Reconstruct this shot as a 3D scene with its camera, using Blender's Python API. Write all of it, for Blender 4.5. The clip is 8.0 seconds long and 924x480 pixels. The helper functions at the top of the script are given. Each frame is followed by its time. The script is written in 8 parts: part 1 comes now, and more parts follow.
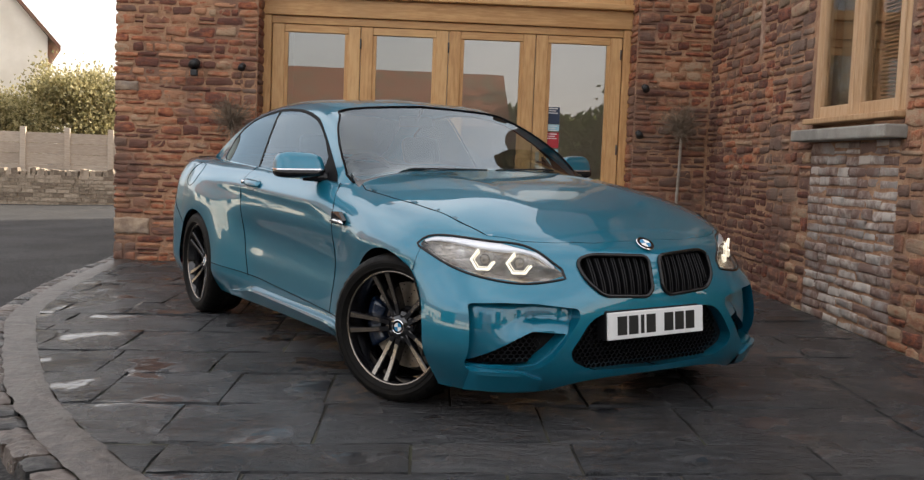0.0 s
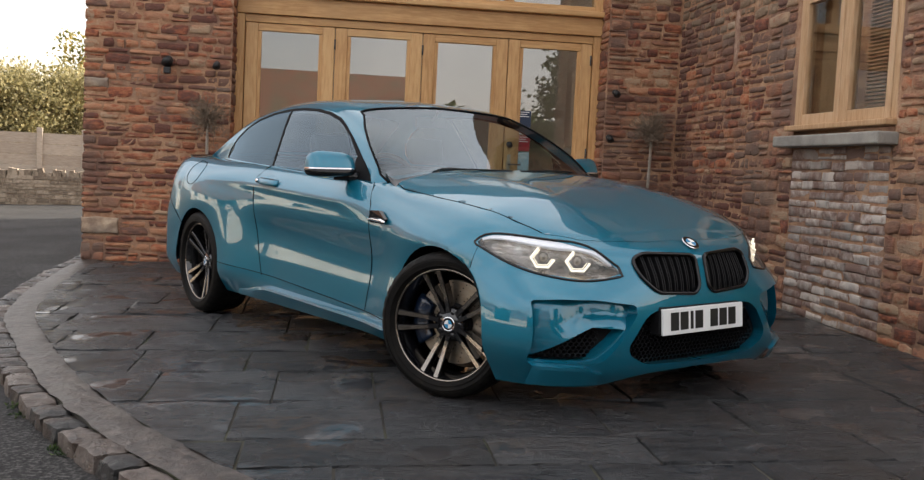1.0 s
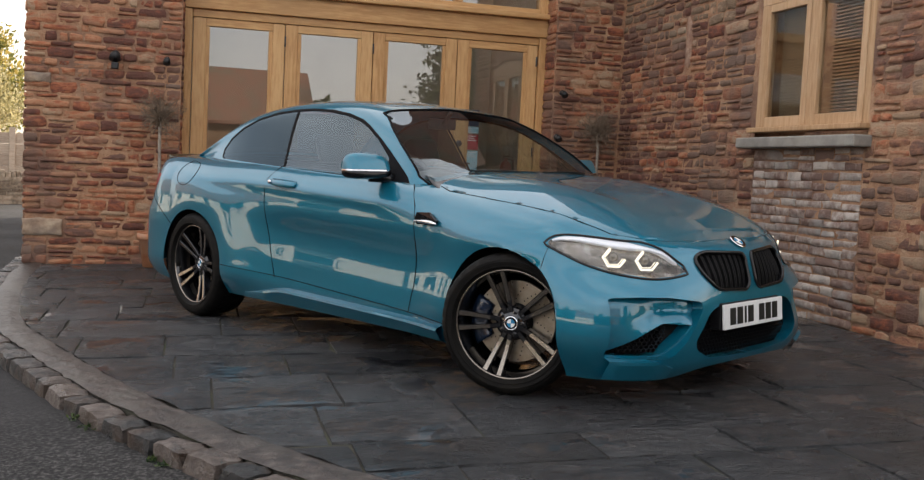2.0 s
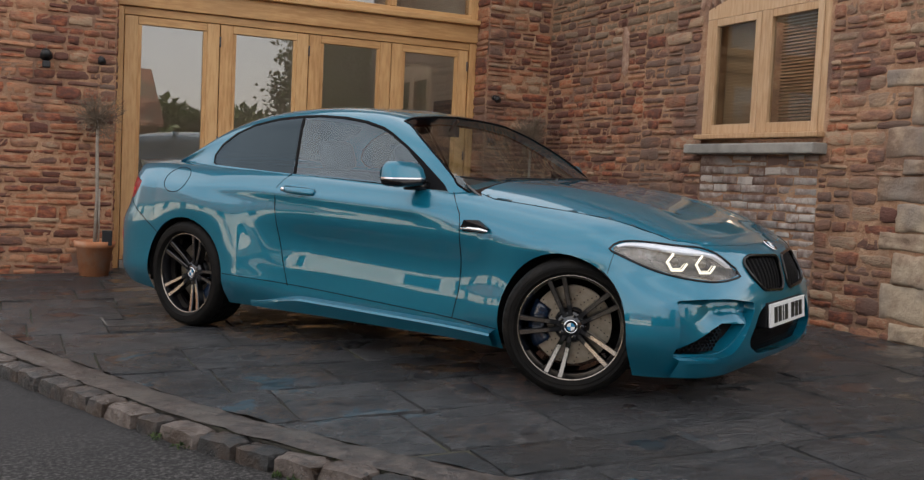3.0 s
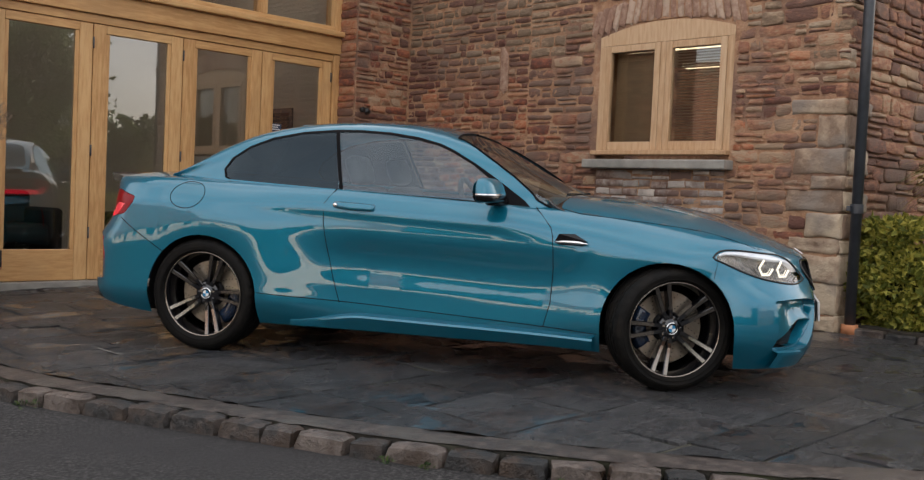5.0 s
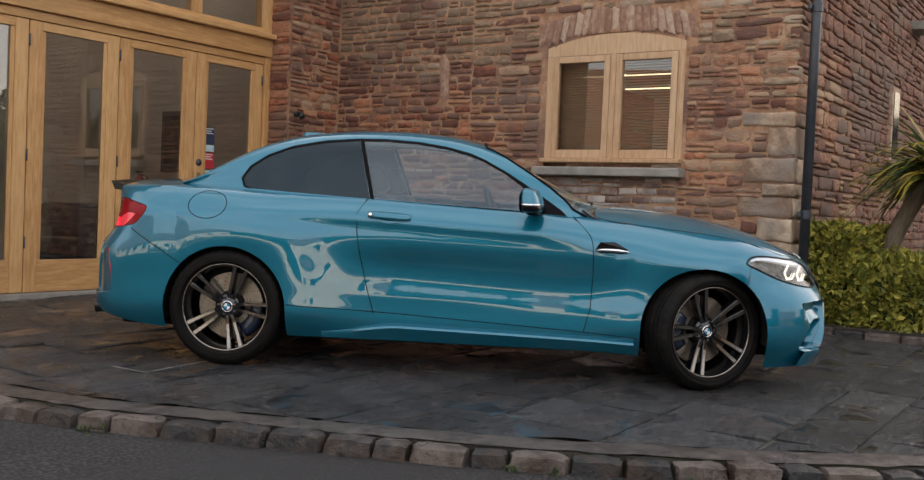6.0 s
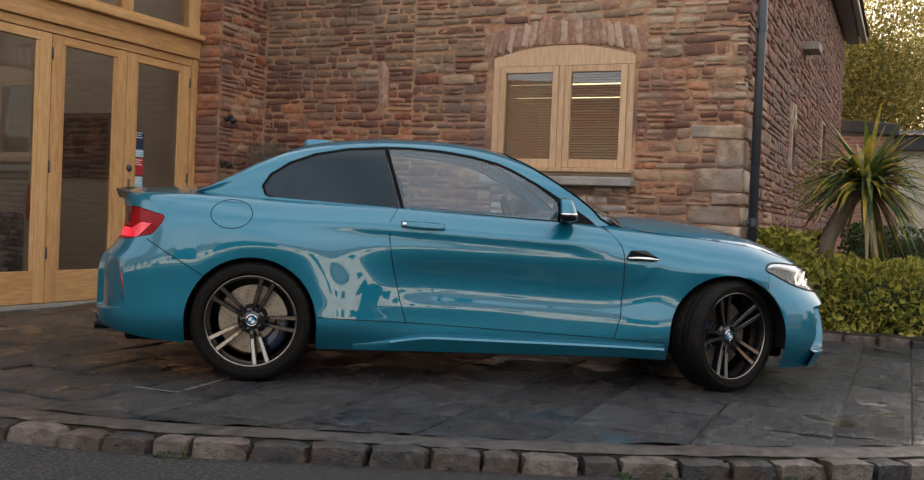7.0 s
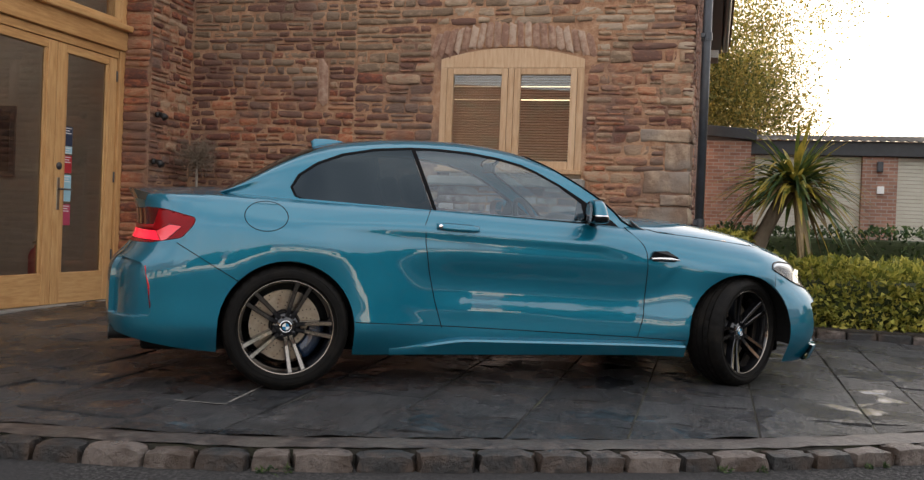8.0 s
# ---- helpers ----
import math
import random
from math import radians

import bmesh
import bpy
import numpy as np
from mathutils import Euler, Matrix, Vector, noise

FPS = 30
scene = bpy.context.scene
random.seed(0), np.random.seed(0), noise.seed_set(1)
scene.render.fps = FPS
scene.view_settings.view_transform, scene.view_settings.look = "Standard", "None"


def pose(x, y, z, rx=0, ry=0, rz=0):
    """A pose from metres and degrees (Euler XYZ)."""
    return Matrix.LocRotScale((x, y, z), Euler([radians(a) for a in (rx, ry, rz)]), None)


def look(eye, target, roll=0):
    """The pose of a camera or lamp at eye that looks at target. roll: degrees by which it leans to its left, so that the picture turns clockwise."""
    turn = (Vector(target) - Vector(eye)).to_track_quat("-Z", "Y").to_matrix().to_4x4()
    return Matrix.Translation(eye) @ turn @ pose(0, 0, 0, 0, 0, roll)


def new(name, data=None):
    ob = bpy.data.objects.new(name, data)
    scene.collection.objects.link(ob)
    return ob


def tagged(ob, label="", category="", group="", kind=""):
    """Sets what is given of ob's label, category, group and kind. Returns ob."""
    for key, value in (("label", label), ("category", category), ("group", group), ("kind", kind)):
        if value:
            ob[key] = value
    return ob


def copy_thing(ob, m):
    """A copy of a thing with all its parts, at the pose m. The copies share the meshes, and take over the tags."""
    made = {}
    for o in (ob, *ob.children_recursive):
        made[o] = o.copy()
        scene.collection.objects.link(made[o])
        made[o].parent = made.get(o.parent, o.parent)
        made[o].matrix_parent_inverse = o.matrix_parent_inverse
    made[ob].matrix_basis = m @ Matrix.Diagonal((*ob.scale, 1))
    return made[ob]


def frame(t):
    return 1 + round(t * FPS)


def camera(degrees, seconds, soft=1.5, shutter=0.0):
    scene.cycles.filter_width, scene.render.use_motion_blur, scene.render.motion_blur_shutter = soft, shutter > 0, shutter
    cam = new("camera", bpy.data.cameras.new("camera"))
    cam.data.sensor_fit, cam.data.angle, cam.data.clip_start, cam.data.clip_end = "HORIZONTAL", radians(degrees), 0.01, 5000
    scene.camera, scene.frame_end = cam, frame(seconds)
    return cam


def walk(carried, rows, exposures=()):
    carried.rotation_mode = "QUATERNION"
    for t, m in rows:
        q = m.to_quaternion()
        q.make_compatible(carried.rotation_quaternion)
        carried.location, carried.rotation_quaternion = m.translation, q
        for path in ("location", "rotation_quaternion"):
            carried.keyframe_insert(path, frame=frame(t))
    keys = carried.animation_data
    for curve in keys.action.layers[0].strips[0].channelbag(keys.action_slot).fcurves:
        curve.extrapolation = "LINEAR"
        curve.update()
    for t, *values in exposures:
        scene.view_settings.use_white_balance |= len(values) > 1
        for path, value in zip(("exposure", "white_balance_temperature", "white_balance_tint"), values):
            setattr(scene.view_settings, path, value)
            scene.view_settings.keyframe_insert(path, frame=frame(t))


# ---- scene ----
# ------------------------------------------------------------------ camera
cam = camera(50.2, 8.0, soft=1.3)
METRES, EYE, TILT, LEAN, TURN = 8.47, 1.08, 0.0, 0.0, -2.24
ROWS = [
    (0.0, 0.0, 0.0, 0.0, 0.18, -4.57, -2.22),
    (0.5, -0.0271, -0.0044, -0.0026, -1.63, -4.37, -2.57),
    (1.0, -0.0717, -0.0077, -0.0046, -4.86, -4.17, -2.8),
    (1.5, -0.121, -0.0073, -0.0056, -8.48, -4.11, -2.83),
    (3.0, -0.3007, 0.0238, -0.0059, -22.51, -3.68, -2.74),
    (3.5, -0.3607, 0.046, -0.0078, -27.3, -3.32, -2.76),
    (4.0, -0.4257, 0.0753, -0.0094, -32.54, -2.95, -2.73),
    (4.5, -0.4849, 0.1073, -0.0111, -37.55, -2.65, -2.69),
    (6.0, -0.6443, 0.2488, -0.0129, -53.06, -1.87, -2.51),
    (6.5, -0.682, 0.3052, -0.0143, -58.02, -1.47, -2.47),
    (7.0, -0.7171, 0.3692, -0.0169, -63.4, -1.06, -2.43),
    (7.5, -0.744, 0.4305, -0.019, -68.37, -0.82, -2.37),
    (8.0, -0.7655, 0.4983, -0.0207, -73.56, -0.69, -2.3),
]
walk(cam, [(t, pose(0, 0, EYE, TILT, LEAN, TURN) @ pose(METRES * x, METRES * y, METRES * z, 90 + pitch, roll, yaw)) for t, x, y, z, yaw, pitch, roll in ROWS],
     exposures=[(0.0, 1.38), (8.0, 1.34)])

# ------------------------------------------------------------------ light
SUN_EL, SUN_AZ = radians(24), radians(26)        # azimuth counted from +x towards +y
world = bpy.data.worlds.new("sky")
scene.world = world
world.use_nodes = True
wn, wl = world.node_tree.nodes, world.node_tree.links
wn.clear()
sky = wn.new("ShaderNodeTexSky")
sky.sky_type, sky.sun_disc = "NISHITA", False
sky.sun_elevation, sky.sun_rotation = SUN_EL, radians(90) - SUN_AZ
sky.air_density, sky.dust_density = 1.0, 2.5
wco = wn.new("ShaderNodeTexCoord")
wno = wn.new("ShaderNodeTexNoise")
wno.inputs["Scale"].default_value, wno.inputs["Detail"].default_value, wno.inputs["Roughness"].default_value = 2.2, 6, 0.55
wra = wn.new("ShaderNodeMapRange")
wra.inputs["From Min"].default_value, wra.inputs["From Max"].default_value = 0.34, 0.70
wra.inputs["To Min"].default_value, wra.inputs["To Max"].default_value = 0.28, 0.85
wmix = wn.new("ShaderNodeMixRGB")
wmix.inputs["Color2"].default_value = (9.8, 9.5, 9.25, 1)
wbg = wn.new("ShaderNodeBackground")
wbg.inputs["Strength"].default_value = 0.10
wout = wn.new("ShaderNodeOutputWorld")
wl.new(wco.outputs["Generated"], wno.inputs["Vector"])
wl.new(wno.outputs["Fac"], wra.inputs["Value"])
wl.new(wra.outputs["Result"], wmix.inputs["Fac"])
wl.new(sky.outputs["Color"], wmix.inputs["Color1"])
wse = wn.new("ShaderNodeSeparateXYZ")               # haze: brighter towards the horizon
whz = wn.new("ShaderNodeMapRange")
whz.inputs["From Min"].default_value, whz.inputs["From Max"].default_value = 0.0, 0.40
whc = wn.new("ShaderNodeMixRGB")
whc.inputs["Color1"].default_value, whc.inputs["Color2"].default_value = (1.32, 1.12, 0.93, 1), (0.985, 0.965, 0.96, 1)
wmu = wn.new("ShaderNodeVectorMath")
wmu.operation = "MULTIPLY"
wl.new(wco.outputs["Generated"], wse.inputs[0])
wdo, wsl, wad = wn.new("ShaderNodeVectorMath"), wn.new("ShaderNodeMath"), wn.new("ShaderNodeMath")
wdo.operation, wsl.operation, wad.operation = "DOT_PRODUCT", "MULTIPLY_ADD", "ADD"
wdo.inputs[1].default_value = (math.cos(SUN_AZ), math.sin(SUN_AZ), 0)          # warm haze towards the sun, cooler away from it
wsl.inputs[1].default_value, wsl.inputs[2].default_value = -0.40, 0.20
wl.new(wco.outputs["Generated"], wdo.inputs[0])
wl.new(wdo.outputs["Value"], wsl.inputs[0])
wl.new(wsl.outputs[0], wad.inputs[0])
wl.new(wse.outputs["Z"], wad.inputs[1])
wl.new(wad.outputs[0], whz.inputs["Value"])
wl.new(whz.outputs["Result"], whc.inputs["Fac"])
wl.new(wmix.outputs["Color"], wmu.inputs[0])
wl.new(whc.outputs["Color"], wmu.inputs[1])
wl.new(wmu.outputs[0], wbg.inputs["Color"])
wl.new(wbg.outputs["Background"], wout.inputs["Surface"])

sun_data = bpy.data.lights.new("sun", "SUN")
sun_data.energy, sun_data.angle, sun_data.color = 4.6, radians(0.6), (1.0, 0.9, 0.76)
sun_lamp = new("sun", sun_data)
sun_way = Vector((math.cos(SUN_EL) * math.cos(SUN_AZ), math.cos(SUN_EL) * math.sin(SUN_AZ), math.sin(SUN_EL)))
sun_lamp.matrix_world = look(sun_way * 60, (0, 0, 0))

# ------------------------------------------------------------------ materials
def material(name, colours, rough=0.6, scale=8.0, metal=0.0, bump=0.0, bump_scale=60.0, spread=0.0, stain=None, stain_scale=1.5,
             stretch=(1, 1, 1), coat=0.0, rough_var=0.0, spec=0.5, island=False, emit=None, stain_at=(0.48, 0.66), riven=0.0, wet=None, relief=0.02):
    """A procedural surface: a ramp of colours over noise at one scale, stains at a larger one, fine relief, and a shade per object or island."""
    m = bpy.data.materials.new(name)
    m.use_nodes = True
    n, l = m.node_tree.nodes, m.node_tree.links
    b = n["Principled BSDF"]
    co = n.new("ShaderNodeTexCoord")
    info = n.new("ShaderNodeObjectInfo")
    geo = n.new("ShaderNodeNewGeometry")
    chance = geo.outputs["Random Per Island"] if island else info.outputs["Random"]
    mp = n.new("ShaderNodeMapping")
    mp.inputs["Scale"].default_value = stretch
    shift = n.new("ShaderNodeVectorMath")
    shift.operation = "ADD"
    off = n.new("ShaderNodeVectorMath")
    off.operation = "SCALE"
    off.inputs[0].default_value = (37, 61, 23)
    l.new(chance, off.inputs["Scale"])
    l.new(geo.outputs["Position"], shift.inputs[0])
    l.new(off.outputs[0], shift.inputs[1])
    l.new(shift.outputs[0], mp.inputs["Vector"])
    no = n.new("ShaderNodeTexNoise")
    no.inputs["Scale"].default_value, no.inputs["Detail"].default_value, no.inputs["Roughness"].default_value = scale, 7, 0.62
    l.new(mp.outputs["Vector"], no.inputs["Vector"])
    ra = n.new("ShaderNodeValToRGB")
    els = ra.color_ramp.elements
    while len(els) < len(colours):
        els.new(0.5)
    for i, c in enumerate(colours):
        els[i].position = 0.32 + 0.36 * i / max(1, len(colours) - 1)
        els[i].color = (*c, 1)
    fac = no.outputs["Fac"]
    if spread:
        ma = n.new("ShaderNodeMath")
        ma.operation = "MULTIPLY_ADD"
        ma.inputs[1].default_value, ma.inputs[2].default_value = spread, -spread / 2
        l.new(chance, ma.inputs[0])
        ad = n.new("ShaderNodeMath")
        ad.operation = "ADD"
        l.new(no.outputs["Fac"], ad.inputs[0])
        l.new(ma.outputs[0], ad.inputs[1])
        fac = ad.outputs[0]
    l.new(fac, ra.inputs["Fac"])
    colour = ra.outputs["Color"]
    if stain:
        sn = n.new("ShaderNodeTexNoise")
        sn.inputs["Scale"].default_value, sn.inputs["Detail"].default_value = stain_scale, 6
        l.new(geo.outputs["Position"], sn.inputs["Vector"])
        sr = n.new("ShaderNodeMapRange")
        sr.inputs["From Min"].default_value, sr.inputs["From Max"].default_value = stain_at
        l.new(sn.outputs["Fac"], sr.inputs["Value"])
        mx = n.new("ShaderNodeMixRGB")
        mx.inputs["Color2"].default_value = (*stain, 1)
        l.new(sr.outputs["Result"], mx.inputs["Fac"])
        l.new(colour, mx.inputs["Color1"])
        colour = mx.outputs["Color"]
    l.new(colour, b.inputs["Base Color"])
    b.inputs["Roughness"].default_value, b.inputs["Metallic"].default_value = rough, metal
    b.inputs["Specular IOR Level"].default_value = spec
    b.inputs["Coat Weight"].default_value, b.inputs["Coat Roughness"].default_value = coat, 0.03
    if rough_var:
        rr = n.new("ShaderNodeMapRange")
        rr.inputs["From Min"].default_value, rr.inputs["From Max"].default_value = 0.35, 0.65
        rr.inputs["To Min"].default_value, rr.inputs["To Max"].default_value = max(0.03, rough - rough_var), min(1, rough + rough_var)
        rn = n.new("ShaderNodeTexNoise")
        rn.inputs["Scale"].default_value, rn.inputs["Detail"].default_value = stain_scale * 1.7, 7
        l.new(geo.outputs["Position"], rn.inputs["Vector"])
        l.new(rn.outputs["Fac"], rr.inputs["Value"])
        l.new(rr.outputs["Result"], b.inputs["Roughness"])
    if bump:
        bn = n.new("ShaderNodeTexNoise")
        bn.inputs["Scale"].default_value, bn.inputs["Detail"].default_value, bn.inputs["Roughness"].default_value = bump_scale, 8, 0.65
        l.new(mp.outputs["Vector"], bn.inputs["Vector"])
        bu = n.new("ShaderNodeBump")
        bu.inputs["Strength"].default_value, bu.inputs["Distance"].default_value = bump, relief
        height = bn.outputs["Fac"]
        if riven:                      # cleft stone: shallow terraces with broken edges
            tn = n.new("ShaderNodeTexNoise")
            tn.inputs["Scale"].default_value, tn.inputs["Detail"].default_value, tn.inputs["Roughness"].default_value = 2.6, 6, 0.55
            l.new(mp.outputs["Vector"], tn.inputs["Vector"])
            sn2 = n.new("ShaderNodeMath")
            sn2.operation = "SNAP"
            sn2.inputs[1].default_value = 0.055
            l.new(tn.outputs["Fac"], sn2.inputs[0])
            ad2 = n.new("ShaderNodeMath")
            ad2.operation = "MULTIPLY_ADD"
            ad2.inputs[1].default_value = riven
            l.new(sn2.outputs[0], ad2.inputs[0])
            l.new(height, ad2.inputs[2])
            height = ad2.outputs[0]
        l.new(height, bu.inputs["Height"])
        if wet:                        # films of rain water: smooth and glossy where they stand
            wn2 = n.new("ShaderNodeTexNoise")
            wn2.inputs["Scale"].default_value, wn2.inputs["Detail"].default_value = wet[0], 5
            l.new(geo.outputs["Position"], wn2.inputs["Vector"])
            wr = n.new("ShaderNodeMapRange")
            wr.inputs["From Min"].default_value, wr.inputs["From Max"].default_value = wet[1], wet[1] + 0.06
            l.new(wn2.outputs["Fac"], wr.inputs["Value"])
            wb = n.new("ShaderNodeMath")
            wb.operation = "MULTIPLY_ADD"
            wb.inputs[1].default_value, wb.inputs[2].default_value = -0.92 * bump, bump
            l.new(wr.outputs["Result"], wb.inputs[0])
            l.new(wb.outputs[0], bu.inputs["Strength"])
            wm = n.new("ShaderNodeMixRGB")
            wm.inputs["Color2"].default_value = (0.05, 0.05, 0.05, 1)
            wm.inputs["Color1"].default_value = (rough, rough, rough, 1)
            if b.inputs["Roughness"].links:
                l.new(b.inputs["Roughness"].links[0].from_socket, wm.inputs["Color1"])
            l.new(wr.outputs["Result"], wm.inputs["Fac"])
            l.new(wm.outputs["Color"], b.inputs["Roughness"])
        l.new(bu.outputs["Normal"], b.inputs["Normal"])
    if emit:
        b.inputs["Emission Color"].default_value, b.inputs["Emission Strength"].default_value = (*emit[0], 1), emit[1]
    return m


def glass(name, tint=(1, 1, 1), clear=0.9, rough=0.0, f0=0.045, sheen=(1, 1, 1)):
    """A thin pane: it lets the tinted light through and mirrors by its angle."""
    m = bpy.data.materials.new(name)
    m.use_nodes = True
    n, l = m.node_tree.nodes, m.node_tree.links
    n.clear()
    tr = n.new("ShaderNodeBsdfTransparent")
    tr.inputs["Color"].default_value = (*[c * clear for c in tint], 1)
    gl = n.new("ShaderNodeBsdfGlossy")
    gl.inputs["Roughness"].default_value = rough
    gl.inputs["Color"].default_value = (*sheen, 1)
    fr = n.new("ShaderNodeLayerWeight")
    fr.inputs["Blend"].default_value = 0.5
    po, ma = n.new("ShaderNodeMath"), n.new("ShaderNodeMath")
    po.operation, ma.operation = "POWER", "MULTIPLY_ADD"
    po.inputs[1].default_value, ma.inputs[1].default_value, ma.inputs[2].default_value = 5.0, 1 - f0, f0
    l.new(fr.outputs["Facing"], po.inputs[0])
    l.new(po.outputs[0], ma.inputs[0])
    mx = n.new("ShaderNodeMixShader")
    out = n.new("ShaderNodeOutputMaterial")
    l.new(ma.outputs[0], mx.inputs["Fac"])
    l.new(tr.outputs[0], mx.inputs[1])
    l.new(gl.outputs[0], mx.inputs[2])
    l.new(mx.outputs[0], out.inputs["Surface"])
    return m


STONE = material("red_sandstone", [(0.135, 0.056, 0.040), (0.255, 0.084, 0.047), (0.40, 0.140, 0.066), (0.43, 0.215, 0.120)], 0.9, 11, bump=0.8, bump_scale=30,
                 spread=0.5, stain=(0.19, 0.105, 0.075), stain_scale=1.6, stretch=(1, 1, 2.2))
BROWN_STONE = material("brown_sandstone", [(0.155, 0.080, 0.058), (0.265, 0.122, 0.076), (0.37, 0.180, 0.102), (0.40, 0.270, 0.172)], 0.9, 11, bump=0.8, bump_scale=30,
                       spread=0.5, stain=(0.19, 0.125, 0.095), stain_scale=1.6, stretch=(1, 1, 2.2))
OLIVE_STONE = material("olive_sandstone", [(0.20, 0.135, 0.088), (0.30, 0.205, 0.132), (0.37, 0.27, 0.18), (0.43, 0.33, 0.24)], 0.9, 11, bump=0.8, bump_scale=30,
                       spread=0.5, stain=(0.24, 0.17, 0.12), stain_scale=1.6, stretch=(1, 1, 2.2))
MORTAR = material("lime_mortar", [(0.29, 0.150, 0.084), (0.41, 0.230, 0.134), (0.49, 0.315, 0.195)], 0.95, 12, bump=0.8, bump_scale=50, stain=(0.19, 0.11, 0.08), stain_scale=2)
INFILL = material("weathered_infill_brick", [(0.20, 0.125, 0.10), (0.36, 0.275, 0.23), (0.56, 0.49, 0.43)], 0.9, 14, bump=0.6, bump_scale=50, spread=0.5,
                  stain=(0.34, 0.30, 0.27), stain_scale=5)
INFILL_MORTAR = material("pale_mortar", [(0.24, 0.19, 0.155), (0.33, 0.27, 0.225)], 0.95, 14, bump=0.7)
QUOIN = material("cream_limestone", [(0.22, 0.145, 0.10), (0.38, 0.275, 0.19), (0.52, 0.41, 0.29)], 0.9, 8, bump=0.9, bump_scale=18, spread=0.5, stain=(0.26, 0.21, 0.17), stain_scale=3)
VOUSSOIR = material("grey_red_voussoir", [(0.27, 0.150, 0.105), (0.38, 0.240, 0.170), (0.49, 0.36, 0.27)], 0.9, 16, bump=0.6, bump_scale=40, spread=0.35)
SILL = material("grey_stone_sill", [(0.27, 0.25, 0.22), (0.36, 0.34, 0.30)], 0.85, 10, bump=0.4, stain=(0.22, 0.21, 0.19), stain_scale=4)
OAK = material("light_oak", [(0.48, 0.250, 0.092), (0.59, 0.335, 0.135), (0.66, 0.405, 0.180)], 0.5, 5, bump=0.12, bump_scale=25, stretch=(9, 9, 1), spread=0.2,
               stain=(0.45, 0.26, 0.11), stain_scale=1.4, stain_at=(0.55, 0.8))
OAK_RAIL = material("light_oak_rail", [(0.48, 0.250, 0.092), (0.59, 0.335, 0.135), (0.66, 0.405, 0.180)], 0.5, 5, bump=0.12, bump_scale=25, stretch=(1, 9, 9), spread=0.2,
                    stain=(0.45, 0.26, 0.11), stain_scale=1.4, stain_at=(0.55, 0.8))
PALE_OAK = material("pale_oak", [(0.44, 0.265, 0.135), (0.52, 0.335, 0.19), (0.58, 0.395, 0.24)], 0.5, 5, bump=0.1, bump_scale=25, stretch=(9, 9, 1), spread=0.2)
SLATE = material("wet_riven_slate", [(0.016, 0.018, 0.021), (0.034, 0.036, 0.040), (0.062, 0.062, 0.064)], 0.29, 6, bump=1.0, bump_scale=12, spread=0.34,
                 stain=(0.036, 0.029, 0.025), stain_at=(0.52, 0.70), stain_scale=1.1, rough_var=0.16, stretch=(1, 2.4, 1), riven=2.6, relief=0.060, spec=0.50, wet=(2.7, 0.558))
JOINT = material("dark_joint", [(0.025, 0.024, 0.02), (0.05, 0.045, 0.035), (0.06, 0.065, 0.03)], 0.9, 3, bump=0.5)
BAND = material("brown_mortar_band", [(0.018, 0.014, 0.012), (0.042, 0.032, 0.027), (0.10, 0.080, 0.068)], 0.42, 16, spec=0.5, bump=1.0, bump_scale=11, stain=(0.07, 0.06, 0.05), stain_scale=3)
SETT = material("granite_sett", [(0.012, 0.012, 0.012), (0.030, 0.026, 0.024), (0.066, 0.050, 0.041), (0.125, 0.100, 0.085)], 0.42, 18, bump=1.0, stain=(0.045, 0.028, 0.018), stain_scale=7, bump_scale=30, spread=0.6, rough_var=0.15)
ASPHALT = material("damp_asphalt", [(0.010, 0.010, 0.010), (0.036, 0.035, 0.035), (0.13, 0.125, 0.118)], 0.8, 60, spec=0.25, bump=1.0, bump_scale=70, stain=(0.040, 0.039, 0.040),
                   stain_scale=0.5, rough_var=0.10)
SOIL = material("dark_soil", [(0.02, 0.016, 0.012), (0.05, 0.04, 0.03)], 0.95, 20, bump=0.8)
PLASTER = material("painted_plaster", [(0.62, 0.56, 0.48), (0.68, 0.62, 0.54)], 0.8, 3, bump=0.05)
RENDER_WALL = material("cream_render", [(0.70, 0.66, 0.58), (0.78, 0.74, 0.66)], 0.9, 2, bump=0.1, stain=(0.62, 0.58, 0.5), stain_scale=0.7)
BLACK_PLASTIC = material("black_plastic", [(0.012, 0.012, 0.013), (0.018, 0.018, 0.019)], 0.45, 30)
PIPE = material("black_pipe_paint", [(0.024, 0.027, 0.033), (0.042, 0.046, 0.055)], 0.35, 10, bump=0.05)
TERRACOTTA = material("terracotta", [(0.42, 0.16, 0.07), (0.52, 0.22, 0.10)], 0.8, 12, bump=0.2, stain=(0.45, 0.26, 0.17), stain_scale=7)
TWIG = material("bare_twig", [(0.13, 0.095, 0.065), (0.23, 0.175, 0.125)], 0.85, 20, bump=0.3)
BARK = material("grey_brown_bark", [(0.10, 0.075, 0.05), (0.20, 0.155, 0.11)], 0.9, 14, bump=0.8, bump_scale=30, stretch=(1, 1, 0.3))
LEAF = material("yellow_green_leaf", [(0.14, 0.16, 0.025), (0.31, 0.305, 0.05), (0.50, 0.44, 0.09)], 0.6, 12, spread=0.5, island=True)
LEAF_DARK = material("dark_green_leaf", [(0.02, 0.045, 0.015), (0.045, 0.08, 0.022), (0.075, 0.11, 0.03)], 0.5, 12, spread=0.5, island=True)
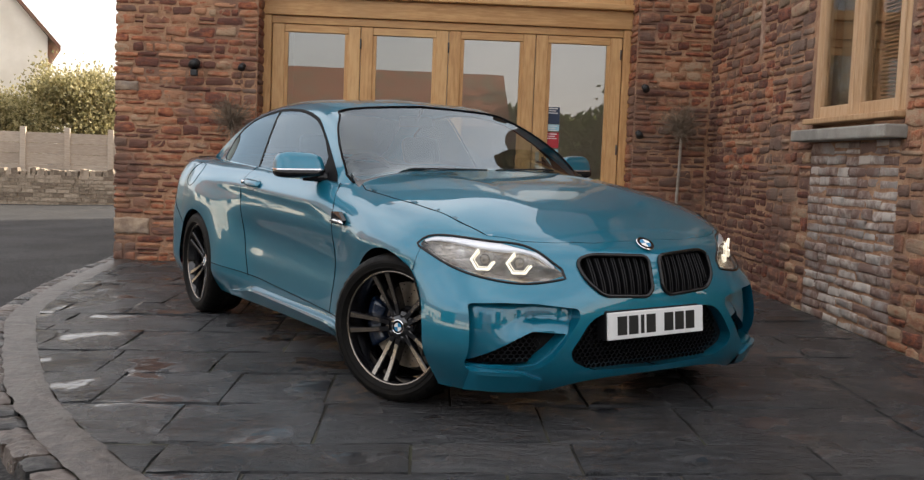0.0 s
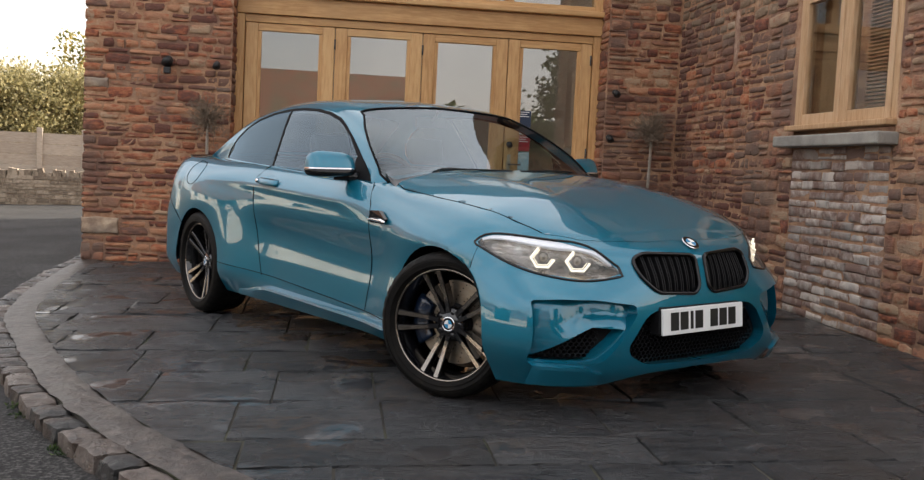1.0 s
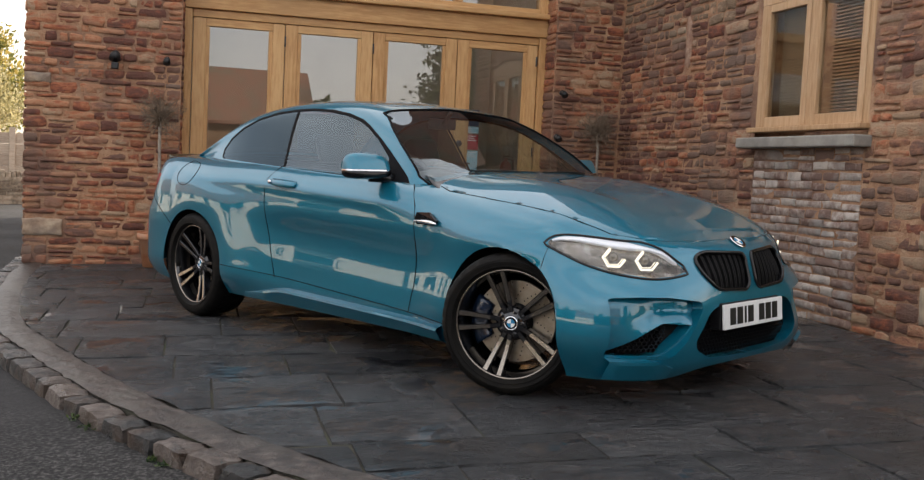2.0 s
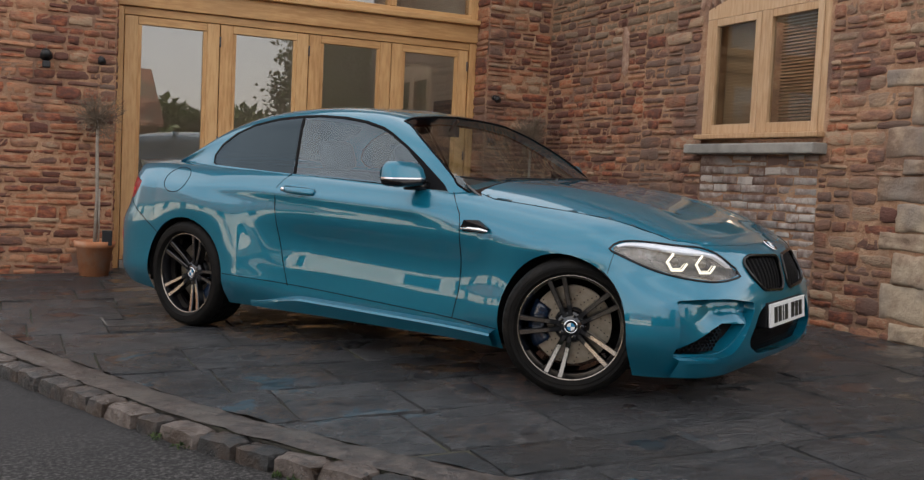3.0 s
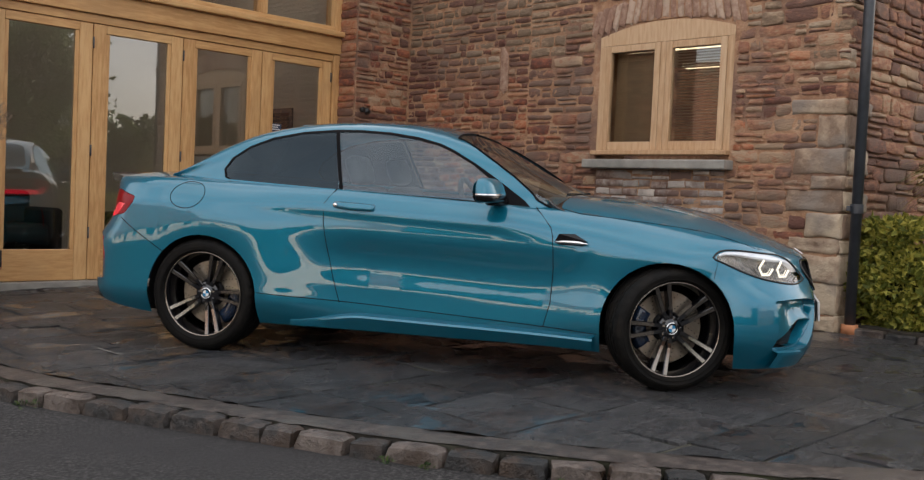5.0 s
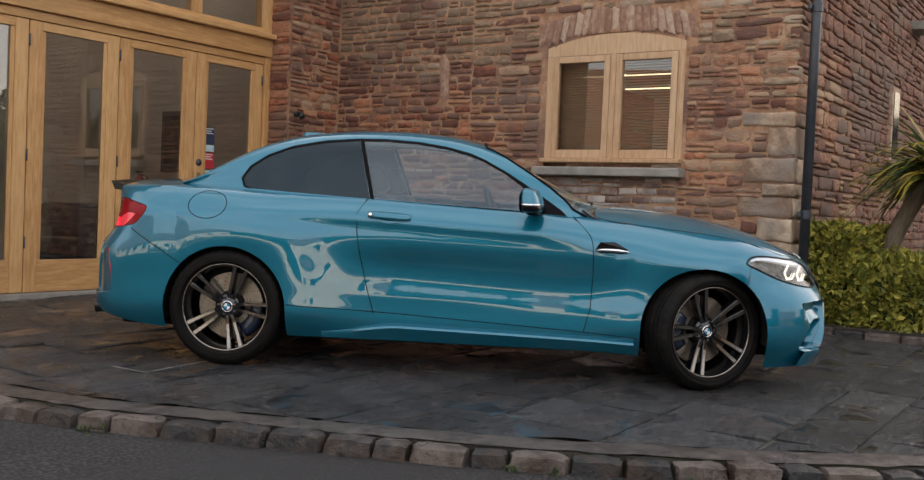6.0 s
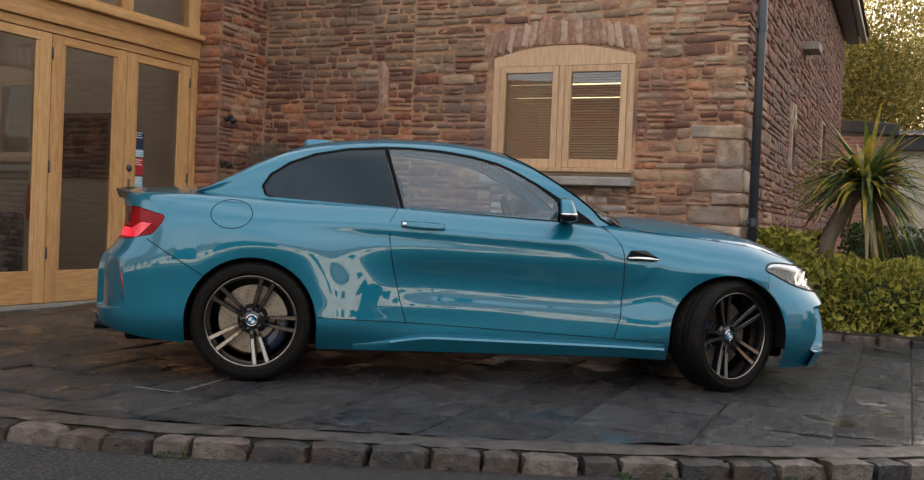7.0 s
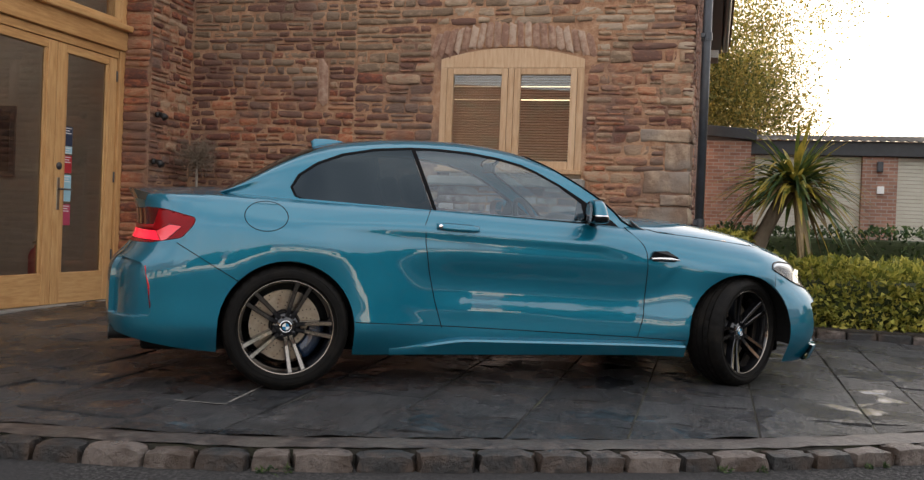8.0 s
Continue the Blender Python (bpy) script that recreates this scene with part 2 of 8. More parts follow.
LEAF_AUTUMN = material("autumn_leaf", [(0.12, 0.13, 0.035), (0.27, 0.245, 0.06), (0.42, 0.32, 0.085)], 0.55, 12, spread=0.6, island=True)
LEAF_BUSH = material("olive_leaf", [(0.20, 0.18, 0.08), (0.36, 0.32, 0.15), (0.50, 0.44, 0.24)], 0.6, 12, spread=0.5, island=True)
PALM_LEAF = material("palm_leaf", [(0.04, 0.08, 0.03), (0.13, 0.16, 0.03), (0.48, 0.36, 0.06)], 0.42, 6, spread=0.45, island=True)
DEAD_LEAF = material("dead_palm_leaf", [(0.16, 0.11, 0.05), (0.30, 0.22, 0.11)], 0.7, 8, spread=0.4, island=True)
FENCE = material("grey_fence_timber", [(0.36, 0.30, 0.24), (0.50, 0.43, 0.35)], 0.85, 8, bump=0.3, stretch=(1, 1, 6), spread=0.3)
GREY_STONE = material("grey_rubble", [(0.17, 0.135, 0.10), (0.29, 0.24, 0.18), (0.42, 0.35, 0.27)], 0.9, 14, bump=0.6, spread=0.4, island=True)
ROOF = material("clay_roof", [(0.15, 0.07, 0.05), (0.24, 0.12, 0.08)], 0.9, 6, bump=0.4, stain=(0.12, 0.11, 0.08))
CORRUGATED = material("grey_corrugated_sheet", [(0.05, 0.047, 0.044), (0.10, 0.092, 0.085)], 1.0, 6, bump=0.3, spec=0.05)
DARK_FASCIA = material("dark_fascia", [(0.02, 0.021, 0.024), (0.03, 0.032, 0.036)], 0.5, 8)
SHUTTER = material("cream_shutter", [(0.50, 0.47, 0.38), (0.56, 0.53, 0.44)], 0.5, 4, bump=0.05)
for m in (LEAF, LEAF_DARK, LEAF_AUTUMN, LEAF_BUSH, PALM_LEAF):     # leaves let light through
    n, l = m.node_tree.nodes, m.node_tree.links
    b = n["Principled BSDF"]
    tl, mx = n.new("ShaderNodeBsdfTranslucent"), n.new("ShaderNodeMixShader")
    l.new(b.inputs["Base Color"].links[0].from_socket, tl.inputs["Color"])
    mx.inputs["Fac"].default_value = 0.38
    l.new(b.outputs["BSDF"], mx.inputs[1])
    l.new(tl.outputs["BSDF"], mx.inputs[2])
    l.new(mx.outputs[0], n["Material Output"].inputs["Surface"])


def brick_material(name, a, b, mortar):
    """Courses of bricks on walls that stand far off, facing along x."""
    m = bpy.data.materials.new(name)
    m.use_nodes = True
    n, l = m.node_tree.nodes, m.node_tree.links
    geo = n.new("ShaderNodeNewGeometry")
    sep, com = n.new("ShaderNodeSeparateXYZ"), n.new("ShaderNodeCombineXYZ")
    l.new(geo.outputs["Position"], sep.inputs[0])
    l.new(sep.outputs["Y"], com.inputs["X"])
    l.new(sep.outputs["Z"], com.inputs["Y"])
    t = n.new("ShaderNodeTexBrick")
    t.inputs["Scale"].default_value = 1.0
    t.inputs["Brick Width"].default_value, t.inputs["Row Height"].default_value, t.inputs["Mortar Size"].default_value = 0.225, 0.075, 0.008
    t.inputs["Color1"].default_value, t.inputs["Color2"].default_value, t.inputs["Mortar"].default_value = (*a, 1), (*b, 1), (*mortar, 1)
    l.new(com.outputs[0], t.inputs["Vector"])
    no = n.new("ShaderNodeTexNoise")
    no.inputs["Scale"].default_value, no.inputs["Detail"].default_value = 3, 6
    mx = n.new("ShaderNodeMixRGB")
    mx.blend_type = "OVERLAY"
    mx.inputs["Fac"].default_value = 0.5
    l.new(geo.outputs["Position"], no.inputs["Vector"])
    l.new(t.outputs["Color"], mx.inputs["Color1"])
    l.new(no.outputs["Fac"], mx.inputs["Color2"])
    p = n["Principled BSDF"]
    l.new(mx.outputs["Color"], p.inputs["Base Color"])
    p.inputs["Roughness"].default_value = 0.9
    return m


FAR_BRICK = brick_material("far_brick", (0.24, 0.12, 0.085), (0.36, 0.20, 0.14), (0.33, 0.28, 0.24))
BRICK = material("garage_brick", [(0.17, 0.085, 0.06), (0.27, 0.14, 0.10), (0.34, 0.21, 0.16)], 0.9, 20, bump=0.5, spread=0.4, island=True)
LEAD = material("dark_lead", [(0.05, 0.05, 0.055), (0.09, 0.09, 0.095)], 0.5, 10)
WHITE = material("white_paint", [(0.74, 0.74, 0.72), (0.80, 0.80, 0.78)], 0.4, 6)
WINDOW_PANE = glass("window_pane", (0.95, 0.94, 0.91), 0.92, f0=0.060)
PANE = glass("clear_pane", (0.96, 0.95, 0.93), 0.88, f0=0.115)

from mathutils.bvhtree import BVHTree
# ------------------------------------------------------------------ building helpers
def gz(x, y):
    """Height of the paved forecourt, which falls gently to the road."""
    return 0.022 * (x + 1.3) + 0.008 * (y - 5)


def mesh_of(name, bm, mats, smooth=False):
    me = bpy.data.meshes.new(name)
    bm.to_mesh(me)
    bm.free()
    for m in mats if isinstance(mats, (list, tuple)) else [mats]:
        me.materials.append(m)
    if smooth:
        me.polygons.foreach_set("use_smooth", [True] * len(me.polygons))
    return me


def part(name, bm, mat, parent=None, label="", smooth=False):
    """Links a bmesh as one mesh object, under a thing or a part."""
    ob = new(name, mesh_of(name, bm, mat, smooth))
    if parent is not None:
        ob.parent = parent
    if label:
        tagged(ob, label)
    return ob


def empty(name, m=None):
    ob = new(name)
    ob.empty_display_size = 0.1
    if m is not None:
        ob.matrix_world = m
    return ob


def add_box(bm, lo, hi, bevel=0.0, m=None):
    """A box between two corners, its edges bevelled."""
    r = bmesh.ops.create_cube(bm, size=1)
    vs = r["verts"]
    c = [(a + b) / 2 for a, b in zip(lo, hi)]
    s = [abs(b - a) for a, b in zip(lo, hi)]
    for v in vs:
        v.co = Vector((c[0] + v.co.x * s[0], c[1] + v.co.y * s[1], c[2] + v.co.z * s[2]))
        if m is not None:
            v.co = m @ v.co
    if bevel:
        es = list({e for v in vs for e in v.link_edges})
        bmesh.ops.bevel(bm, geom=es, offset=bevel, segments=2, affect="EDGES", profile=0.5)
    return bm


def box(lo, hi, bevel=0.0, m=None):
    return add_box(bmesh.new(), lo, hi, bevel, m)


def tube(bm, path, radii, sides=8, cap=True):
    """A tube along a path of points."""
    pts = [Vector(p) for p in path]
    if not isinstance(radii, (list, tuple)):
        radii = [radii] * len(pts)
    rings = []
    side = None
    for i, p in enumerate(pts):
        d = (pts[min(i + 1, len(pts) - 1)] - pts[max(i - 1, 0)]).normalized()
        if side is None:
            side = d.orthogonal().normalized()
        side = (side - d * side.dot(d)).normalized()
        up = d.cross(side)
        rings.append([bm.verts.new(p + radii[i] * (math.cos(a) * side + math.sin(a) * up)) for a in (2 * math.pi * k / sides for k in range(sides))])
    for a, b in zip(rings, rings[1:]):
        for k in range(sides):
            bm.faces.new((a[k], a[(k + 1) % sides], b[(k + 1) % sides], b[k]))
    if cap:
        bm.faces.new(list(reversed(rings[0])))
        bm.faces.new(rings[-1])
    return bm


def stone_mesh(name, mat, rng, nx=4, nz=3, rough=0.10, bulge=0.14, skew=0.10, worn=0.0):
    """A unit block, x across, y into the wall, z up, with a flat hewn face towards -y and a crooked outline; sized by its object's scale."""
    bm = bmesh.new()
    us = [0.0, 0.035] + [k / (nx - 1) + rng.uniform(-0.06, 0.06) for k in range(1, nx - 1)] + [0.965, 1.0]
    vs = [0.0, 0.09] + [k / (nz - 1) + rng.uniform(-0.06, 0.06) for k in range(1, nz - 1)] + [0.91, 1.0]
    lean = [rng.uniform(-1, 1) * skew * 0.42 for _ in range(4)]      # shift of the four corners along x
    drop = [rng.uniform(-1, 1) * skew for _ in range(4)]             # and in height
    tip = rng.uniform(-0.12, 0.12), rng.uniform(-0.10, 0.10)
    wave = rng.uniform(0, 6), rng.uniform(0, 6)
    grid = []
    for j, v in enumerate(vs):
        row = []
        for i, u in enumerate(us):
            k = ((1 - u) * (1 - v), u * (1 - v), u * v, (1 - u) * v)
            rim = i in (0, len(us) - 1) or j in (0, len(vs) - 1)
            depth = -0.5 * (1 - bulge * rim) + (0 if rim else rng.uniform(-rough, rough)) + tip[0] * (u - 0.5) + tip[1] * (v - 0.5)
            x = u - 0.5 + sum(p * q for p, q in zip(k, lean)) + 0.012 * math.sin(v * 7 + wave[1]) * (1 if i in (0, 1) else -1)
            z = v - 0.5 + sum(p * q for p, q in zip(k, drop)) + 0.035 * math.sin(u * 8 + wave[0] + v * 2) + rng.uniform(-0.022, 0.022)
            ends = abs(2 * u - 1) ** 5, abs(2 * v - 1) ** 3
            x *= 1 - worn * 0.30 * ends[1] * ends[0]
            z *= 1 - worn * ends[0] * (0.55 + 0.45 * math.sin(wave[0] * 3 + (2 if u > 0.5 else 0) + (1 if v > 0.5 else 0)))
            row.append(bm.verts.new((x, depth, z)))
        grid.append(row)
    for j in range(len(vs) - 1):
        for i in range(len(us) - 1):
            bm.faces.new((grid[j][i], grid[j][i + 1], grid[j + 1][i + 1], grid[j + 1][i]))
    rim = grid[0][:-1] + [r[-1] for r in grid[:-1]] + list(reversed(grid[-1]))[:-1] + [r[0] for r in reversed(grid)][:-1]
    back = [bm.verts.new((v.co.x * 1.01, 0.5, v.co.z * 1.01)) for v in rim]
    for k in range(len(rim)):
        k2 = (k + 1) % len(rim)
        bm.faces.new((rim[k2], rim[k], back[k], back[k2]))
    return mesh_of(name, bm, mat, True)


def courses(u0, u1, z0, z1, rng, hmin, hmax, lmin, lmax, holes=()):
    """Stones of an uneven coursed wall: centre along it, centre height, length, height; none within the holes (u0, u1, z0, z1)."""
    out = []
    z = z0
    while z < z1 - 0.02:
        h = rng.uniform(hmin, hmax)
        if z + h > z1 - hmin * 0.6:
            h = z1 - z
        spans = [(u0, u1)]
        zc = z + h / 2
        for a, b, c, d in holes:
            if c < zc < d:
                spans = [s for p, q in spans for s in ((p, min(q, a)), (max(p, b), q)) if s[1] - s[0] > 0.03]
        for p, q in spans:
            u = p
            while u < q - 0.02:
                w = rng.uniform(lmin, lmax) * (0.75 + 0.5 * rng.random()) * (1.2 if h < (hmin + hmax) / 2 else 1.0)
                if u + w > q - lmin * 0.8:
                    w = q - u
                if h > 0.085 and rng.random() < 0.34:
                    k = rng.uniform(0.36, 0.64)
                    out.append((u + w / 2, z + h * k / 2, w, h * k))
                    out.append((u + w / 2, z + h * (1 + k) / 2, w, h * (1 - k)))
                else:
                    out.append((u + w / 2, zc + rng.uniform(-1, 1) * 0.006, w, h))
                u += w
        z += h
    return out


def lay(stones, place, templates, parent, rng, gap=0.017, depth=0.082, name="stone", near=None, limit=300, other=None):
    """Lays stones as parts of a wall; those past the limit, the farthest from the point near, join into one mesh."""
    if near is not None and len(stones) > limit:
        stones = sorted(stones, key=lambda s: (s[0] - near[0]) ** 2 + (s[1] - near[1]) ** 2)
    rest = []
    for i, (u, z, w, h) in enumerate(stones):
        m = place(u, z) @ Matrix.Rotation(rng.uniform(-0.02, 0.02), 4, "Y") @ Matrix.Diagonal((w - gap * rng.uniform(0.4, 1.5), depth * rng.uniform(0.90, 1.22), h - gap * rng.uniform(0.4, 1.4), 1))
        me = rng.choice(templates)
        if other and z + 0.5 * noise.noise(Vector((u * 1.1, z * 1.6, 2.7))) + rng.uniform(-0.25, 0.25) > other[1]:
            me = rng.choice(other[0])
        if i < limit:
            ob = new(name, me)
            ob.parent = parent
            ob.matrix_basis = m
        else:
            rest.append((me, m))
    if rest:
        bm = bmesh.new()
        mats = []
        for me, m in rest:
            first = len(bm.faces)
            tmp = me.copy()
            tmp.transform(m)
            bm.from_mesh(tmp)
            bpy.data.meshes.remove(tmp)
            if me.materials[0] not in mats:
                mats.append(me.materials[0])
            bm.faces.ensure_lookup_table()
            for f in bm.faces[first:]:
                f.material_index = mats.index(me.materials[0])
        ob = part("upper_stones", bm, mats, parent, smooth=True)
        tagged(ob, kind="stuff")
    return parent


# ------------------------------------------------------------------ setting: ground
WALL_X, WALL_Y, OAK_Y, SIDE_Y, LEFT_X = 2.75, 9.66, 10.0, 4.68, -3.02


def kerb_point(s):
    """The line between the setts and the mortar band, by arc parameter; it bows from the building's corner round to the drive."""
    pts = [(-3.02, 11.0), (-2.99, 9.75), (-2.94, 8.6), (-2.84, 7.5), (-2.65, 6.45), (-2.38, 5.70), (-2.11, 5.05), (-1.80, 4.37), (-1.35, 3.60), (-0.78, 2.85), (0.0, 2.2), (1.1, 1.65), (2.7, 1.25), (4.6, 1.1)]
    s = max(0, min(len(pts) - 1.001, s))
    i = int(s)
    f = s - i
    p = [Vector(pts[max(0, min(len(pts) - 1, i + k))]) for k in (-1, 0, 1, 2)]
    return 0.5 * ((2 * p[1]) + (p[2] - p[0]) * f + (2 * p[0] - 5 * p[1] + 4 * p[2] - p[3]) * f * f + (3 * p[1] - p[0] - 3 * p[2] + p[3]) * f ** 3)


KERB = [kerb_point(k * 0.1) for k in range(131)]
ROAD_DROP = 0.072

# the road: one sheet that dips below the kerb and reaches the horizon
bm = bmesh.new()
ring = [-1500, -300, -80, -30, -12, -6, -3, 0, 3, 6, 12, 30, 80, 300, 1500]
vs = [[bm.verts.new((x - 2, y + 3, (gz(max(-8, min(6, x - 2)), max(-4, min(12, y + 3))) - ROAD_DROP - 0.004 * min(12, max(0, -x))))) for x in ring] for y in ring]
for j in range(len(ring) - 1):
    for i in range(len(ring) - 1):
        bm.faces.new((vs[j][i], vs[j][i + 1], vs[j + 1][i + 1], vs[j + 1][i]))
road = part("road", bm, ASPHALT, smooth=True)
tagged(road, "dark grey damp asphalt road beyond the kerb", "road", kind="structure")

# the forecourt's bed, a raised sheet bounded by the kerb
bm = bmesh.new()
edge = [(p.x, p.y) for p in KERB[4:126]] + [(3.9, 1.1), (3.9, 4.5), (2.9, 4.9), (2.9, 10.3), (-3.0, 10.3)]
top = [bm.verts.new((x, y, gz(x, y) - 0.012)) for x, y in edge]
low = [bm.verts.new((x, y, gz(x, y) - 0.3)) for x, y in edge]
bm.faces.new(top)
for k in range(len(top)):
    bm.faces.new((top[k], low[k], low[(k + 1) % len(low)], top[(k + 1) % len(top)]))
bmesh.ops.recalc_face_normals(bm, faces=bm.faces[:])
pavement = part("pavement", bm, JOINT)
tagged(pavement, "dark riven slate forecourt paving, damp, with mossy joints", "paving", kind="structure")

# ------------------------------------------------------------------ setting: walls
def wall_body(name, boxes, mat, label):
    bm = bmesh.new()
    for lo, hi in boxes:
        add_box(bm, lo, hi)
    ob = part(name, bm, mat)
    return tagged(ob, label, "wall", kind="structure")


BACK = WALL_Y + 0.0145
wall_back_left = wall_body("wall_back_left", [((LEFT_X + 0.03, BACK, -0.3), (-1.66, BACK + 0.5, 4.45))], MORTAR, "rough red sandstone rubble wall with lime mortar beside the oak doors")
wall_back_right = wall_body("wall_back_right", [((2.02, BACK, -0.3), (3.3, BACK + 0.5, 4.45))], MORTAR, "rough red sandstone rubble wall between oak frame and wing")
wall_back_top = wall_body("wall_back_top", [((-1.66, BACK, 4.2), (2.02, BACK + 0.5, 4.45))], MORTAR, "red sandstone wall above the glazed oak screen")
RX = WALL_X + 0.0145
WIN = (5.665, 7.035, 1.40, 2.50)
wall_right = wall_body("wall_right", [((RX, SIDE_Y + 0.03, -0.3), (RX + 0.45, WIN[0], 5.2)), ((RX, WIN[1], -0.3), (RX + 0.45, BACK, 5.2)),
                                      ((RX, WIN[0], -0.3), (RX + 0.45, WIN[1], WIN[2])), ((RX, WIN[0], WIN[3] + 0.12), (RX + 0.45, WIN[1], 5.2)), ((RX + 0.012, WIN[0] + 0.001, WIN[3] + 0.012), (RX + 0.44, WIN[1] - 0.001, WIN[3] + 0.119))], MORTAR,
                       "rubble wing wall of red and brown sandstone with an arched window")
wall_side = wall_body("wall_side", [((RX + 0.45, SIDE_Y + 0.03, -0.3), (15.2, SIDE_Y + 0.45, 5.2))], MORTAR, "long grey-brown rubble side wall of the barn")
wall_left = wall_body("wall_left", [((LEFT_X + 0.03, BACK + 0.5, -0.3), (LEFT_X + 0.5, 18, 5.2))], MORTAR, "red sandstone end wall of the building")
wall_far = wall_body("wall_far", [((LEFT_X + 0.5, 17.6, -0.3), (15.2, 18, 5.2)), ((14.8, SIDE_Y + 0.45, -0.3), (15.2, 17.6, 5.2))], MORTAR, "back walls of the stone building")

def gable_roof():
    bm = bmesh.new()
    a = [(2.55, 4.25, 4.98), (15.4, 4.25, 4.98), (15.4, 9.2, 8.0), (2.55, 9.2, 8.0), (2.55, 14.2, 4.98), (15.4, 14.2, 4.98)]
    v = [bm.verts.new(p) for p in a]
    bm.faces.new((v[0], v[1], v[2], v[3]))
    bm.faces.new((v[3], v[2], v[5], v[4]))
    bm.faces.new((v[0], v[3], v[4]))
    bm.faces.new((v[1], v[5], v[2]))
    bm.faces.new((v[0], v[4], v[5], v[1]))
    bmesh.ops.recalc_face_normals(bm, faces=bm.faces[:])
    return bm


roof_wing = tagged(part("roof_wing", gable_roof(), ROOF), "clay tiled gable roof over the stone wing", "roof", kind="structure")
bm = bmesh.new()
v = [bm.verts.new(p) for p in ((-3.3, 9.42, 4.42), (2.6, 9.42, 4.42), (2.6, 13.8, 6.6), (-3.3, 13.8, 6.6), (2.6, 18.3, 4.42), (-3.3, 18.3, 4.42))]
for f in ((0, 1, 2, 3), (3, 2, 4, 5), (0, 3, 5), (1, 4, 2), (0, 5, 4, 1)):
    bm.faces.new([v[k] for k in f])
bmesh.ops.recalc_face_normals(bm, faces=bm.faces[:])
roof_main = tagged(part("roof_main", bm, ROOF), "clay tiled roof over the entrance range", "roof", kind="structure")

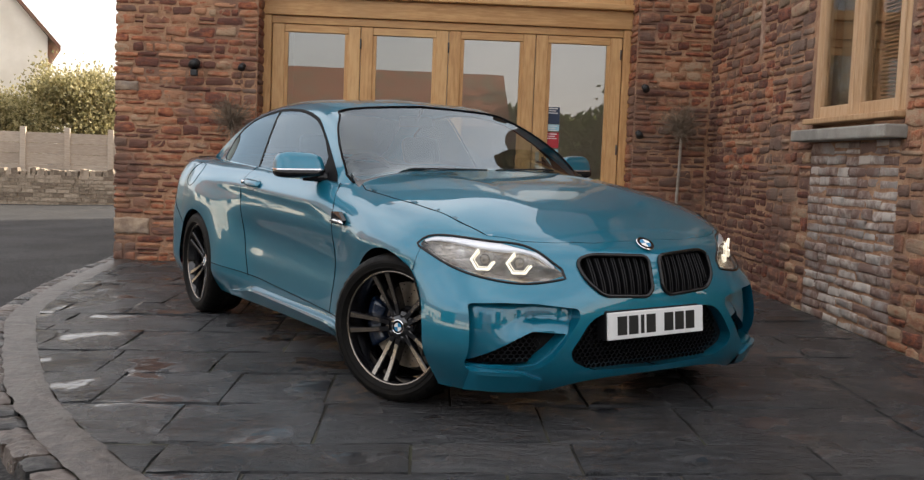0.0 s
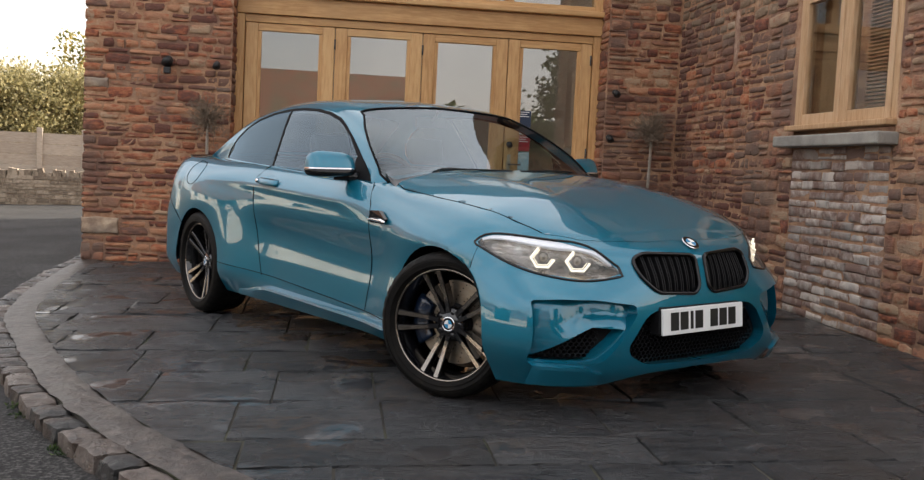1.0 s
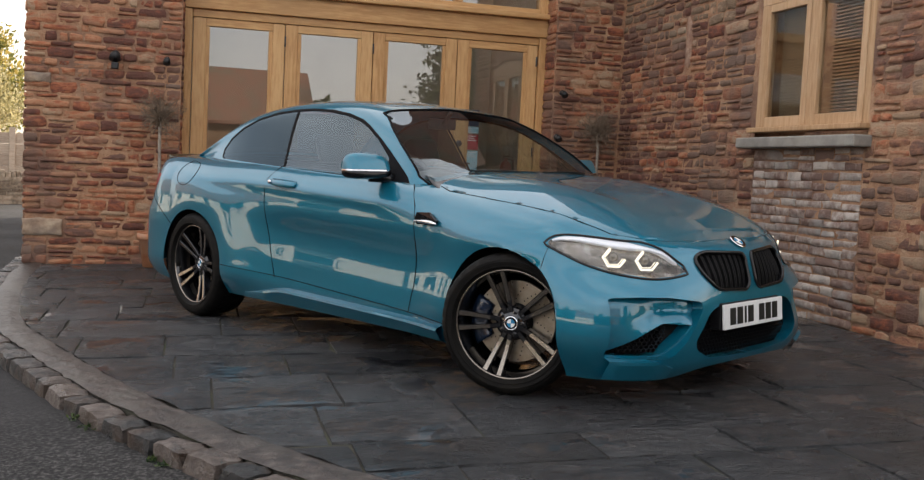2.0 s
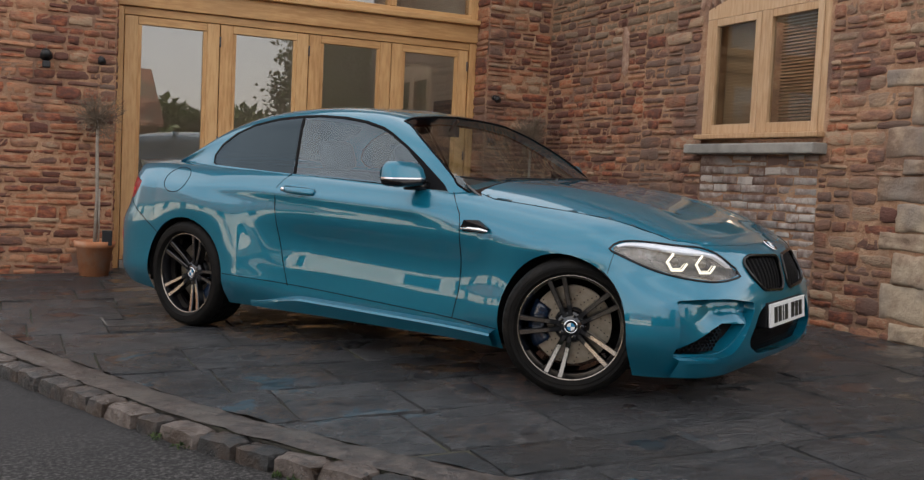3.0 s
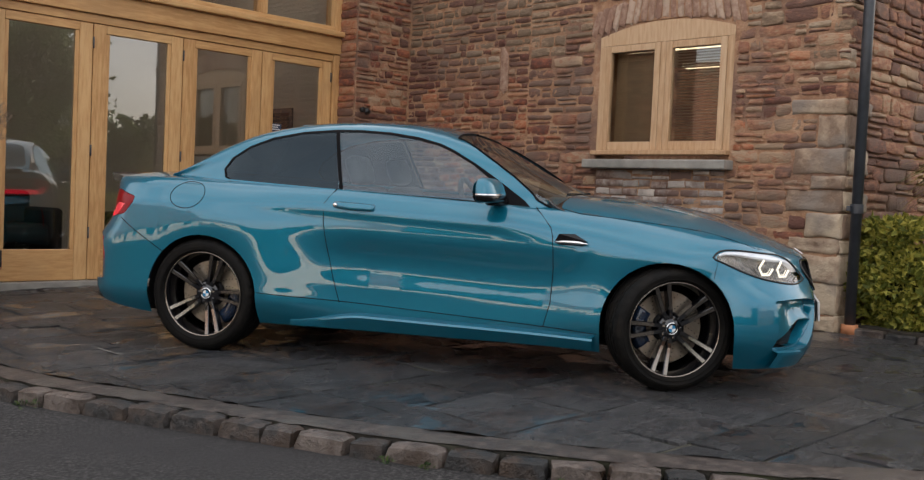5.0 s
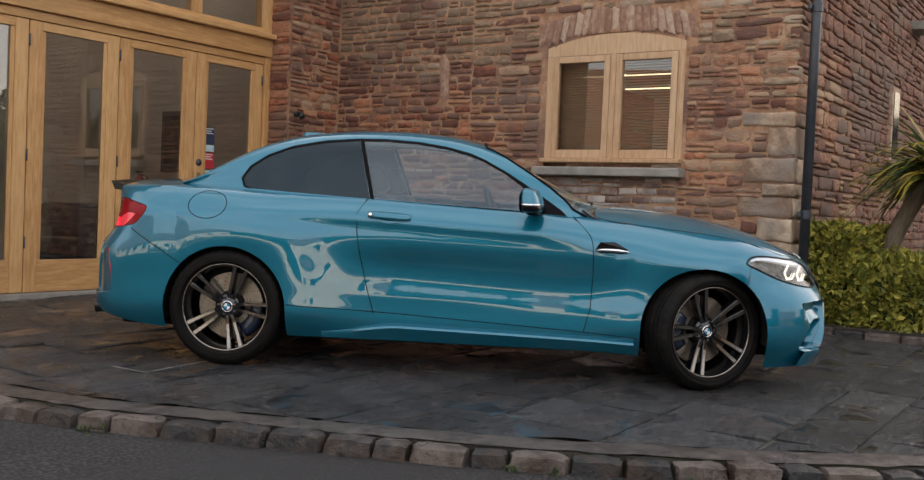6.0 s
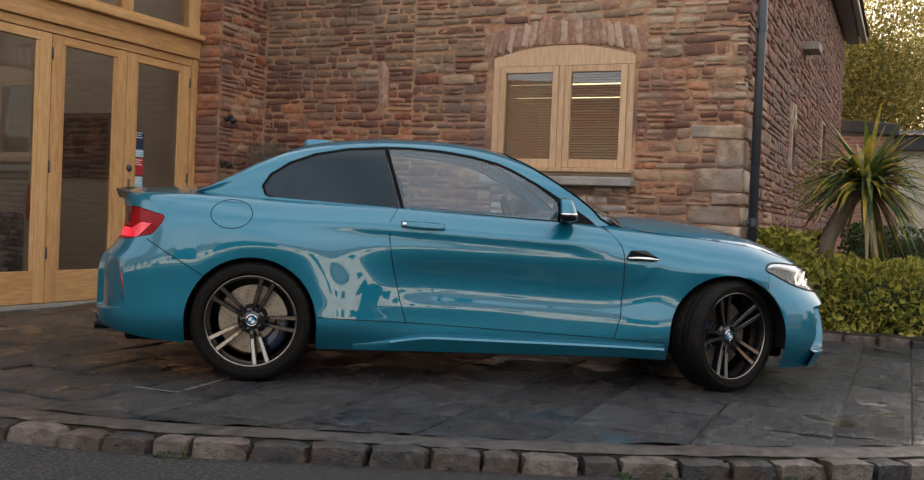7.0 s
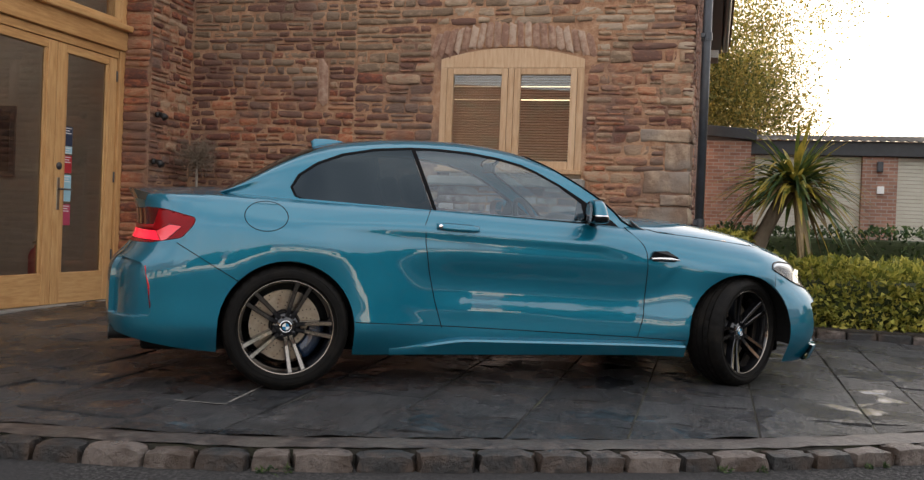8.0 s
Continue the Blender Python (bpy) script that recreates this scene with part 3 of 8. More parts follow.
# ------------------------------------------------------------------ oak entrance screen
def entrance():
    x0, x1, y = -1.66, 2.02, OAK_Y
    base = gz(0, y)
    e = empty("oak_entrance_screen", Matrix.Translation((0, 0, 0)))
    tagged(e, "light oak folding glass doors under a glazed oak screen", "doors", kind="structure")
    part("jamb", box((x0, y - 0.05, base - 0.05), (-1.575, y + 0.12, 2.45), 0.006), OAK, e)
    part("jamb", box((1.935, y - 0.05, base - 0.05), (x1, y + 0.12, 2.45), 0.006), OAK, e)
    part("door_head", box((-1.573, y - 0.035, 2.375), (1.933, y + 0.12, 2.448), 0.005), OAK_RAIL, e)
    part("lintel_beam", box((x0, y - 0.07, 2.452), (x1, y + 0.14, 2.632), 0.008), OAK_RAIL, e)
    part("drip_moulding", box((x0 - 0.0, y - 0.13, 2.634), (x1, y + 0.14, 2.69), 0.012), OAK_RAIL, e)
    part("threshold", box((-1.573, y - 0.09, base - 0.06), (1.933, y + 0.12, base + 0.03), 0.006), SILL, e)
    # upper lights
    part("upper_jamb", box((x0, y - 0.05, 2.692), (x0 + 0.09, y + 0.12, 4.15), 0.006), OAK, e)
    part("upper_jamb", box((x1 - 0.09, y - 0.05, 2.692), (x1, y + 0.12, 4.15), 0.006), OAK, e)
    part("upper_sill", box((x0 + 0.092, y - 0.05, 2.692), (x1 - 0.092, y + 0.10, 2.745), 0.006), OAK_RAIL, e)
    part("upper_head", box((x0, y - 0.05, 4.152), (x1, y + 0.12, 4.26), 0.006), OAK_RAIL, e)
    for xm in (-0.69, 0.18, 1.045):
        part("upper_mullion", box((xm - 0.04, y - 0.045, 2.747), (xm + 0.04, y + 0.1, 4.148), 0.006), OAK, e)
    for a, b in ((x0 + 0.092, -0.732), (-0.648, 0.138), (0.222, 1.003), (1.087, x1 - 0.092)):
        p = part("pane", box((a - 0.01, y + 0.02, 2.74), (b + 0.01, y + 0.026, 4.155)), PANE, e)
        p.visible_shadow = False
    # four folding leaves
    w = 0.875
    for k in range(4):
        a = -1.57 + k * w + 0.004
        b = a + w - 0.008
        lo, hi = base + 0.035, 2.37
        s = 0.118
        leaf = empty("door_leaf", Matrix.Translation((a, y, lo)))
        leaf.parent = e
        T = Matrix.Translation((-a, -y, -lo))
        part("stile", box((a, y - 0.025, lo), (a + s, y + 0.035, hi), 0.005, T), OAK, leaf)
        part("stile", box((b - s, y - 0.025, lo), (b, y + 0.035, hi), 0.005, T), OAK, leaf)
        part("top_rail", box((a + s + 0.001, y - 0.023, hi - 0.075), (b - s - 0.001, y + 0.033, hi), 0.005, T), OAK_RAIL, leaf)
        part("bottom_rail", box((a + s + 0.001, y - 0.023, lo), (b - s - 0.001, y + 0.033, lo + 0.27), 0.005, T), OAK_RAIL, leaf)
        for q in (a + s + 0.012, b - s - 0.024):
            part("bead", box((q - 0.012, y - 0.015, lo + 0.272), (q + 0.024, y + 0.0, hi - 0.077), 0.004, T), OAK, leaf)
        p = part("pane", box((a + s - 0.01, y + 0.004, lo + 0.26), (b - s + 0.01, y + 0.010, hi - 0.07), 0, T), PANE, leaf)
        p.visible_shadow = False
        if k in (1, 2, 3):
            for z in (0.42, 1.15, 2.1):
                bm = bmesh.new()
                tube(bm, [(-0.004 if k != 3 else w - 0.02, -0.034, z - 0.05), (-0.004 if k != 3 else w - 0.02, -0.034, z + 0.05)], 0.008, 8)
                part("hinge", bm, LEAD, leaf, smooth=True)
        if k == 3:
            bm = box((0.035, -0.032, 0.82), (0.075, -0.026, 1.10), 0.003)
            lock = part("lock_plate", bm, BRASS_DULL, leaf, "dull metal lock plate")
            bm = bmesh.new()
            tube(bm, [(0.055, -0.03, 1.0), (0.055, -0.075, 1.0), (0.075, -0.08, 1.0), (0.17, -0.08, 1.0)], 0.009, 8)
            part("lever", bm, LEAD, leaf, smooth=True)
            bm = bmesh.new()
            tube(bm, [(0.055, -0.024, 1.2), (0.055, -0.038, 1.2)], 0.032, 16)
            part("cylinder_lock", bm, LEAD, leaf, smooth=True)
    return e


BRASS_DULL = material("dull_brass", [(0.42, 0.38, 0.30), (0.5, 0.46, 0.38)], 0.35, 20, metal=0.9)
entrance()

# the room behind the doors
bm = bmesh.new()
add_box(bm, (-1.9, 14.0, 0), (3.2, 14.2, 4.6))
wall_room_back = tagged(part("wall_room_back", bm, PLASTER), "plain beige plastered wall of the showroom", "wall", kind="structure")
wall_room_left = tagged(part("wall_room_left", box((-2.1, 10.18, 0), (-1.9, 14.2, 4.6)), PLASTER), "plain plastered showroom side wall", "wall", kind="structure")
wall_room_right = tagged(part("wall_room_right", box((2.6, 10.18, 0), (2.74, 14.0, 4.6)), PLASTER), "plain plastered showroom side wall", "wall", kind="structure")
floor_room = tagged(part("floor", box((-1.9, 10.14, -0.1), (2.6, 14.0, 0.06)), SLATE), "dark tiled showroom floor behind the doors", "floor", kind="structure")
ceiling_room = tagged(part("ceiling", box((-2.0, 10.16, 4.4), (2.7, 14.1, 4.6)), PLASTER), "white plastered showroom ceiling", "ceiling", kind="structure")

for nm, at, sz, watts in (("showroom_lights", (1.5, 12.0, 4.36), 1.8, 4.2), ("office_lights", (6.9, 7.4, 2.95), 2.4, 9)):
    ld = bpy.data.lights.new(nm, "AREA")
    ld.size, ld.energy, ld.color = sz, watts, (1.0, 0.93, 0.84)
    lo = new(nm, ld)
    lo.matrix_world = look(at, (at[0], at[1], 0))

# ------------------------------------------------------------------ arched window in the wing
def arched_window():
    y0, y1, z0, z1 = WIN
    x = WALL_X + 0.012
    e = empty("window_1", Matrix.Translation((0, 0, 0)))
    tagged(e, "pale oak two-light casement window with a segmental arched head", "window", kind="structure")
    f = 0.062
    part("window_frame", box((x, y0, z0 + 0.075), (x + 0.10, y0 + f, z1 - 0.077), 0.004), PALE_OAK, e)
    part("window_frame", box((x, y1 - f, z0 + 0.075), (x + 0.10, y1, z1 - 0.077), 0.004), PALE_OAK, e)
    # arched head
    bm = bmesh.new()
    n = 16
    rows = []
    for k in range(n + 1):
        u = k / n
        y = y0 + (y1 - y0) * u
        top = z1 + 0.005 + 0.105 * (1 - (2 * u - 1) ** 2)
        rows.append([bm.verts.new((xx, y, zz)) for xx, zz in ((x, z1 - 0.075), (x, top), (x + 0.10, top), (x + 0.10, z1 - 0.075))])
    for a, b in zip(rows, rows[1:]):
        for k in range(4):
            bm.faces.new((a[k], a[(k + 1) % 4], b[(k + 1) % 4], b[k]))
    bm.faces.new(rows[0])
    bm.faces.new(list(reversed(rows[-1])))
    bmesh.ops.recalc_face_normals(bm, faces=bm.faces[:])
    part("arched_head", bm, PALE_OAK, e)
    bm = box((x - 0.075, y0 - 0.012, z0 + 0.035), (x + 0.10, y1 + 0.012, z0 + 0.073), 0.008)
    part("window_sill", bm, PALE_OAK, e)
    mid = (y0 + y1) / 2
    part("mullion", box((x - 0.004, mid - 0.028, z0 + 0.075), (x + 0.09, mid + 0.028, z1 - 0.077), 0.004), PALE_OAK, e)
    for a, b, tilt in ((y0 + f + 0.003, mid - 0.031, 18), (mid + 0.031, y1 - f - 0.003, 62)):
        c = part("casement", box((x - 0.008, a, z0 + 0.078), (x + 0.045, a + 0.06, z1 - 0.08), 0.005), PALE_OAK, e)
        part("casement", box((x - 0.008, b - 0.06, z0 + 0.078), (x + 0.045, b, z1 - 0.08), 0.005), PALE_OAK, e)
        part("casement", box((x - 0.006, a + 0.061, z0 + 0.078), (x + 0.045, b - 0.061, z0 + 0.155), 0.005), PALE_OAK, e)
        part("casement", box((x - 0.006, a + 0.061, z1 - 0.14), (x + 0.045, b - 0.061, z1 - 0.08), 0.005), PALE_OAK, e)
        p = part("pane", box((x + 0.02, a + 0.05, z0 + 0.14), (x + 0.026, b - 0.05, z1 - 0.13)), WINDOW_PANE, e)
        p.visible_shadow = False
        blind = empty("venetian_blind", Matrix.Translation((x + 0.14, (a + b) / 2, z1 - 0.1)))
        tagged(blind, "half-open beige venetian blind behind the casement", "blind")
        me = mesh_of("slat", box((-0.012, -(b - a) / 2 + 0.03, -0.0008), (0.012, (b - a) / 2 - 0.03, 0.0008)), BLIND)
        for k in range(38):
            s = new("slat", me)
            s.parent = blind
            s.matrix_basis = pose(0, 0, -0.025 * k - 0.02, 0, tilt, 0)
        part("head_rail", box((-0.02, -(b - a) / 2 + 0.02, 0.0), (0.02, (b - a) / 2 - 0.02, 0.03), 0.003), BLIND, blind)
    return e


BLIND = material("beige_blind", [(0.30, 0.22, 0.145), (0.36, 0.27, 0.18)], 0.6, 5)
arched_window()
sill = part("stone_sill", box((WALL_X - 0.125, WIN[0] - 0.045, 1.312), (WALL_X + 0.06, WIN[1] + 0.055, 1.392), 0.012), SILL)
tagged(sill, "worn grey stone window sill under the casement", "sill", kind="structure")
# room behind it
wall_office = tagged(part("wall_office", box((11.0, 5.2, 0), (11.1, 9.6, 4.2)), PLASTER), "plain beige office wall behind the blind", "wall", kind="structure")
ceiling_office = tagged(part("ceiling_office", box((3.23, 5.2, 3.05), (11.0, 9.6, 3.15)), PLASTER), "white office ceiling", "ceiling", kind="structure")
floor_office = tagged(part("floor_office", box((3.23, 5.2, -0.05), (11.0, 9.6, 0.1)), SLATE), "office floor behind the window", "floor", kind="structure")

TUBE = material("lit_strip_lamp", [(0.8, 0.75, 0.65), (0.8, 0.75, 0.65)], 0.4, 4, emit=((1.0, 0.80, 0.50), 0.9))
for x in (6.15, 7.65, 9.10):
    strip = part("strip_light", box((x - 0.05, 5.9, 2.985), (x + 0.05, 9.3, 3.047), 0.008), WHITE)
    tagged(strip, "warm lit strip lamp along the office ceiling", "lamp", "strip lamps on the office ceiling")
    part("tube", box((x - 0.035, 5.95, 2.970), (x + 0.035, 9.25, 2.983), 0.004), TUBE, strip, "glowing warm tube")


# ------------------------------------------------------------------ the car
def spline(pts):
    """A natural cubic spline through (x, y) pairs, straight beyond its ends."""
    x = np.array([p[0] for p in pts], float)
    y = np.array([p[1] for p in pts], float)
    n = len(x)
    h = np.diff(x)
    A = np.zeros((n, n))
    r = np.zeros(n)
    A[0, 0] = A[-1, -1] = 1
    for i in range(1, n - 1):
        A[i, i - 1], A[i, i], A[i, i + 1] = h[i - 1], 2 * (h[i - 1] + h[i]), h[i]
        r[i] = 6 * ((y[i + 1] - y[i]) / h[i] - (y[i] - y[i - 1]) / h[i - 1])
    m = np.linalg.solve(A, r)

    def f(q):
        i = int(np.clip(np.searchsorted(x, q) - 1, 0, n - 2))
        q2 = min(max(q, x[0]), x[-1])
        a, b = x[i + 1] - q2, q2 - x[i]
        return (m[i] * a ** 3 + m[i + 1] * b ** 3) / (6 * h[i]) + (y[i] / h[i] - m[i] * h[i] / 6) * a + (y[i + 1] / h[i] - m[i + 1] * h[i] / 6) * b
    return f


def step(a, b, v):
    t = min(1, max(0, (v - a) / (b - a)))
    return t * t * (3 - 2 * t)


def paint(name):
    """Metallic blue lacquer: a flaked base under a clear coat."""
    m = bpy.data.materials.new(name)
    m.use_nodes = True
    n, l = m.node_tree.nodes, m.node_tree.links
    b = n["Principled BSDF"]
    b.inputs["Base Color"].default_value = (0.012, 0.17, 0.235, 1)
    b.inputs["Metallic"].default_value, b.inputs["Roughness"].default_value = 0.54, 0.40
    b.inputs["Specular IOR Level"].default_value = 0.15
    b.inputs["Coat Weight"].default_value, b.inputs["Coat Roughness"].default_value, b.inputs["Coat IOR"].default_value = 1.0, 0.006, 1.64
    vo = n.new("ShaderNodeTexVoronoi")
    vo.inputs["Scale"].default_value = 1400
    co = n.new("ShaderNodeTexCoord")
    l.new(co.outputs["Object"], vo.inputs["Vector"])
    mx = n.new("ShaderNodeMixRGB")
    mx.inputs["Color1"].default_value, mx.inputs["Color2"].default_value = (0.002, 0.100, 0.158, 1), (0.005, 0.176, 0.274, 1)
    l.new(vo.outputs["Color"], mx.inputs["Fac"])
    l.new(mx.outputs["Color"], b.inputs["Base Color"])
    return m


PAINT = paint("blue_metallic_lacquer")
GLOSS_BLACK = material("gloss_black", [(0.005, 0.005, 0.006), (0.007, 0.007, 0.008)], 0.14, 20, spec=0.35)
MESH_BLACK = material("satin_black_mesh", [(0.006, 0.006, 0.007), (0.010, 0.010, 0.011)], 0.5, 40, spec=0.2)
CABIN = material("black_cabin_trim", [(0.012, 0.012, 0.013), (0.022, 0.022, 0.023)], 0.7, 30, bump=0.2)
TRIM_BLACK = material("black_window_trim", [(0.004, 0.004, 0.005), (0.006, 0.006, 0.007)], 0.55, 20, spec=0.06)
FRIT = material("black_glass_border", [(0.004, 0.004, 0.005), (0.006, 0.006, 0.007)], 0.02, 20, spec=0.9)
LINER = material("black_liner", [(0.006, 0.006, 0.006), (0.010, 0.010, 0.010)], 0.9, 30, spec=0.08)
RUBBER = material("tyre_rubber", [(0.0035, 0.0033, 0.003), (0.007, 0.0065, 0.006)], 0.6, 25, bump=0.15, stain=(0.016, 0.013, 0.010), spec=0.13, stain_scale=9, stain_at=(0.5, 0.85))
RIM_BLACK = material("rim_gloss_black", [(0.005, 0.005, 0.006), (0.008, 0.008, 0.009)], 0.10, 20, coat=0.5)
RIM_CUT = material("machined_alloy", [(0.20, 0.178, 0.155), (0.28, 0.25, 0.22)], 0.22, 60, metal=1.0)
DISC = material("brake_disc_steel", [(0.27, 0.225, 0.175), (0.37, 0.32, 0.26)], 0.38, 30, metal=0.9, stain=(0.22, 0.15, 0.10), stain_scale=12, stain_at=(0.55, 0.8))
CALIPER = material("blue_caliper", [(0.004, 0.011, 0.028), (0.007, 0.018, 0.042)], 0.25, 20, coat=0.5)
CHROME = material("chrome", [(0.75, 0.75, 0.76), (0.8, 0.8, 0.81)], 0.06, 10, metal=1.0)
SATIN_CHROME = material("satin_chrome", [(0.62, 0.62, 0.63), (0.7, 0.7, 0.71)], 0.2, 10, metal=1.0)
REFLECTOR = material("lamp_reflector", [(0.20, 0.15, 0.10), (0.60, 0.55, 0.48), (0.88, 0.85, 0.80)], 0.12, 13, metal=0.9, bump=0.5, bump_scale=14)
LAMP_SILVER = material("lamp_silver_strip", [(0.80, 0.81, 0.83), (0.86, 0.87, 0.89)], 0.3, 8, metal=0.3)
SMOKED_RED = material("smoked_red_lamp", [(0.05, 0.002, 0.004), (0.08, 0.003, 0.005)], 0.15, 10, coat=0.4)
TIP = material("dark_steel_tip", [(0.05, 0.05, 0.05), (0.09, 0.088, 0.085)], 0.3, 20, metal=0.8)
DIM_RED = material("dim_red_strip", [(0.34, 0.010, 0.014), (0.42, 0.016, 0.02)], 0.15, 10)
LAMP_RING = material("lit_lamp_ring", [(0.55, 0.52, 0.47), (0.62, 0.58, 0.52)], 0.3, 5, emit=((1.0, 0.88, 0.64), 0.42))
RED_LAMP = material("red_lamp_shell", [(0.20, 0.001, 0.004), (0.28, 0.002, 0.006)], 0.3, 10, spec=0.1, coat=0.2)
RED_LIT = material("lit_tail_bar", [(0.8, 0.02, 0.03), (0.8, 0.02, 0.03)], 0.2, 5, emit=((1.0, 0.012, 0.05), 0.34))
RED_FACET = material("bright_lamp_facet", [(0.62, 0.03, 0.05), (0.70, 0.05, 0.07)], 0.15, 10, coat=0.5, emit=((1.0, 0.05, 0.07), 0.10))
PLATE = material("white_plate", [(0.66, 0.66, 0.65), (0.72, 0.72, 0.71)], 0.35, 8)
DARK_INK = material("black_ink", [(0.01, 0.01, 0.01), (0.014, 0.014, 0.014)], 0.4, 8)
BADGE_BLUE = material("badge_blue", [(0.03, 0.22, 0.42), (0.04, 0.25, 0.46)], 0.15, 8, coat=1.0)
TINT = glass("tinted_side_glass", (0.86, 0.93, 0.95), 0.93, f0=0.105, sheen=(0.76, 0.90, 1.0))
TINT_DARK = glass("dark_rear_glass", (0.36, 0.48, 0.60), 0.20, f0=0.050, sheen=(0.66, 0.86, 1.0))
SCREEN = glass("windscreen_glass", (0.82, 0.90, 0.88), 0.85, f0=0.10, sheen=(0.84, 0.94, 1.0))
PROJECTOR = material("projector_lens", [(0.10, 0.085, 0.06), (0.20, 0.17, 0.13)], 0.05, 6, coat=1.0, metal=0.5)
LENS = glass("clear_lamp_lens", (0.97, 0.98, 1.0), 0.95)

RW, FW = (0.0, 0.335), (2.693, 0.330)            # wheel centres, x and z

# ---- lower body: widths, heights and end profiles along the car
top_edge = spline([(-1.0, 0.985), (-0.75, 1.005), (-0.35, 1.015), (0.1, 1.000), (0.8, 0.985), (1.675, 0.950), (2.15, 0.935), (2.6, 0.888), (2.95, 0.825), (3.2, 0.757), (3.34, 0.727), (3.5, 0.715)])
crown = spline([(-1.0, 1.025), (-0.7, 1.05), (-0.3, 1.07), (0.8, 1.05), (1.7, 1.03), (2.15, 0.995), (2.6, 0.952), (2.95, 0.878), (3.2, 0.795), (3.36, 0.737), (3.5, 0.715)])
bottom_edge = spline([(-1.0, 0.30), (-0.7, 0.245), (-0.36, 0.20), (0.4, 0.185), (1.4, 0.18), (2.3, 0.172), (3.0, 0.138), (3.28, 0.136), (3.38, 0.150), (3.44, 0.186), (3.5, 0.198)])
side_width = spline([(-0.9, 0.845), (-0.5, 0.872), (0.0, 0.884), (0.5, 0.868), (1.0, 0.862), (1.7, 0.862), (2.2, 0.868), (2.7, 0.872), (3.1, 0.862), (3.5, 0.85)])
nose = spline([(0.12, 3.39), (0.18, 3.445), (0.25, 3.472), (0.35, 3.480), (0.45, 3.473), (0.55, 3.456), (0.63, 3.434), (0.69, 3.405), (0.715, 3.375), (0.74, 3.325)])
tail = spline([(0.18, -0.86), (0.25, -0.925), (0.40, -0.955), (0.58, -0.948), (0.66, -0.918), (0.72, -0.862), (0.78, -0.822), (0.90, -0.806), (0.97, -0.822), (1.02, -0.842)])
low_swell = spline([(0.12, -0.045), (0.20, -0.022), (0.28, -0.006), (0.34, -0.007), (0.385, -0.0095), (0.43, -0.0145), (0.48, -0.0215), (0.54, -0.025), (0.62, -0.019), (0.70, -0.007), (0.76, 0.0), (0.9, 0.0), (1.02, 0.0)])
low_plain = spline([(0.12, -0.045), (0.20, -0.022), (0.28, -0.007), (0.36, -0.003), (0.5, -0.006), (0.62, -0.004), (0.76, 0.0), (1.02, 0.0)])
low_haunch = spline([(0.12, -0.040), (0.20, -0.006), (0.28, 0.016), (0.40, 0.0152), (0.50, 0.0105), (0.62, 0.0045), (0.76, 0.0), (0.9, 0.0), (1.02, 0.0)])
crease = spline([(-0.30, 0.0), (-0.055, 0.0), (0.0, 0.0070), (0.030, -0.0005), (0.045, -0.0020), (0.085, 0.0020), (0.115, 0.0036), (0.20, 0.0), (0.9, 0.0)])
roll_in = spline([(0.0, -0.092), (0.02, -0.062), (0.05, -0.036), (0.09, -0.016), (0.14, -0.003), (0.2, 0.0), (0.5, 0.0), (1.0, 0.0)])


def flare(x, z):
    """The wheel arches' swelling."""
    v = 0
    for (cx, cz), R, A, wide in ((RW, 0.355, 0.054, 0.29), (FW, 0.345, 0.044, 0.20)):
        r = math.hypot(x - cx, z - cz)
        v += A * math.exp(-((max(0, r - R) / wide) ** 2)) * step(0.12, 0.35, z) * step(0.0, 0.10, z - 0.1)
    return v


def body_width(x, z):
    d = top_edge(x) - z
    crease_z = 0.905 - 0.045 * (x + 0.1)
    ridge = crease(crease_z - z) * step(-0.3, 0.3, x) * (1 - step(2.0, 2.6, x))
    fold = 0.0
    if 2.10 < x < 2.32 and 0.55 < z < 0.77:          # the pressed fold under the side vent
        u = max(0.0, min(1.0, (0.745 - z) / 0.155))
        fold = 0.007 * math.exp(-((x - 2.262 + 0.105 * u) / 0.020) ** 2) * (1 - u) ** 0.6
    h = step(0.12, 0.50, x)                            # before the rear arch the flank spreads downwards
    k = step(0.56, 1.05, x)                             # the scoop along the doors dies out towards the rear arch
    return side_width(x) + (1 - k) * ((1 - h) * low_plain(z) + h * low_haunch(z)) + k * low_swell(z - 0.045 * (1 - step(0.7, 2.1, x)) * step(0.36, 0.44, z) * (1 - step(0.6, 0.72, z))) + roll_in(max(0, d)) + flare(x, z) * step(-0.02, 0.16, d) + ridge + fold


XA_F, XA_R = 2.74, -0.30


def corner(z):
    return 3.25 - 1.18 * step(0.46, 0.66, z)


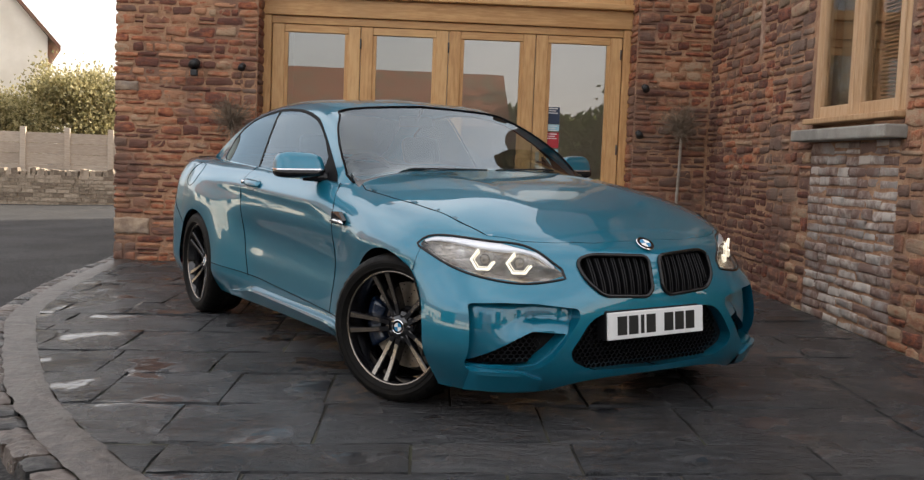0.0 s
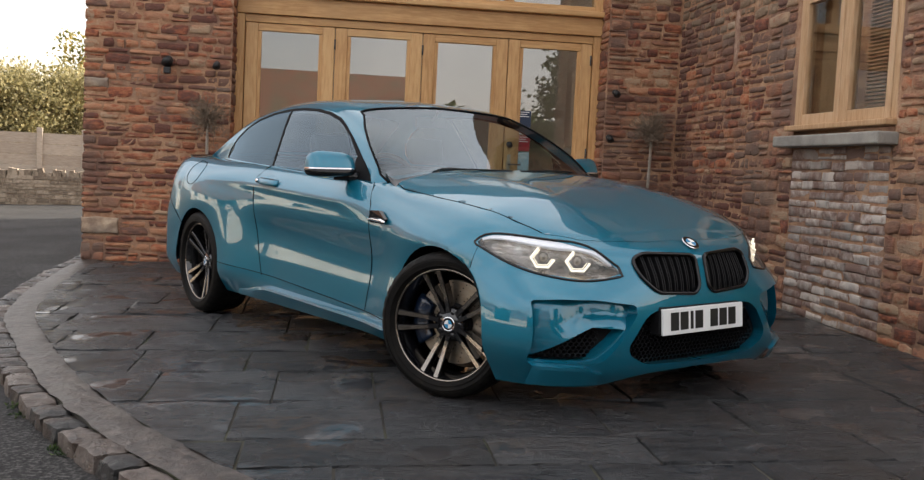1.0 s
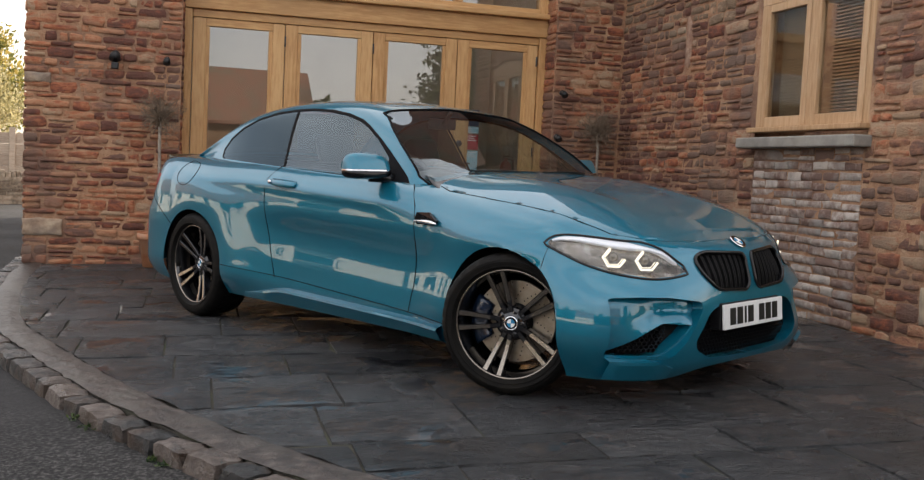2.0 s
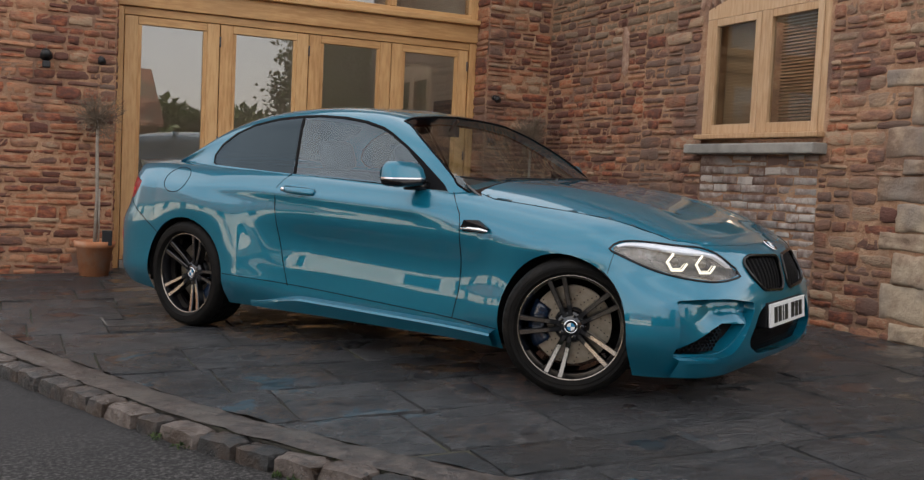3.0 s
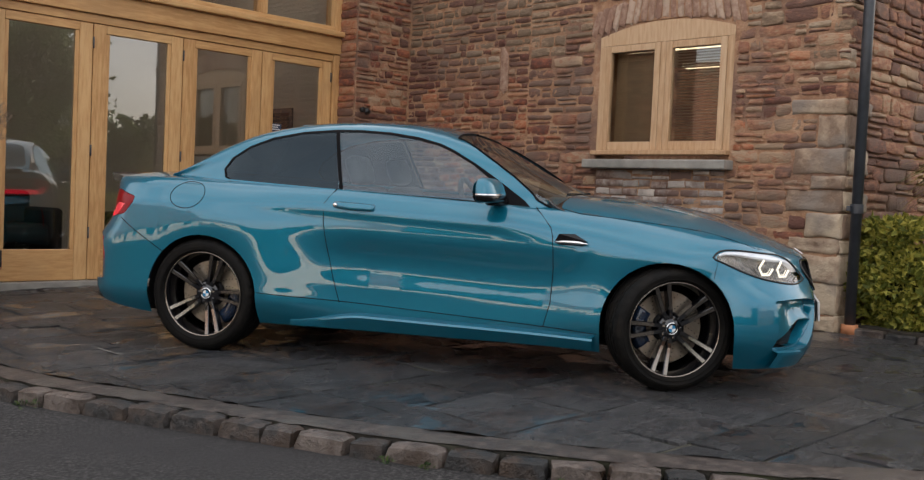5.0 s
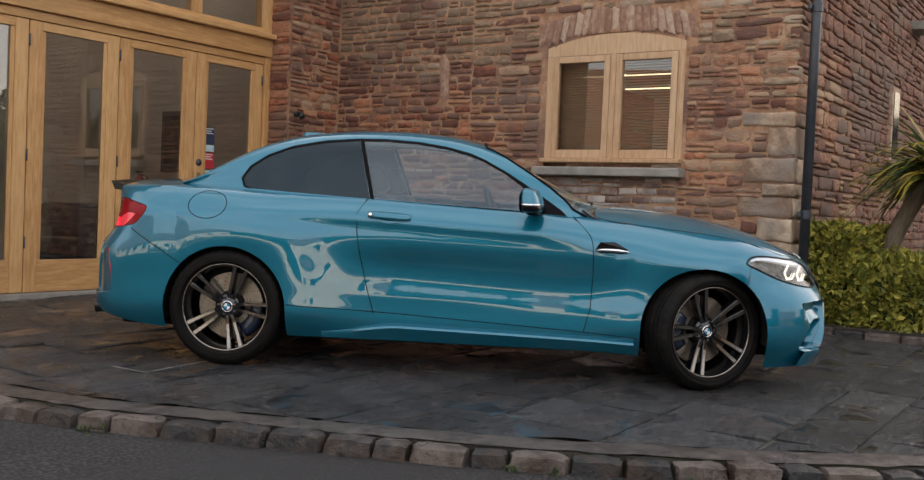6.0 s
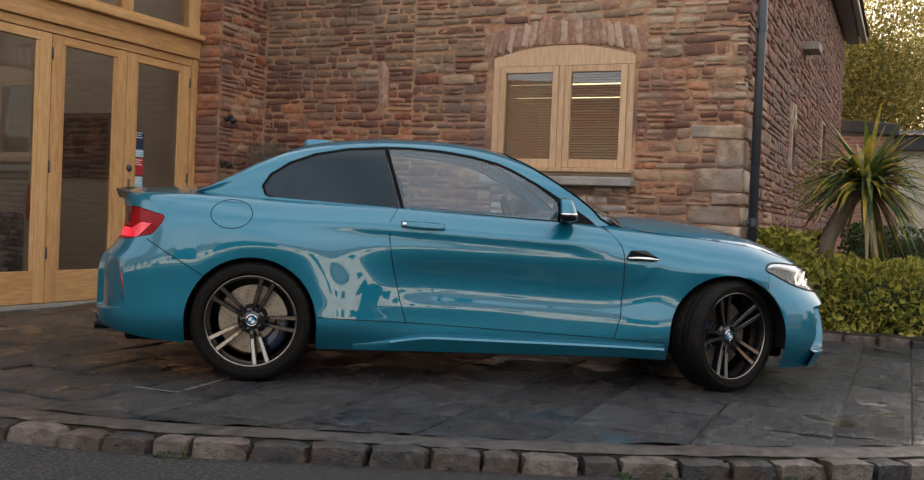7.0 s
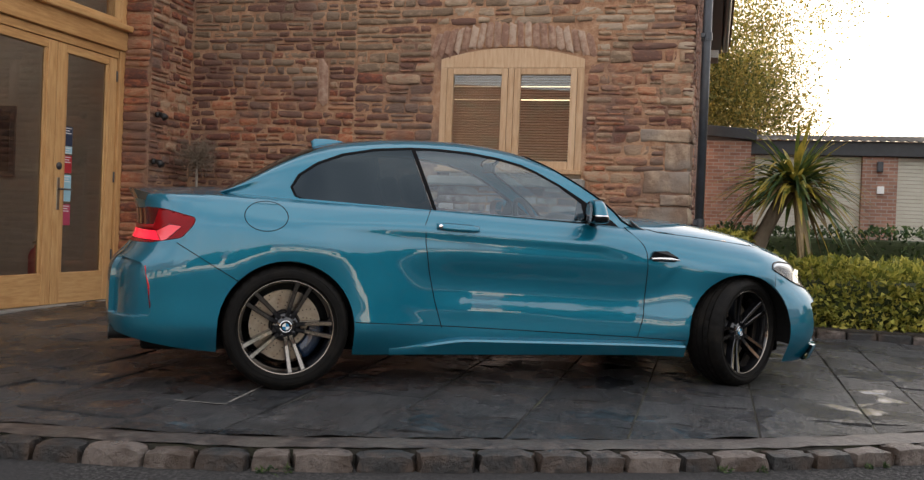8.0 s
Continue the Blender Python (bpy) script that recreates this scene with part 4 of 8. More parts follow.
def wall_point(s, t):
    """A point of the skin below the shoulder: s runs round the car from the tail's middle to the nose's, t upwards."""
    if 0.14 <= s <= 0.86:
        x = XA_R + (XA_F - XA_R) * (s - 0.14) / 0.72
        z0, z1 = bottom_edge(x), top_edge(x)
        z = z0 + (z1 - z0) * t
        return Vector((x, body_width(x, z), z))
    front = s > 0.86
    a = (1 - (1 - s) / 0.14) if front else 1 - s / 0.14
    phi = a * math.pi / 2
    xa = XA_F if front else XA_R
    z = None
    x = xa
    for _ in range(4):          # the heights depend on x and x on the height
        z0, z1 = bottom_edge(x), top_edge(x)
        z = z0 + (z1 - z0) * t
        xe = nose(z) if front else tail(z)
        n = corner(z) if front else 3.3
        x = xa + (xe - xa) * math.sin(phi) ** (2 / n)
    y = body_width(xa, min(z, top_edge(xa) - (top_edge(x) - z))) * math.cos(phi) ** (2 / n)
    if front:
        y *= 1 - 0.02 * a * (1 - a)
    return Vector((x, max(0.0, y), z))


def deck_point(p, u):
    """From a point p of the shoulder inwards to the middle line."""
    w = max(1e-6, p.y)
    y = w * (1 - u)
    c = crown(p.x)
    k = min(1.0, w / 0.45)
    q = (y / w)
    z = p.z + (c - p.z) * k * (1 - q ** (2.1 + 1.4 * step(1.9, 2.1, p.x) * (1 - step(2.9, 3.2, p.x))))
    bulge = 0.012 * math.exp(-((y - 0.42) / 0.10) ** 2) * step(2.1, 2.4, p.x) * (1 - step(2.9, 3.3, p.x)) * k
    return Vector((p.x, y, z + bulge))


def half_skin():
    bm = bmesh.new()
    NS, NT, NU = 300, 62, 26
    grid = []
    for i in range(NS + 1):
        f = i / NS                    # more columns round the two ends
        s = 0.14 * f / 0.27 if f < 0.27 else (1 - 0.14 * (1 - f) / 0.27 if f > 0.73 else 0.14 + 0.72 * (f - 0.27) / 0.46)
        col = [wall_point(s, j / NT) for j in range(NT + 1)]
        col += [deck_point(col[-1], k / NU) for k in range(1, NU + 1)]
        ease = step(1.75, 2.15, col[NT].x) * (1 - step(3.05, 3.25, col[NT].x))
        for _ in range(60):                # the wing rolls over into the bonnet without an edge
            col = [p if not NT - 16 < j < NT + 8 else p.lerp((col[j - 1] + col[j + 1]) / 2, 0.5 * ease) for j, p in enumerate(col)]
        grid.append(col)
    G = np.array([[p[:] for p in c] for c in grid])
    jj = np.arange(G.shape[1])
    band = np.clip((jj - NT + 18) / 8.0, 0, 1) * np.clip((NT + 15 - jj) / 8.0, 0, 1)
    along = np.array([step(1.95, 2.25, x) * (1 - step(2.95, 3.15, x)) for x in G[:, NT, 0]])
    W = 0.5 * (along[:, None] * band[None, :])[1:-1, 1:-1, None]
    for _ in range(90):                    # and its skin runs even from the door to the lamp
        G[1:-1, 1:-1] += W * ((G[2:, 1:-1] + G[:-2, 1:-1] + G[1:-1, 2:] + G[1:-1, :-2]) / 4 - G[1:-1, 1:-1])
    grid = [[bm.verts.new(p) for p in c] for c in G]
    for a, b in zip(grid, grid[1:]):
        for j in range(len(a) - 1):
            try:
                bm.faces.new((a[j], a[j + 1], b[j + 1], b[j]))
            except ValueError:
                pass
    bmesh.ops.remove_doubles(bm, verts=bm.verts[:], dist=0.0004)
    bmesh.ops.dissolve_degenerate(bm, edges=bm.edges[:], dist=0.0003)
    bmesh.ops.recalc_face_normals(bm, faces=bm.faces[:])
    up = sum(1 if f.normal.z > 0 else -1 for f in bm.faces if f.calc_center_median().z > 0.97)
    if up < 0:
        bmesh.ops.reverse_faces(bm, faces=bm.faces[:])
    return bm


def carve(bm, layer, pid, poly, axes, where, over=(0,)):
    """Cuts a convex outline, seen along the third axis, into the skin and gives the faces inside it the number pid."""
    cx = sum(p[0] for p in poly) / len(poly)
    cy = sum(p[1] for p in poly) / len(poly)
    mark = bm.faces.layers.int.get("mark") or bm.faces.layers.int.new("mark")
    layer = bm.faces.layers.int["pid"]
    for f in bm.faces:
        f[mark] = 0
    pick = [f for f in bm.faces if f[layer] in over and where(f.calc_center_median())]
    for f in pick:
        f[mark] = 1
    for a, b in zip(poly, poly[1:] + poly[:1]):
        d = (b[0] - a[0], b[1] - a[1])
        n2 = (d[1], -d[0])
        if n2[0] * (cx - a[0]) + n2[1] * (cy - a[1]) > 0:
            n2 = (-n2[0], -n2[1])
        no, co = [0, 0, 0], [0, 0, 0]
        no[axes[0]], no[axes[1]] = n2
        co[axes[0]], co[axes[1]] = a
        no, co = Vector(no), Vector(co)
        fs = [f for f in bm.faces if f[mark]]
        if not fs:
            break
        geom = list({v for f in fs for v in f.verts}) + list({e for f in fs for e in f.edges}) + fs
        bmesh.ops.bisect_plane(bm, geom=geom, dist=1e-6, plane_co=co, plane_no=no)
        for f in bm.faces:
            if f[mark] and (f.calc_center_median() - co).dot(no) > 0:
                f[mark] = 0
    out = [f for f in bm.faces if f[mark]]
    for f in out:
        f[layer] = pid
    return out


def ring_poly(cx, cy, rx, ry, n=40, a0=0.0, a1=360.0):
    return [(cx + rx * math.cos(radians(a0 + (a1 - a0) * k / n)), cy + ry * math.sin(radians(a0 + (a1 - a0) * k / n))) for k in range(n)]


def rounded(poly, r=0.02, n=4):
    """A polygon with its corners cut round."""
    out = []
    for a, b, c in zip(poly[-1:] + poly[:-1], poly, poly[1:] + poly[:1]):
        a, b, c = Vector(a), Vector(b), Vector(c)
        k = min(r, (a - b).length * 0.45, (c - b).length * 0.45)
        p, q = b + (a - b).normalized() * k, b + (c - b).normalized() * k
        for i in range(n + 1):
            t = i / n
            out.append(tuple((1 - t) ** 2 * p + 2 * t * (1 - t) * b + t * t * q))
    return out


def cut_out(bm, layer, pid):
    """Takes the faces numbered pid out into a bmesh of their own."""
    nb = bmesh.new()
    seen = {}
    for f in bm.faces:
        if f[layer] == pid:
            vs = []
            for v in f.verts:
                if v not in seen:
                    seen[v] = nb.verts.new(v.co)
                vs.append(seen[v])
            nb.faces.new(vs)
    return nb


def mirrored(bm):
    """A copy of the bmesh on the car's other side."""
    nb = bm.copy()
    for v in nb.verts:
        v.co.y = -v.co.y
    bmesh.ops.reverse_faces(nb, faces=nb.faces[:])
    return nb


def both(bm):
    """The half joined with its mirror image."""
    r = bmesh.ops.duplicate(bm, geom=bm.verts[:] + bm.edges[:] + bm.faces[:])
    vs = [g for g in r["geom"] if isinstance(g, bmesh.types.BMVert)]
    fs = [g for g in r["geom"] if isinstance(g, bmesh.types.BMFace)]
    for v in vs:
        v.co.y = -v.co.y
    bmesh.ops.reverse_faces(bm, faces=fs)
    near = [v for v in bm.verts if abs(v.co.y) < 0.0006]
    for v in near:
        v.co.y = 0
    bmesh.ops.remove_doubles(bm, verts=near, dist=0.0008)
    return bm


def grooved(bm, gap=0.0032, depth=0.016):
    """Turns the panel's rim inwards, so that a shut line opens between it and its neighbour."""
    bm.normal_update()
    faces = bm.faces[:]
    rim = {v for e in bm.edges if len(e.link_faces) == 1 for v in e.verts}
    bmesh.ops.inset_region(bm, faces=faces, thickness=gap, use_boundary=True, use_even_offset=False)
    bm.normal_update()
    for v in rim:
        if v.is_valid:
            v.co -= v.normal * depth
    for e in bm.edges:
        a, b = [v in rim for v in e.verts]
        lf = e.link_faces
        if len(lf) == 2 and not a and not b and any(any(v in rim for v in f.verts) for f in lf) and not all(any(v in rim for v in f.verts) for f in lf):
            e.smooth = False
    return bm


def panel(name, bm, mat, parent, label="", groove=True):
    if groove:
        grooved(bm)
    return part(name, bm, mat, parent, label, smooth=True)


def pair(name, bm, mat, parent, label="", groove=True):
    """The panel on both sides of the car."""
    other = mirrored(bm)
    return panel(name, bm, mat, parent, label, groove), panel(name, other, mat, parent, label, groove)


CAR_HEADING, CAR_AT = radians(-60.6), (-0.704, 7.068)
UPN = Vector((-0.022, -0.008, 1)).normalized()
FWD = Vector((math.cos(CAR_HEADING), math.sin(CAR_HEADING), 0))
FWD = (FWD - UPN * FWD.dot(UPN)).normalized()
CAR_POSE = Matrix.Translation((*CAR_AT, gz(*CAR_AT))) @ Matrix((FWD, UPN.cross(FWD), UPN)).transposed().to_4x4()
car = empty("car", CAR_POSE)
tagged(car, "metallic blue two-door coupe with black wheels parked on slate paving", "car")

# ---- greenhouse: roof, pillars and glass
roof_line = spline([(-0.36, 1.045), (-0.30, 1.075), (-0.04, 1.232), (0.157, 1.325), (0.395, 1.383), (0.745, 1.415), (1.109, 1.408), (1.372, 1.366), (1.605, 1.280), (1.825, 1.163), (2.05, 1.025), (2.17, 0.968)])
belt_line = spline([(-0.40, 1.02), (0.0, 1.005), (0.8, 0.978), (1.675, 0.944), (2.2, 0.93)])
belt_width = spline([(-0.40, 0.66), (0.0, 0.735), (0.4, 0.765), (0.9, 0.778), (1.5, 0.778), (1.9, 0.766), (2.2, 0.735)])


def green_point(x, v):
    h = max(0.004, roof_line(x) - belt_line(x))
    w, zb = belt_width(x), belt_line(x) - 0.006
    k = min(1.0, h / 0.30)
    ys = [w, w - 0.29 * h, w - 0.465 * h - 0.01 * k, (w - 0.48 * h) * 0.63, 0.0]
    q = spline([(0.0, 0.0), (0.36, 0.60), (0.52, 0.865), (0.72, 0.966), (1.0, 1.0)])
    p = spline([(0.0, ys[0]), (0.36, ys[1]), (0.52, ys[2]), (0.72, ys[3]), (1.0, 0.0)])
    return Vector((x, max(0.0, p(v)), zb + h * min(1.0, q(v))))


def half_green():
    bm = bmesh.new()
    NX, NV = 120, 44
    grid = []
    for i in range(NX + 1):
        x = -0.355 + (2.165 + 0.355) * i / NX
        grid.append([bm.verts.new(green_point(x, j / NV)) for j in range(NV + 1)])
    for a, b in zip(grid, grid[1:]):
        for j in range(NV):
            bm.faces.new((a[j], a[j + 1], b[j + 1], b[j]))
    bmesh.ops.remove_doubles(bm, verts=bm.verts[:], dist=0.0004)
    bm.normal_update()
    if sum(1 if f.normal.z > 0 else -1 for f in bm.faces) < 0:
        bmesh.ops.reverse_faces(bm, faces=bm.faces[:])
    return bm


def build_green():
    bm = half_green()
    L = bm.faces.layers.int.new("pid")
    bm.faces.layers.int.new("mark")
    L = bm.faces.layers.int["pid"]
    # side glass with its black surround
    out = [(0.012, 1.078), (0.035, 1.028), (0.100, 1.004), (0.805, 0.976), (1.70, 0.940), (1.93, 0.929), (1.889, 0.965), (1.80, 1.024), (1.707, 1.086), (1.585, 1.160), (1.447, 1.232), (1.36, 1.268), (1.215, 1.303), (1.04, 1.327), (0.85, 1.337), (0.695, 1.335), (0.49, 1.317), (0.30, 1.278), (0.16, 1.222), (0.055, 1.150)]
    side = lambda c: c.y > 0.3
    carve(bm, L, 1, out, (0, 2), side)
    inn = [(0.027, 1.078), (0.047, 1.033), (0.103, 1.011), (0.805, 0.983), (1.69, 0.947), (1.72, 0.953), (1.705, 1.056), (1.575, 1.148), (1.439, 1.219), (1.350, 1.254), (1.208, 1.288), (1.036, 1.312), (0.85, 1.322), (0.695, 1.320), (0.492, 1.303), (0.307, 1.265), (0.172, 1.212), (0.071, 1.144)]
    carve(bm, L, 2, inn, (0, 2), side, (1,))
    carve(bm, L, 1, [(0.804, 0.97), (0.826, 0.97), (0.716, 1.34), (0.692, 1.34)], (0, 2), side, (2,))
    carve(bm, L, 3, [(-0.4, 0.9), (0.80, 0.97), (0.69, 1.34), (-0.4, 1.4)], (0, 2), side, (2,))
    # windscreen by its edge seen from the side, rear window by its outline from above
    carve(bm, L, 4, [(2.3, -0.01)] + [(1.400 + 0.15 * (k * 0.06) ** 2, k * 0.06 - 0.01 * (k == 0)) for k in range(11)] + [(1.62, 0.80), (2.3, 0.90)], (0, 1), lambda c: c.x > 1.2 and c.z > 0.85)
    post = [(1.30, 0.80), (1.30, 1.322), (1.40, 1.314), (1.45, 1.302), (1.50, 1.283), (1.56, 1.253), (1.702, 1.168), (1.825, 1.087), (1.936, 1.000), (1.99, 0.949), (2.03, 0.905), (2.09, 0.83), (2.09, 0.80)]
    carve(bm, L, 0, post, (0, 2), lambda c: c.x > 1.2, (4,))
    # black printed border along the foot of the screen
    carve(bm, L, 6, [(1.9, -0.01), (2.3, -0.01), (2.3, 0.9), (1.9, 0.9)], (0, 1), lambda c: c.x > 1.2, (4,))
    carve(bm, L, 4, [(1.5, -0.01), (2.112, -0.01), (2.109, 0.30), (2.098, 0.48), (2.082, 0.62), (2.065, 0.72), (1.5, 0.80)], (0, 1), lambda c: c.x > 1.2, (6,))
    # below its foot the pillar runs out into the wing
    carve(bm, L, 0, [(1.95, 0.80), (1.95, 0.980), (2.13, 0.962), (2.13, 0.80)], (0, 2), lambda c: c.x > 1.2 and c.y > 0.4, (4, 6))
    carve(bm, L, 90, [(2.115, -0.01), (2.3, -0.01), (2.3, 0.9), (2.115, 0.9)], (0, 1), lambda c: c.x > 1.2)
    cut_out(bm, L, 90).free()
    for v in bm.verts:      # the foot of the screen dips to the wings at its ends
        if v.co.x > 1.90 and v.co.y > 0.42:
            v.co.z -= 0.058 * min(1.0, (v.co.y - 0.42) / 0.28) ** 1.4 * step(1.90, 2.10, v.co.x)
    rear = [(-0.355, -0.01), (-0.355, 0.40), (-0.32, 0.60), (-0.24, 0.625), (0.12, 0.560), (0.19, 0.515), (0.215, 0.3), (0.225, -0.01)]
    carve(bm, L, 5, rear, (0, 1), lambda c: c.x < 0.4)
    shell = both(cut_out(bm, L, 0))
    part("roof", shell, PAINT, car, "blue metallic roof and pillars", smooth=True)
    trim = cut_out(bm, L, 1)
    trim.normal_update()
    for v in trim.verts:
        v.co += v.normal * 0.002
    pair("window_trim", trim, TRIM_BLACK, car, "gloss black window surround", False)
    for o in pair("side_window", cut_out(bm, L, 2), TINT, car, "tinted door glass", False) + pair("quarter_window", cut_out(bm, L, 3), TINT_DARK, car, "dark rear quarter glass", False):
        o.visible_shadow = False
    def eased(b):
        """Glass takes one even bend between its edges."""
        b.verts.index_update()
        P = np.array([v.co[:] for v in b.verts])
        E = np.array([[e.verts[0].index, e.verts[1].index] for e in b.edges])
        L = 1 / np.maximum(1e-3, np.linalg.norm(P[E[:, 0]] - P[E[:, 1]], axis=1))
        W = np.bincount(E.ravel(), np.repeat(L, 2), len(P))
        free = np.array([not v.is_boundary for v in b.verts])
        for k in range(2600):
            S = np.stack([np.bincount(E[:, 0], L * P[E[:, 1], c], len(P)) + np.bincount(E[:, 1], L * P[E[:, 0], c], len(P)) for c in range(3)], 1) / W[:, None]
            P[free] += 0.9 * (S - P)[free]
        for v, p in zip(b.verts, P):
            v.co = p
        return b
    screen_glass = eased(both(cut_out(bm, L, 4)))
    global SCREEN_TREE
    SCREEN_TREE = BVHTree.FromBMesh(screen_glass)
    rims = [e for e in screen_glass.edges if e.is_boundary]
    ends = {v for e in rims for v in e.verts}
    at, loop = min(ends, key=lambda v: (v.co.x, v.co.y)), []
    seen = set()
    while at is not None and at not in seen:
        seen.add(at)
        loop.append(at.co.copy())
        at = next((e.other_vert(at) for e in at.link_edges if e.is_boundary and e.other_vert(at) not in seen), None)
    low = [k for k, p in enumerate(loop) if p.x > 2.03]
    for run in (loop[:low[0] + 1], loop[low[-1]:] + loop[:1]):
        rubber = tube(bmesh.new(), [p + Vector((0.001, 0, 0.001)) for p in run[::2]], 0.0062, 6)
        part("screen_seal", rubber, TRIM_BLACK, car, "black windscreen seal", smooth=True)
    w = part("windscreen", screen_glass, SCREEN, car, "clear windscreen", smooth=True)
    w.visible_shadow = False
    part("screen_border", both(cut_out(bm, L, 6)), FRIT, car, "black printed screen border", smooth=True)
    w = part("rear_window", both(cut_out(bm, L, 5)), TINT_DARK, car, "dark rear window", smooth=True)
    w.visible_shadow = False
    bm.free()


build_green()


def recess(bm, L, faces_pid, depth, new_pid, wall_pid, axis=Vector((-1, 0, 0))):
    """Sinks the faces of a number by a depth, leaving walls round them."""
    fs = [f for f in bm.faces if f[L] == faces_pid]
    r = bmesh.ops.extrude_face_region(bm, geom=fs)
    vs = [g for g in r["geom"] if isinstance(g, bmesh.types.BMVert)]
    nf = [g for g in r["geom"] if isinstance(g, bmesh.types.BMFace)]
    bmesh.ops.delete(bm, geom=[f for f in fs if f.is_valid], context="FACES_ONLY")
    bmesh.ops.translate(bm, verts=vs, vec=axis * depth)
    inner = set(nf)
    vset = set(vs)
    for f in nf:
        f[L] = new_pid
    walls = {f for v in vs for f in v.link_faces} - inner
    for f in walls:
        f[L] = wall_pid
    bmesh.ops.delete(bm, geom=[f for f in walls if max(abs(v.co.y) for v in f.verts) < 0.012], context="FACES_ONLY")


def build_body():
    bm = half_skin()
    bm.faces.layers.int.new("pid")
    bm.faces.layers.int.new("mark")
    L = bm.faces.layers.int["pid"]
    side = lambda c: c.y > 0.5
    # wheel openings (90: taken away)
    carve(bm, L, 90, ring_poly(RW[0], RW[1] - 0.005, 0.358, 0.358), (0, 2), side)
    carve(bm, L, 90, [(-0.358, -0.2), (0.358, -0.2), (0.358, RW[1]), (-0.358, RW[1])], (0, 2), side)
    carve(bm, L, 90, ring_poly(FW[0] + 0.005, FW[1], 0.345, 0.345), (0, 2), side)
    carve(bm, L, 90, [(FW[0] - 0.340, -0.2), (FW[0] + 0.35, -0.2), (FW[0] + 0.35, FW[1]), (FW[0] - 0.340, FW[1])], (0, 2), side)
    # door, sill panel
    door = [(0.790, 1.03), (0.742, 0.905), (0.745, 0.80), (0.768, 0.66), (0.81, 0.48), (0.855, 0.336), (2.043, 0.289), (2.076, 0.42), (2.085, 0.60), (2.083, 0.70), (2.077, 0.78), (2.063, 0.825), (2.035, 0.857), (2.0, 0.893), (1.965, 0.928), (1.86, 1.03)]
    carve(bm, L, 1, door, (0, 2), lambda c: c.y > 0.6)
    carve(bm, L, 2, [(0.30, 0.372), (2.45, 0.268), (2.45, 0.0), (0.30, 0.0)], (0, 2), side)
    # bonnet and boot lid
    hood = [(2.06, -0.01), (2.06, 0.70), (2.20, 0.738), (2.5, 0.742), (2.8, 0.722), (3.00, 0.690), (3.14, 0.645), (3.23, 0.54), (3.285, 0.42), (3.335, 0.24), (3.35, 0.0), (3.35, -0.01)]
    carve(bm, L, 3, hood, (0, 1), lambda c: c.z > 0.68 and c.x > 1.9)
    carve(bm, L, 4, [(-1.1, -0.01), (-1.1, 0.66), (-0.5, 0.66), (-0.28, 0.60), (-0.28, -0.01)], (0, 1), lambda c: c.z > 0.93)
    # the open cabin (90: taken away)
    carve(bm, L, 90, [(-0.26, -0.01), (-0.26, 0.56), (0.1, 0.69), (0.5, 0.735), (1.0, 0.745), (1.5, 0.735), (1.85, 0.68), (1.99, 0.61), (2.04, -0.01)], (0, 1), lambda c: c.z > 0.93, (0, 1, 4))
    # lamps
    head = rounded([(0.845, 0.706), (0.828, 0.728), (0.795, 0.744), (0.74, 0.744), (0.62, 0.728), (0.50, 0.693), (0.425, 0.606), (0.50, 0.588), (0.60, 0.581), (0.72, 0.601), (0.79, 0.636), (0.826, 0.674)], 0.012, 2)
    carve(bm, L, 5, head, (1, 2), lambda c: c.x > 2.8, (0, 3))
    lamp = rounded([(-0.99, 0.950), (-0.64, 0.938), (-0.476, 0.897), (-0.486, 0.860), (-0.545, 0.790), (-0.70, 0.758), (-0.99, 0.742)], 0.02, 3)
    carve(bm, L, 6, lamp, (0, 2), lambda c: c.y > 0.32 and c.x < -0.3)
    carve(bm, L, 16, [(-0.99, 0.776), (-0.655, 0.772), (-0.680, 0.820), (-0.99, 0.826)], (0, 2), lambda c: True, (6,))
    carve(bm, L, 18, [(-0.650, 0.772), (-0.625, 0.778), (-0.548, 0.850), (-0.610, 0.856), (-0.676, 0.818)], (0, 2), lambda c: True, (6,))
    carve(bm, L, 17, [(-0.99, 0.96), (-0.665, 0.95), (-0.690, 0.850), (-0.99, 0.838)], (0, 2), lambda c: True, (6,))
    # bumpers
    carve(bm, L, 7, [(2.935, 0.1), (2.90, 0.45), (2.945, 0.70), (2.96, 0.80), (3.7, 0.80), (3.7, 0.1)], (0, 2), lambda c: True)
    carve(bm, L, 8, [(-1.2, 0.1), (-0.30, 0.1), (-0.30, 0.60), (-0.57, 0.765), (-1.2, 0.74)], (0, 2), lambda c: True)
    channel = rounded([(-1.1, 0.655), (-0.83, 0.672), (-0.745, 0.655), (-0.715, 0.60), (-0.688, 0.42), (-0.70, 0.385), (-0.86, 0.368), (-1.1, 0.368)], 0.02, 3)
    carve(bm, L, 23, channel, (0, 2), lambda c: c.y > 0.56, (8,))
    recess(bm, L, 23, 0.030, 38, 39, Vector((0.80, -0.60, 0)))
    # filler flap
    carve(bm, L, 9, ring_poly(-0.122, 0.918, 0.112, 0.078, 36), (0, 2), lambda c: c.y > 0.5)
    # front openings
    kidney = rounded([(0.028, 0.674), (0.30, 0.686), (0.364, 0.664), (0.350, 0.588), (0.285, 0.526), (0.06, 0.512), (0.028, 0.540)], 0.035, 5)
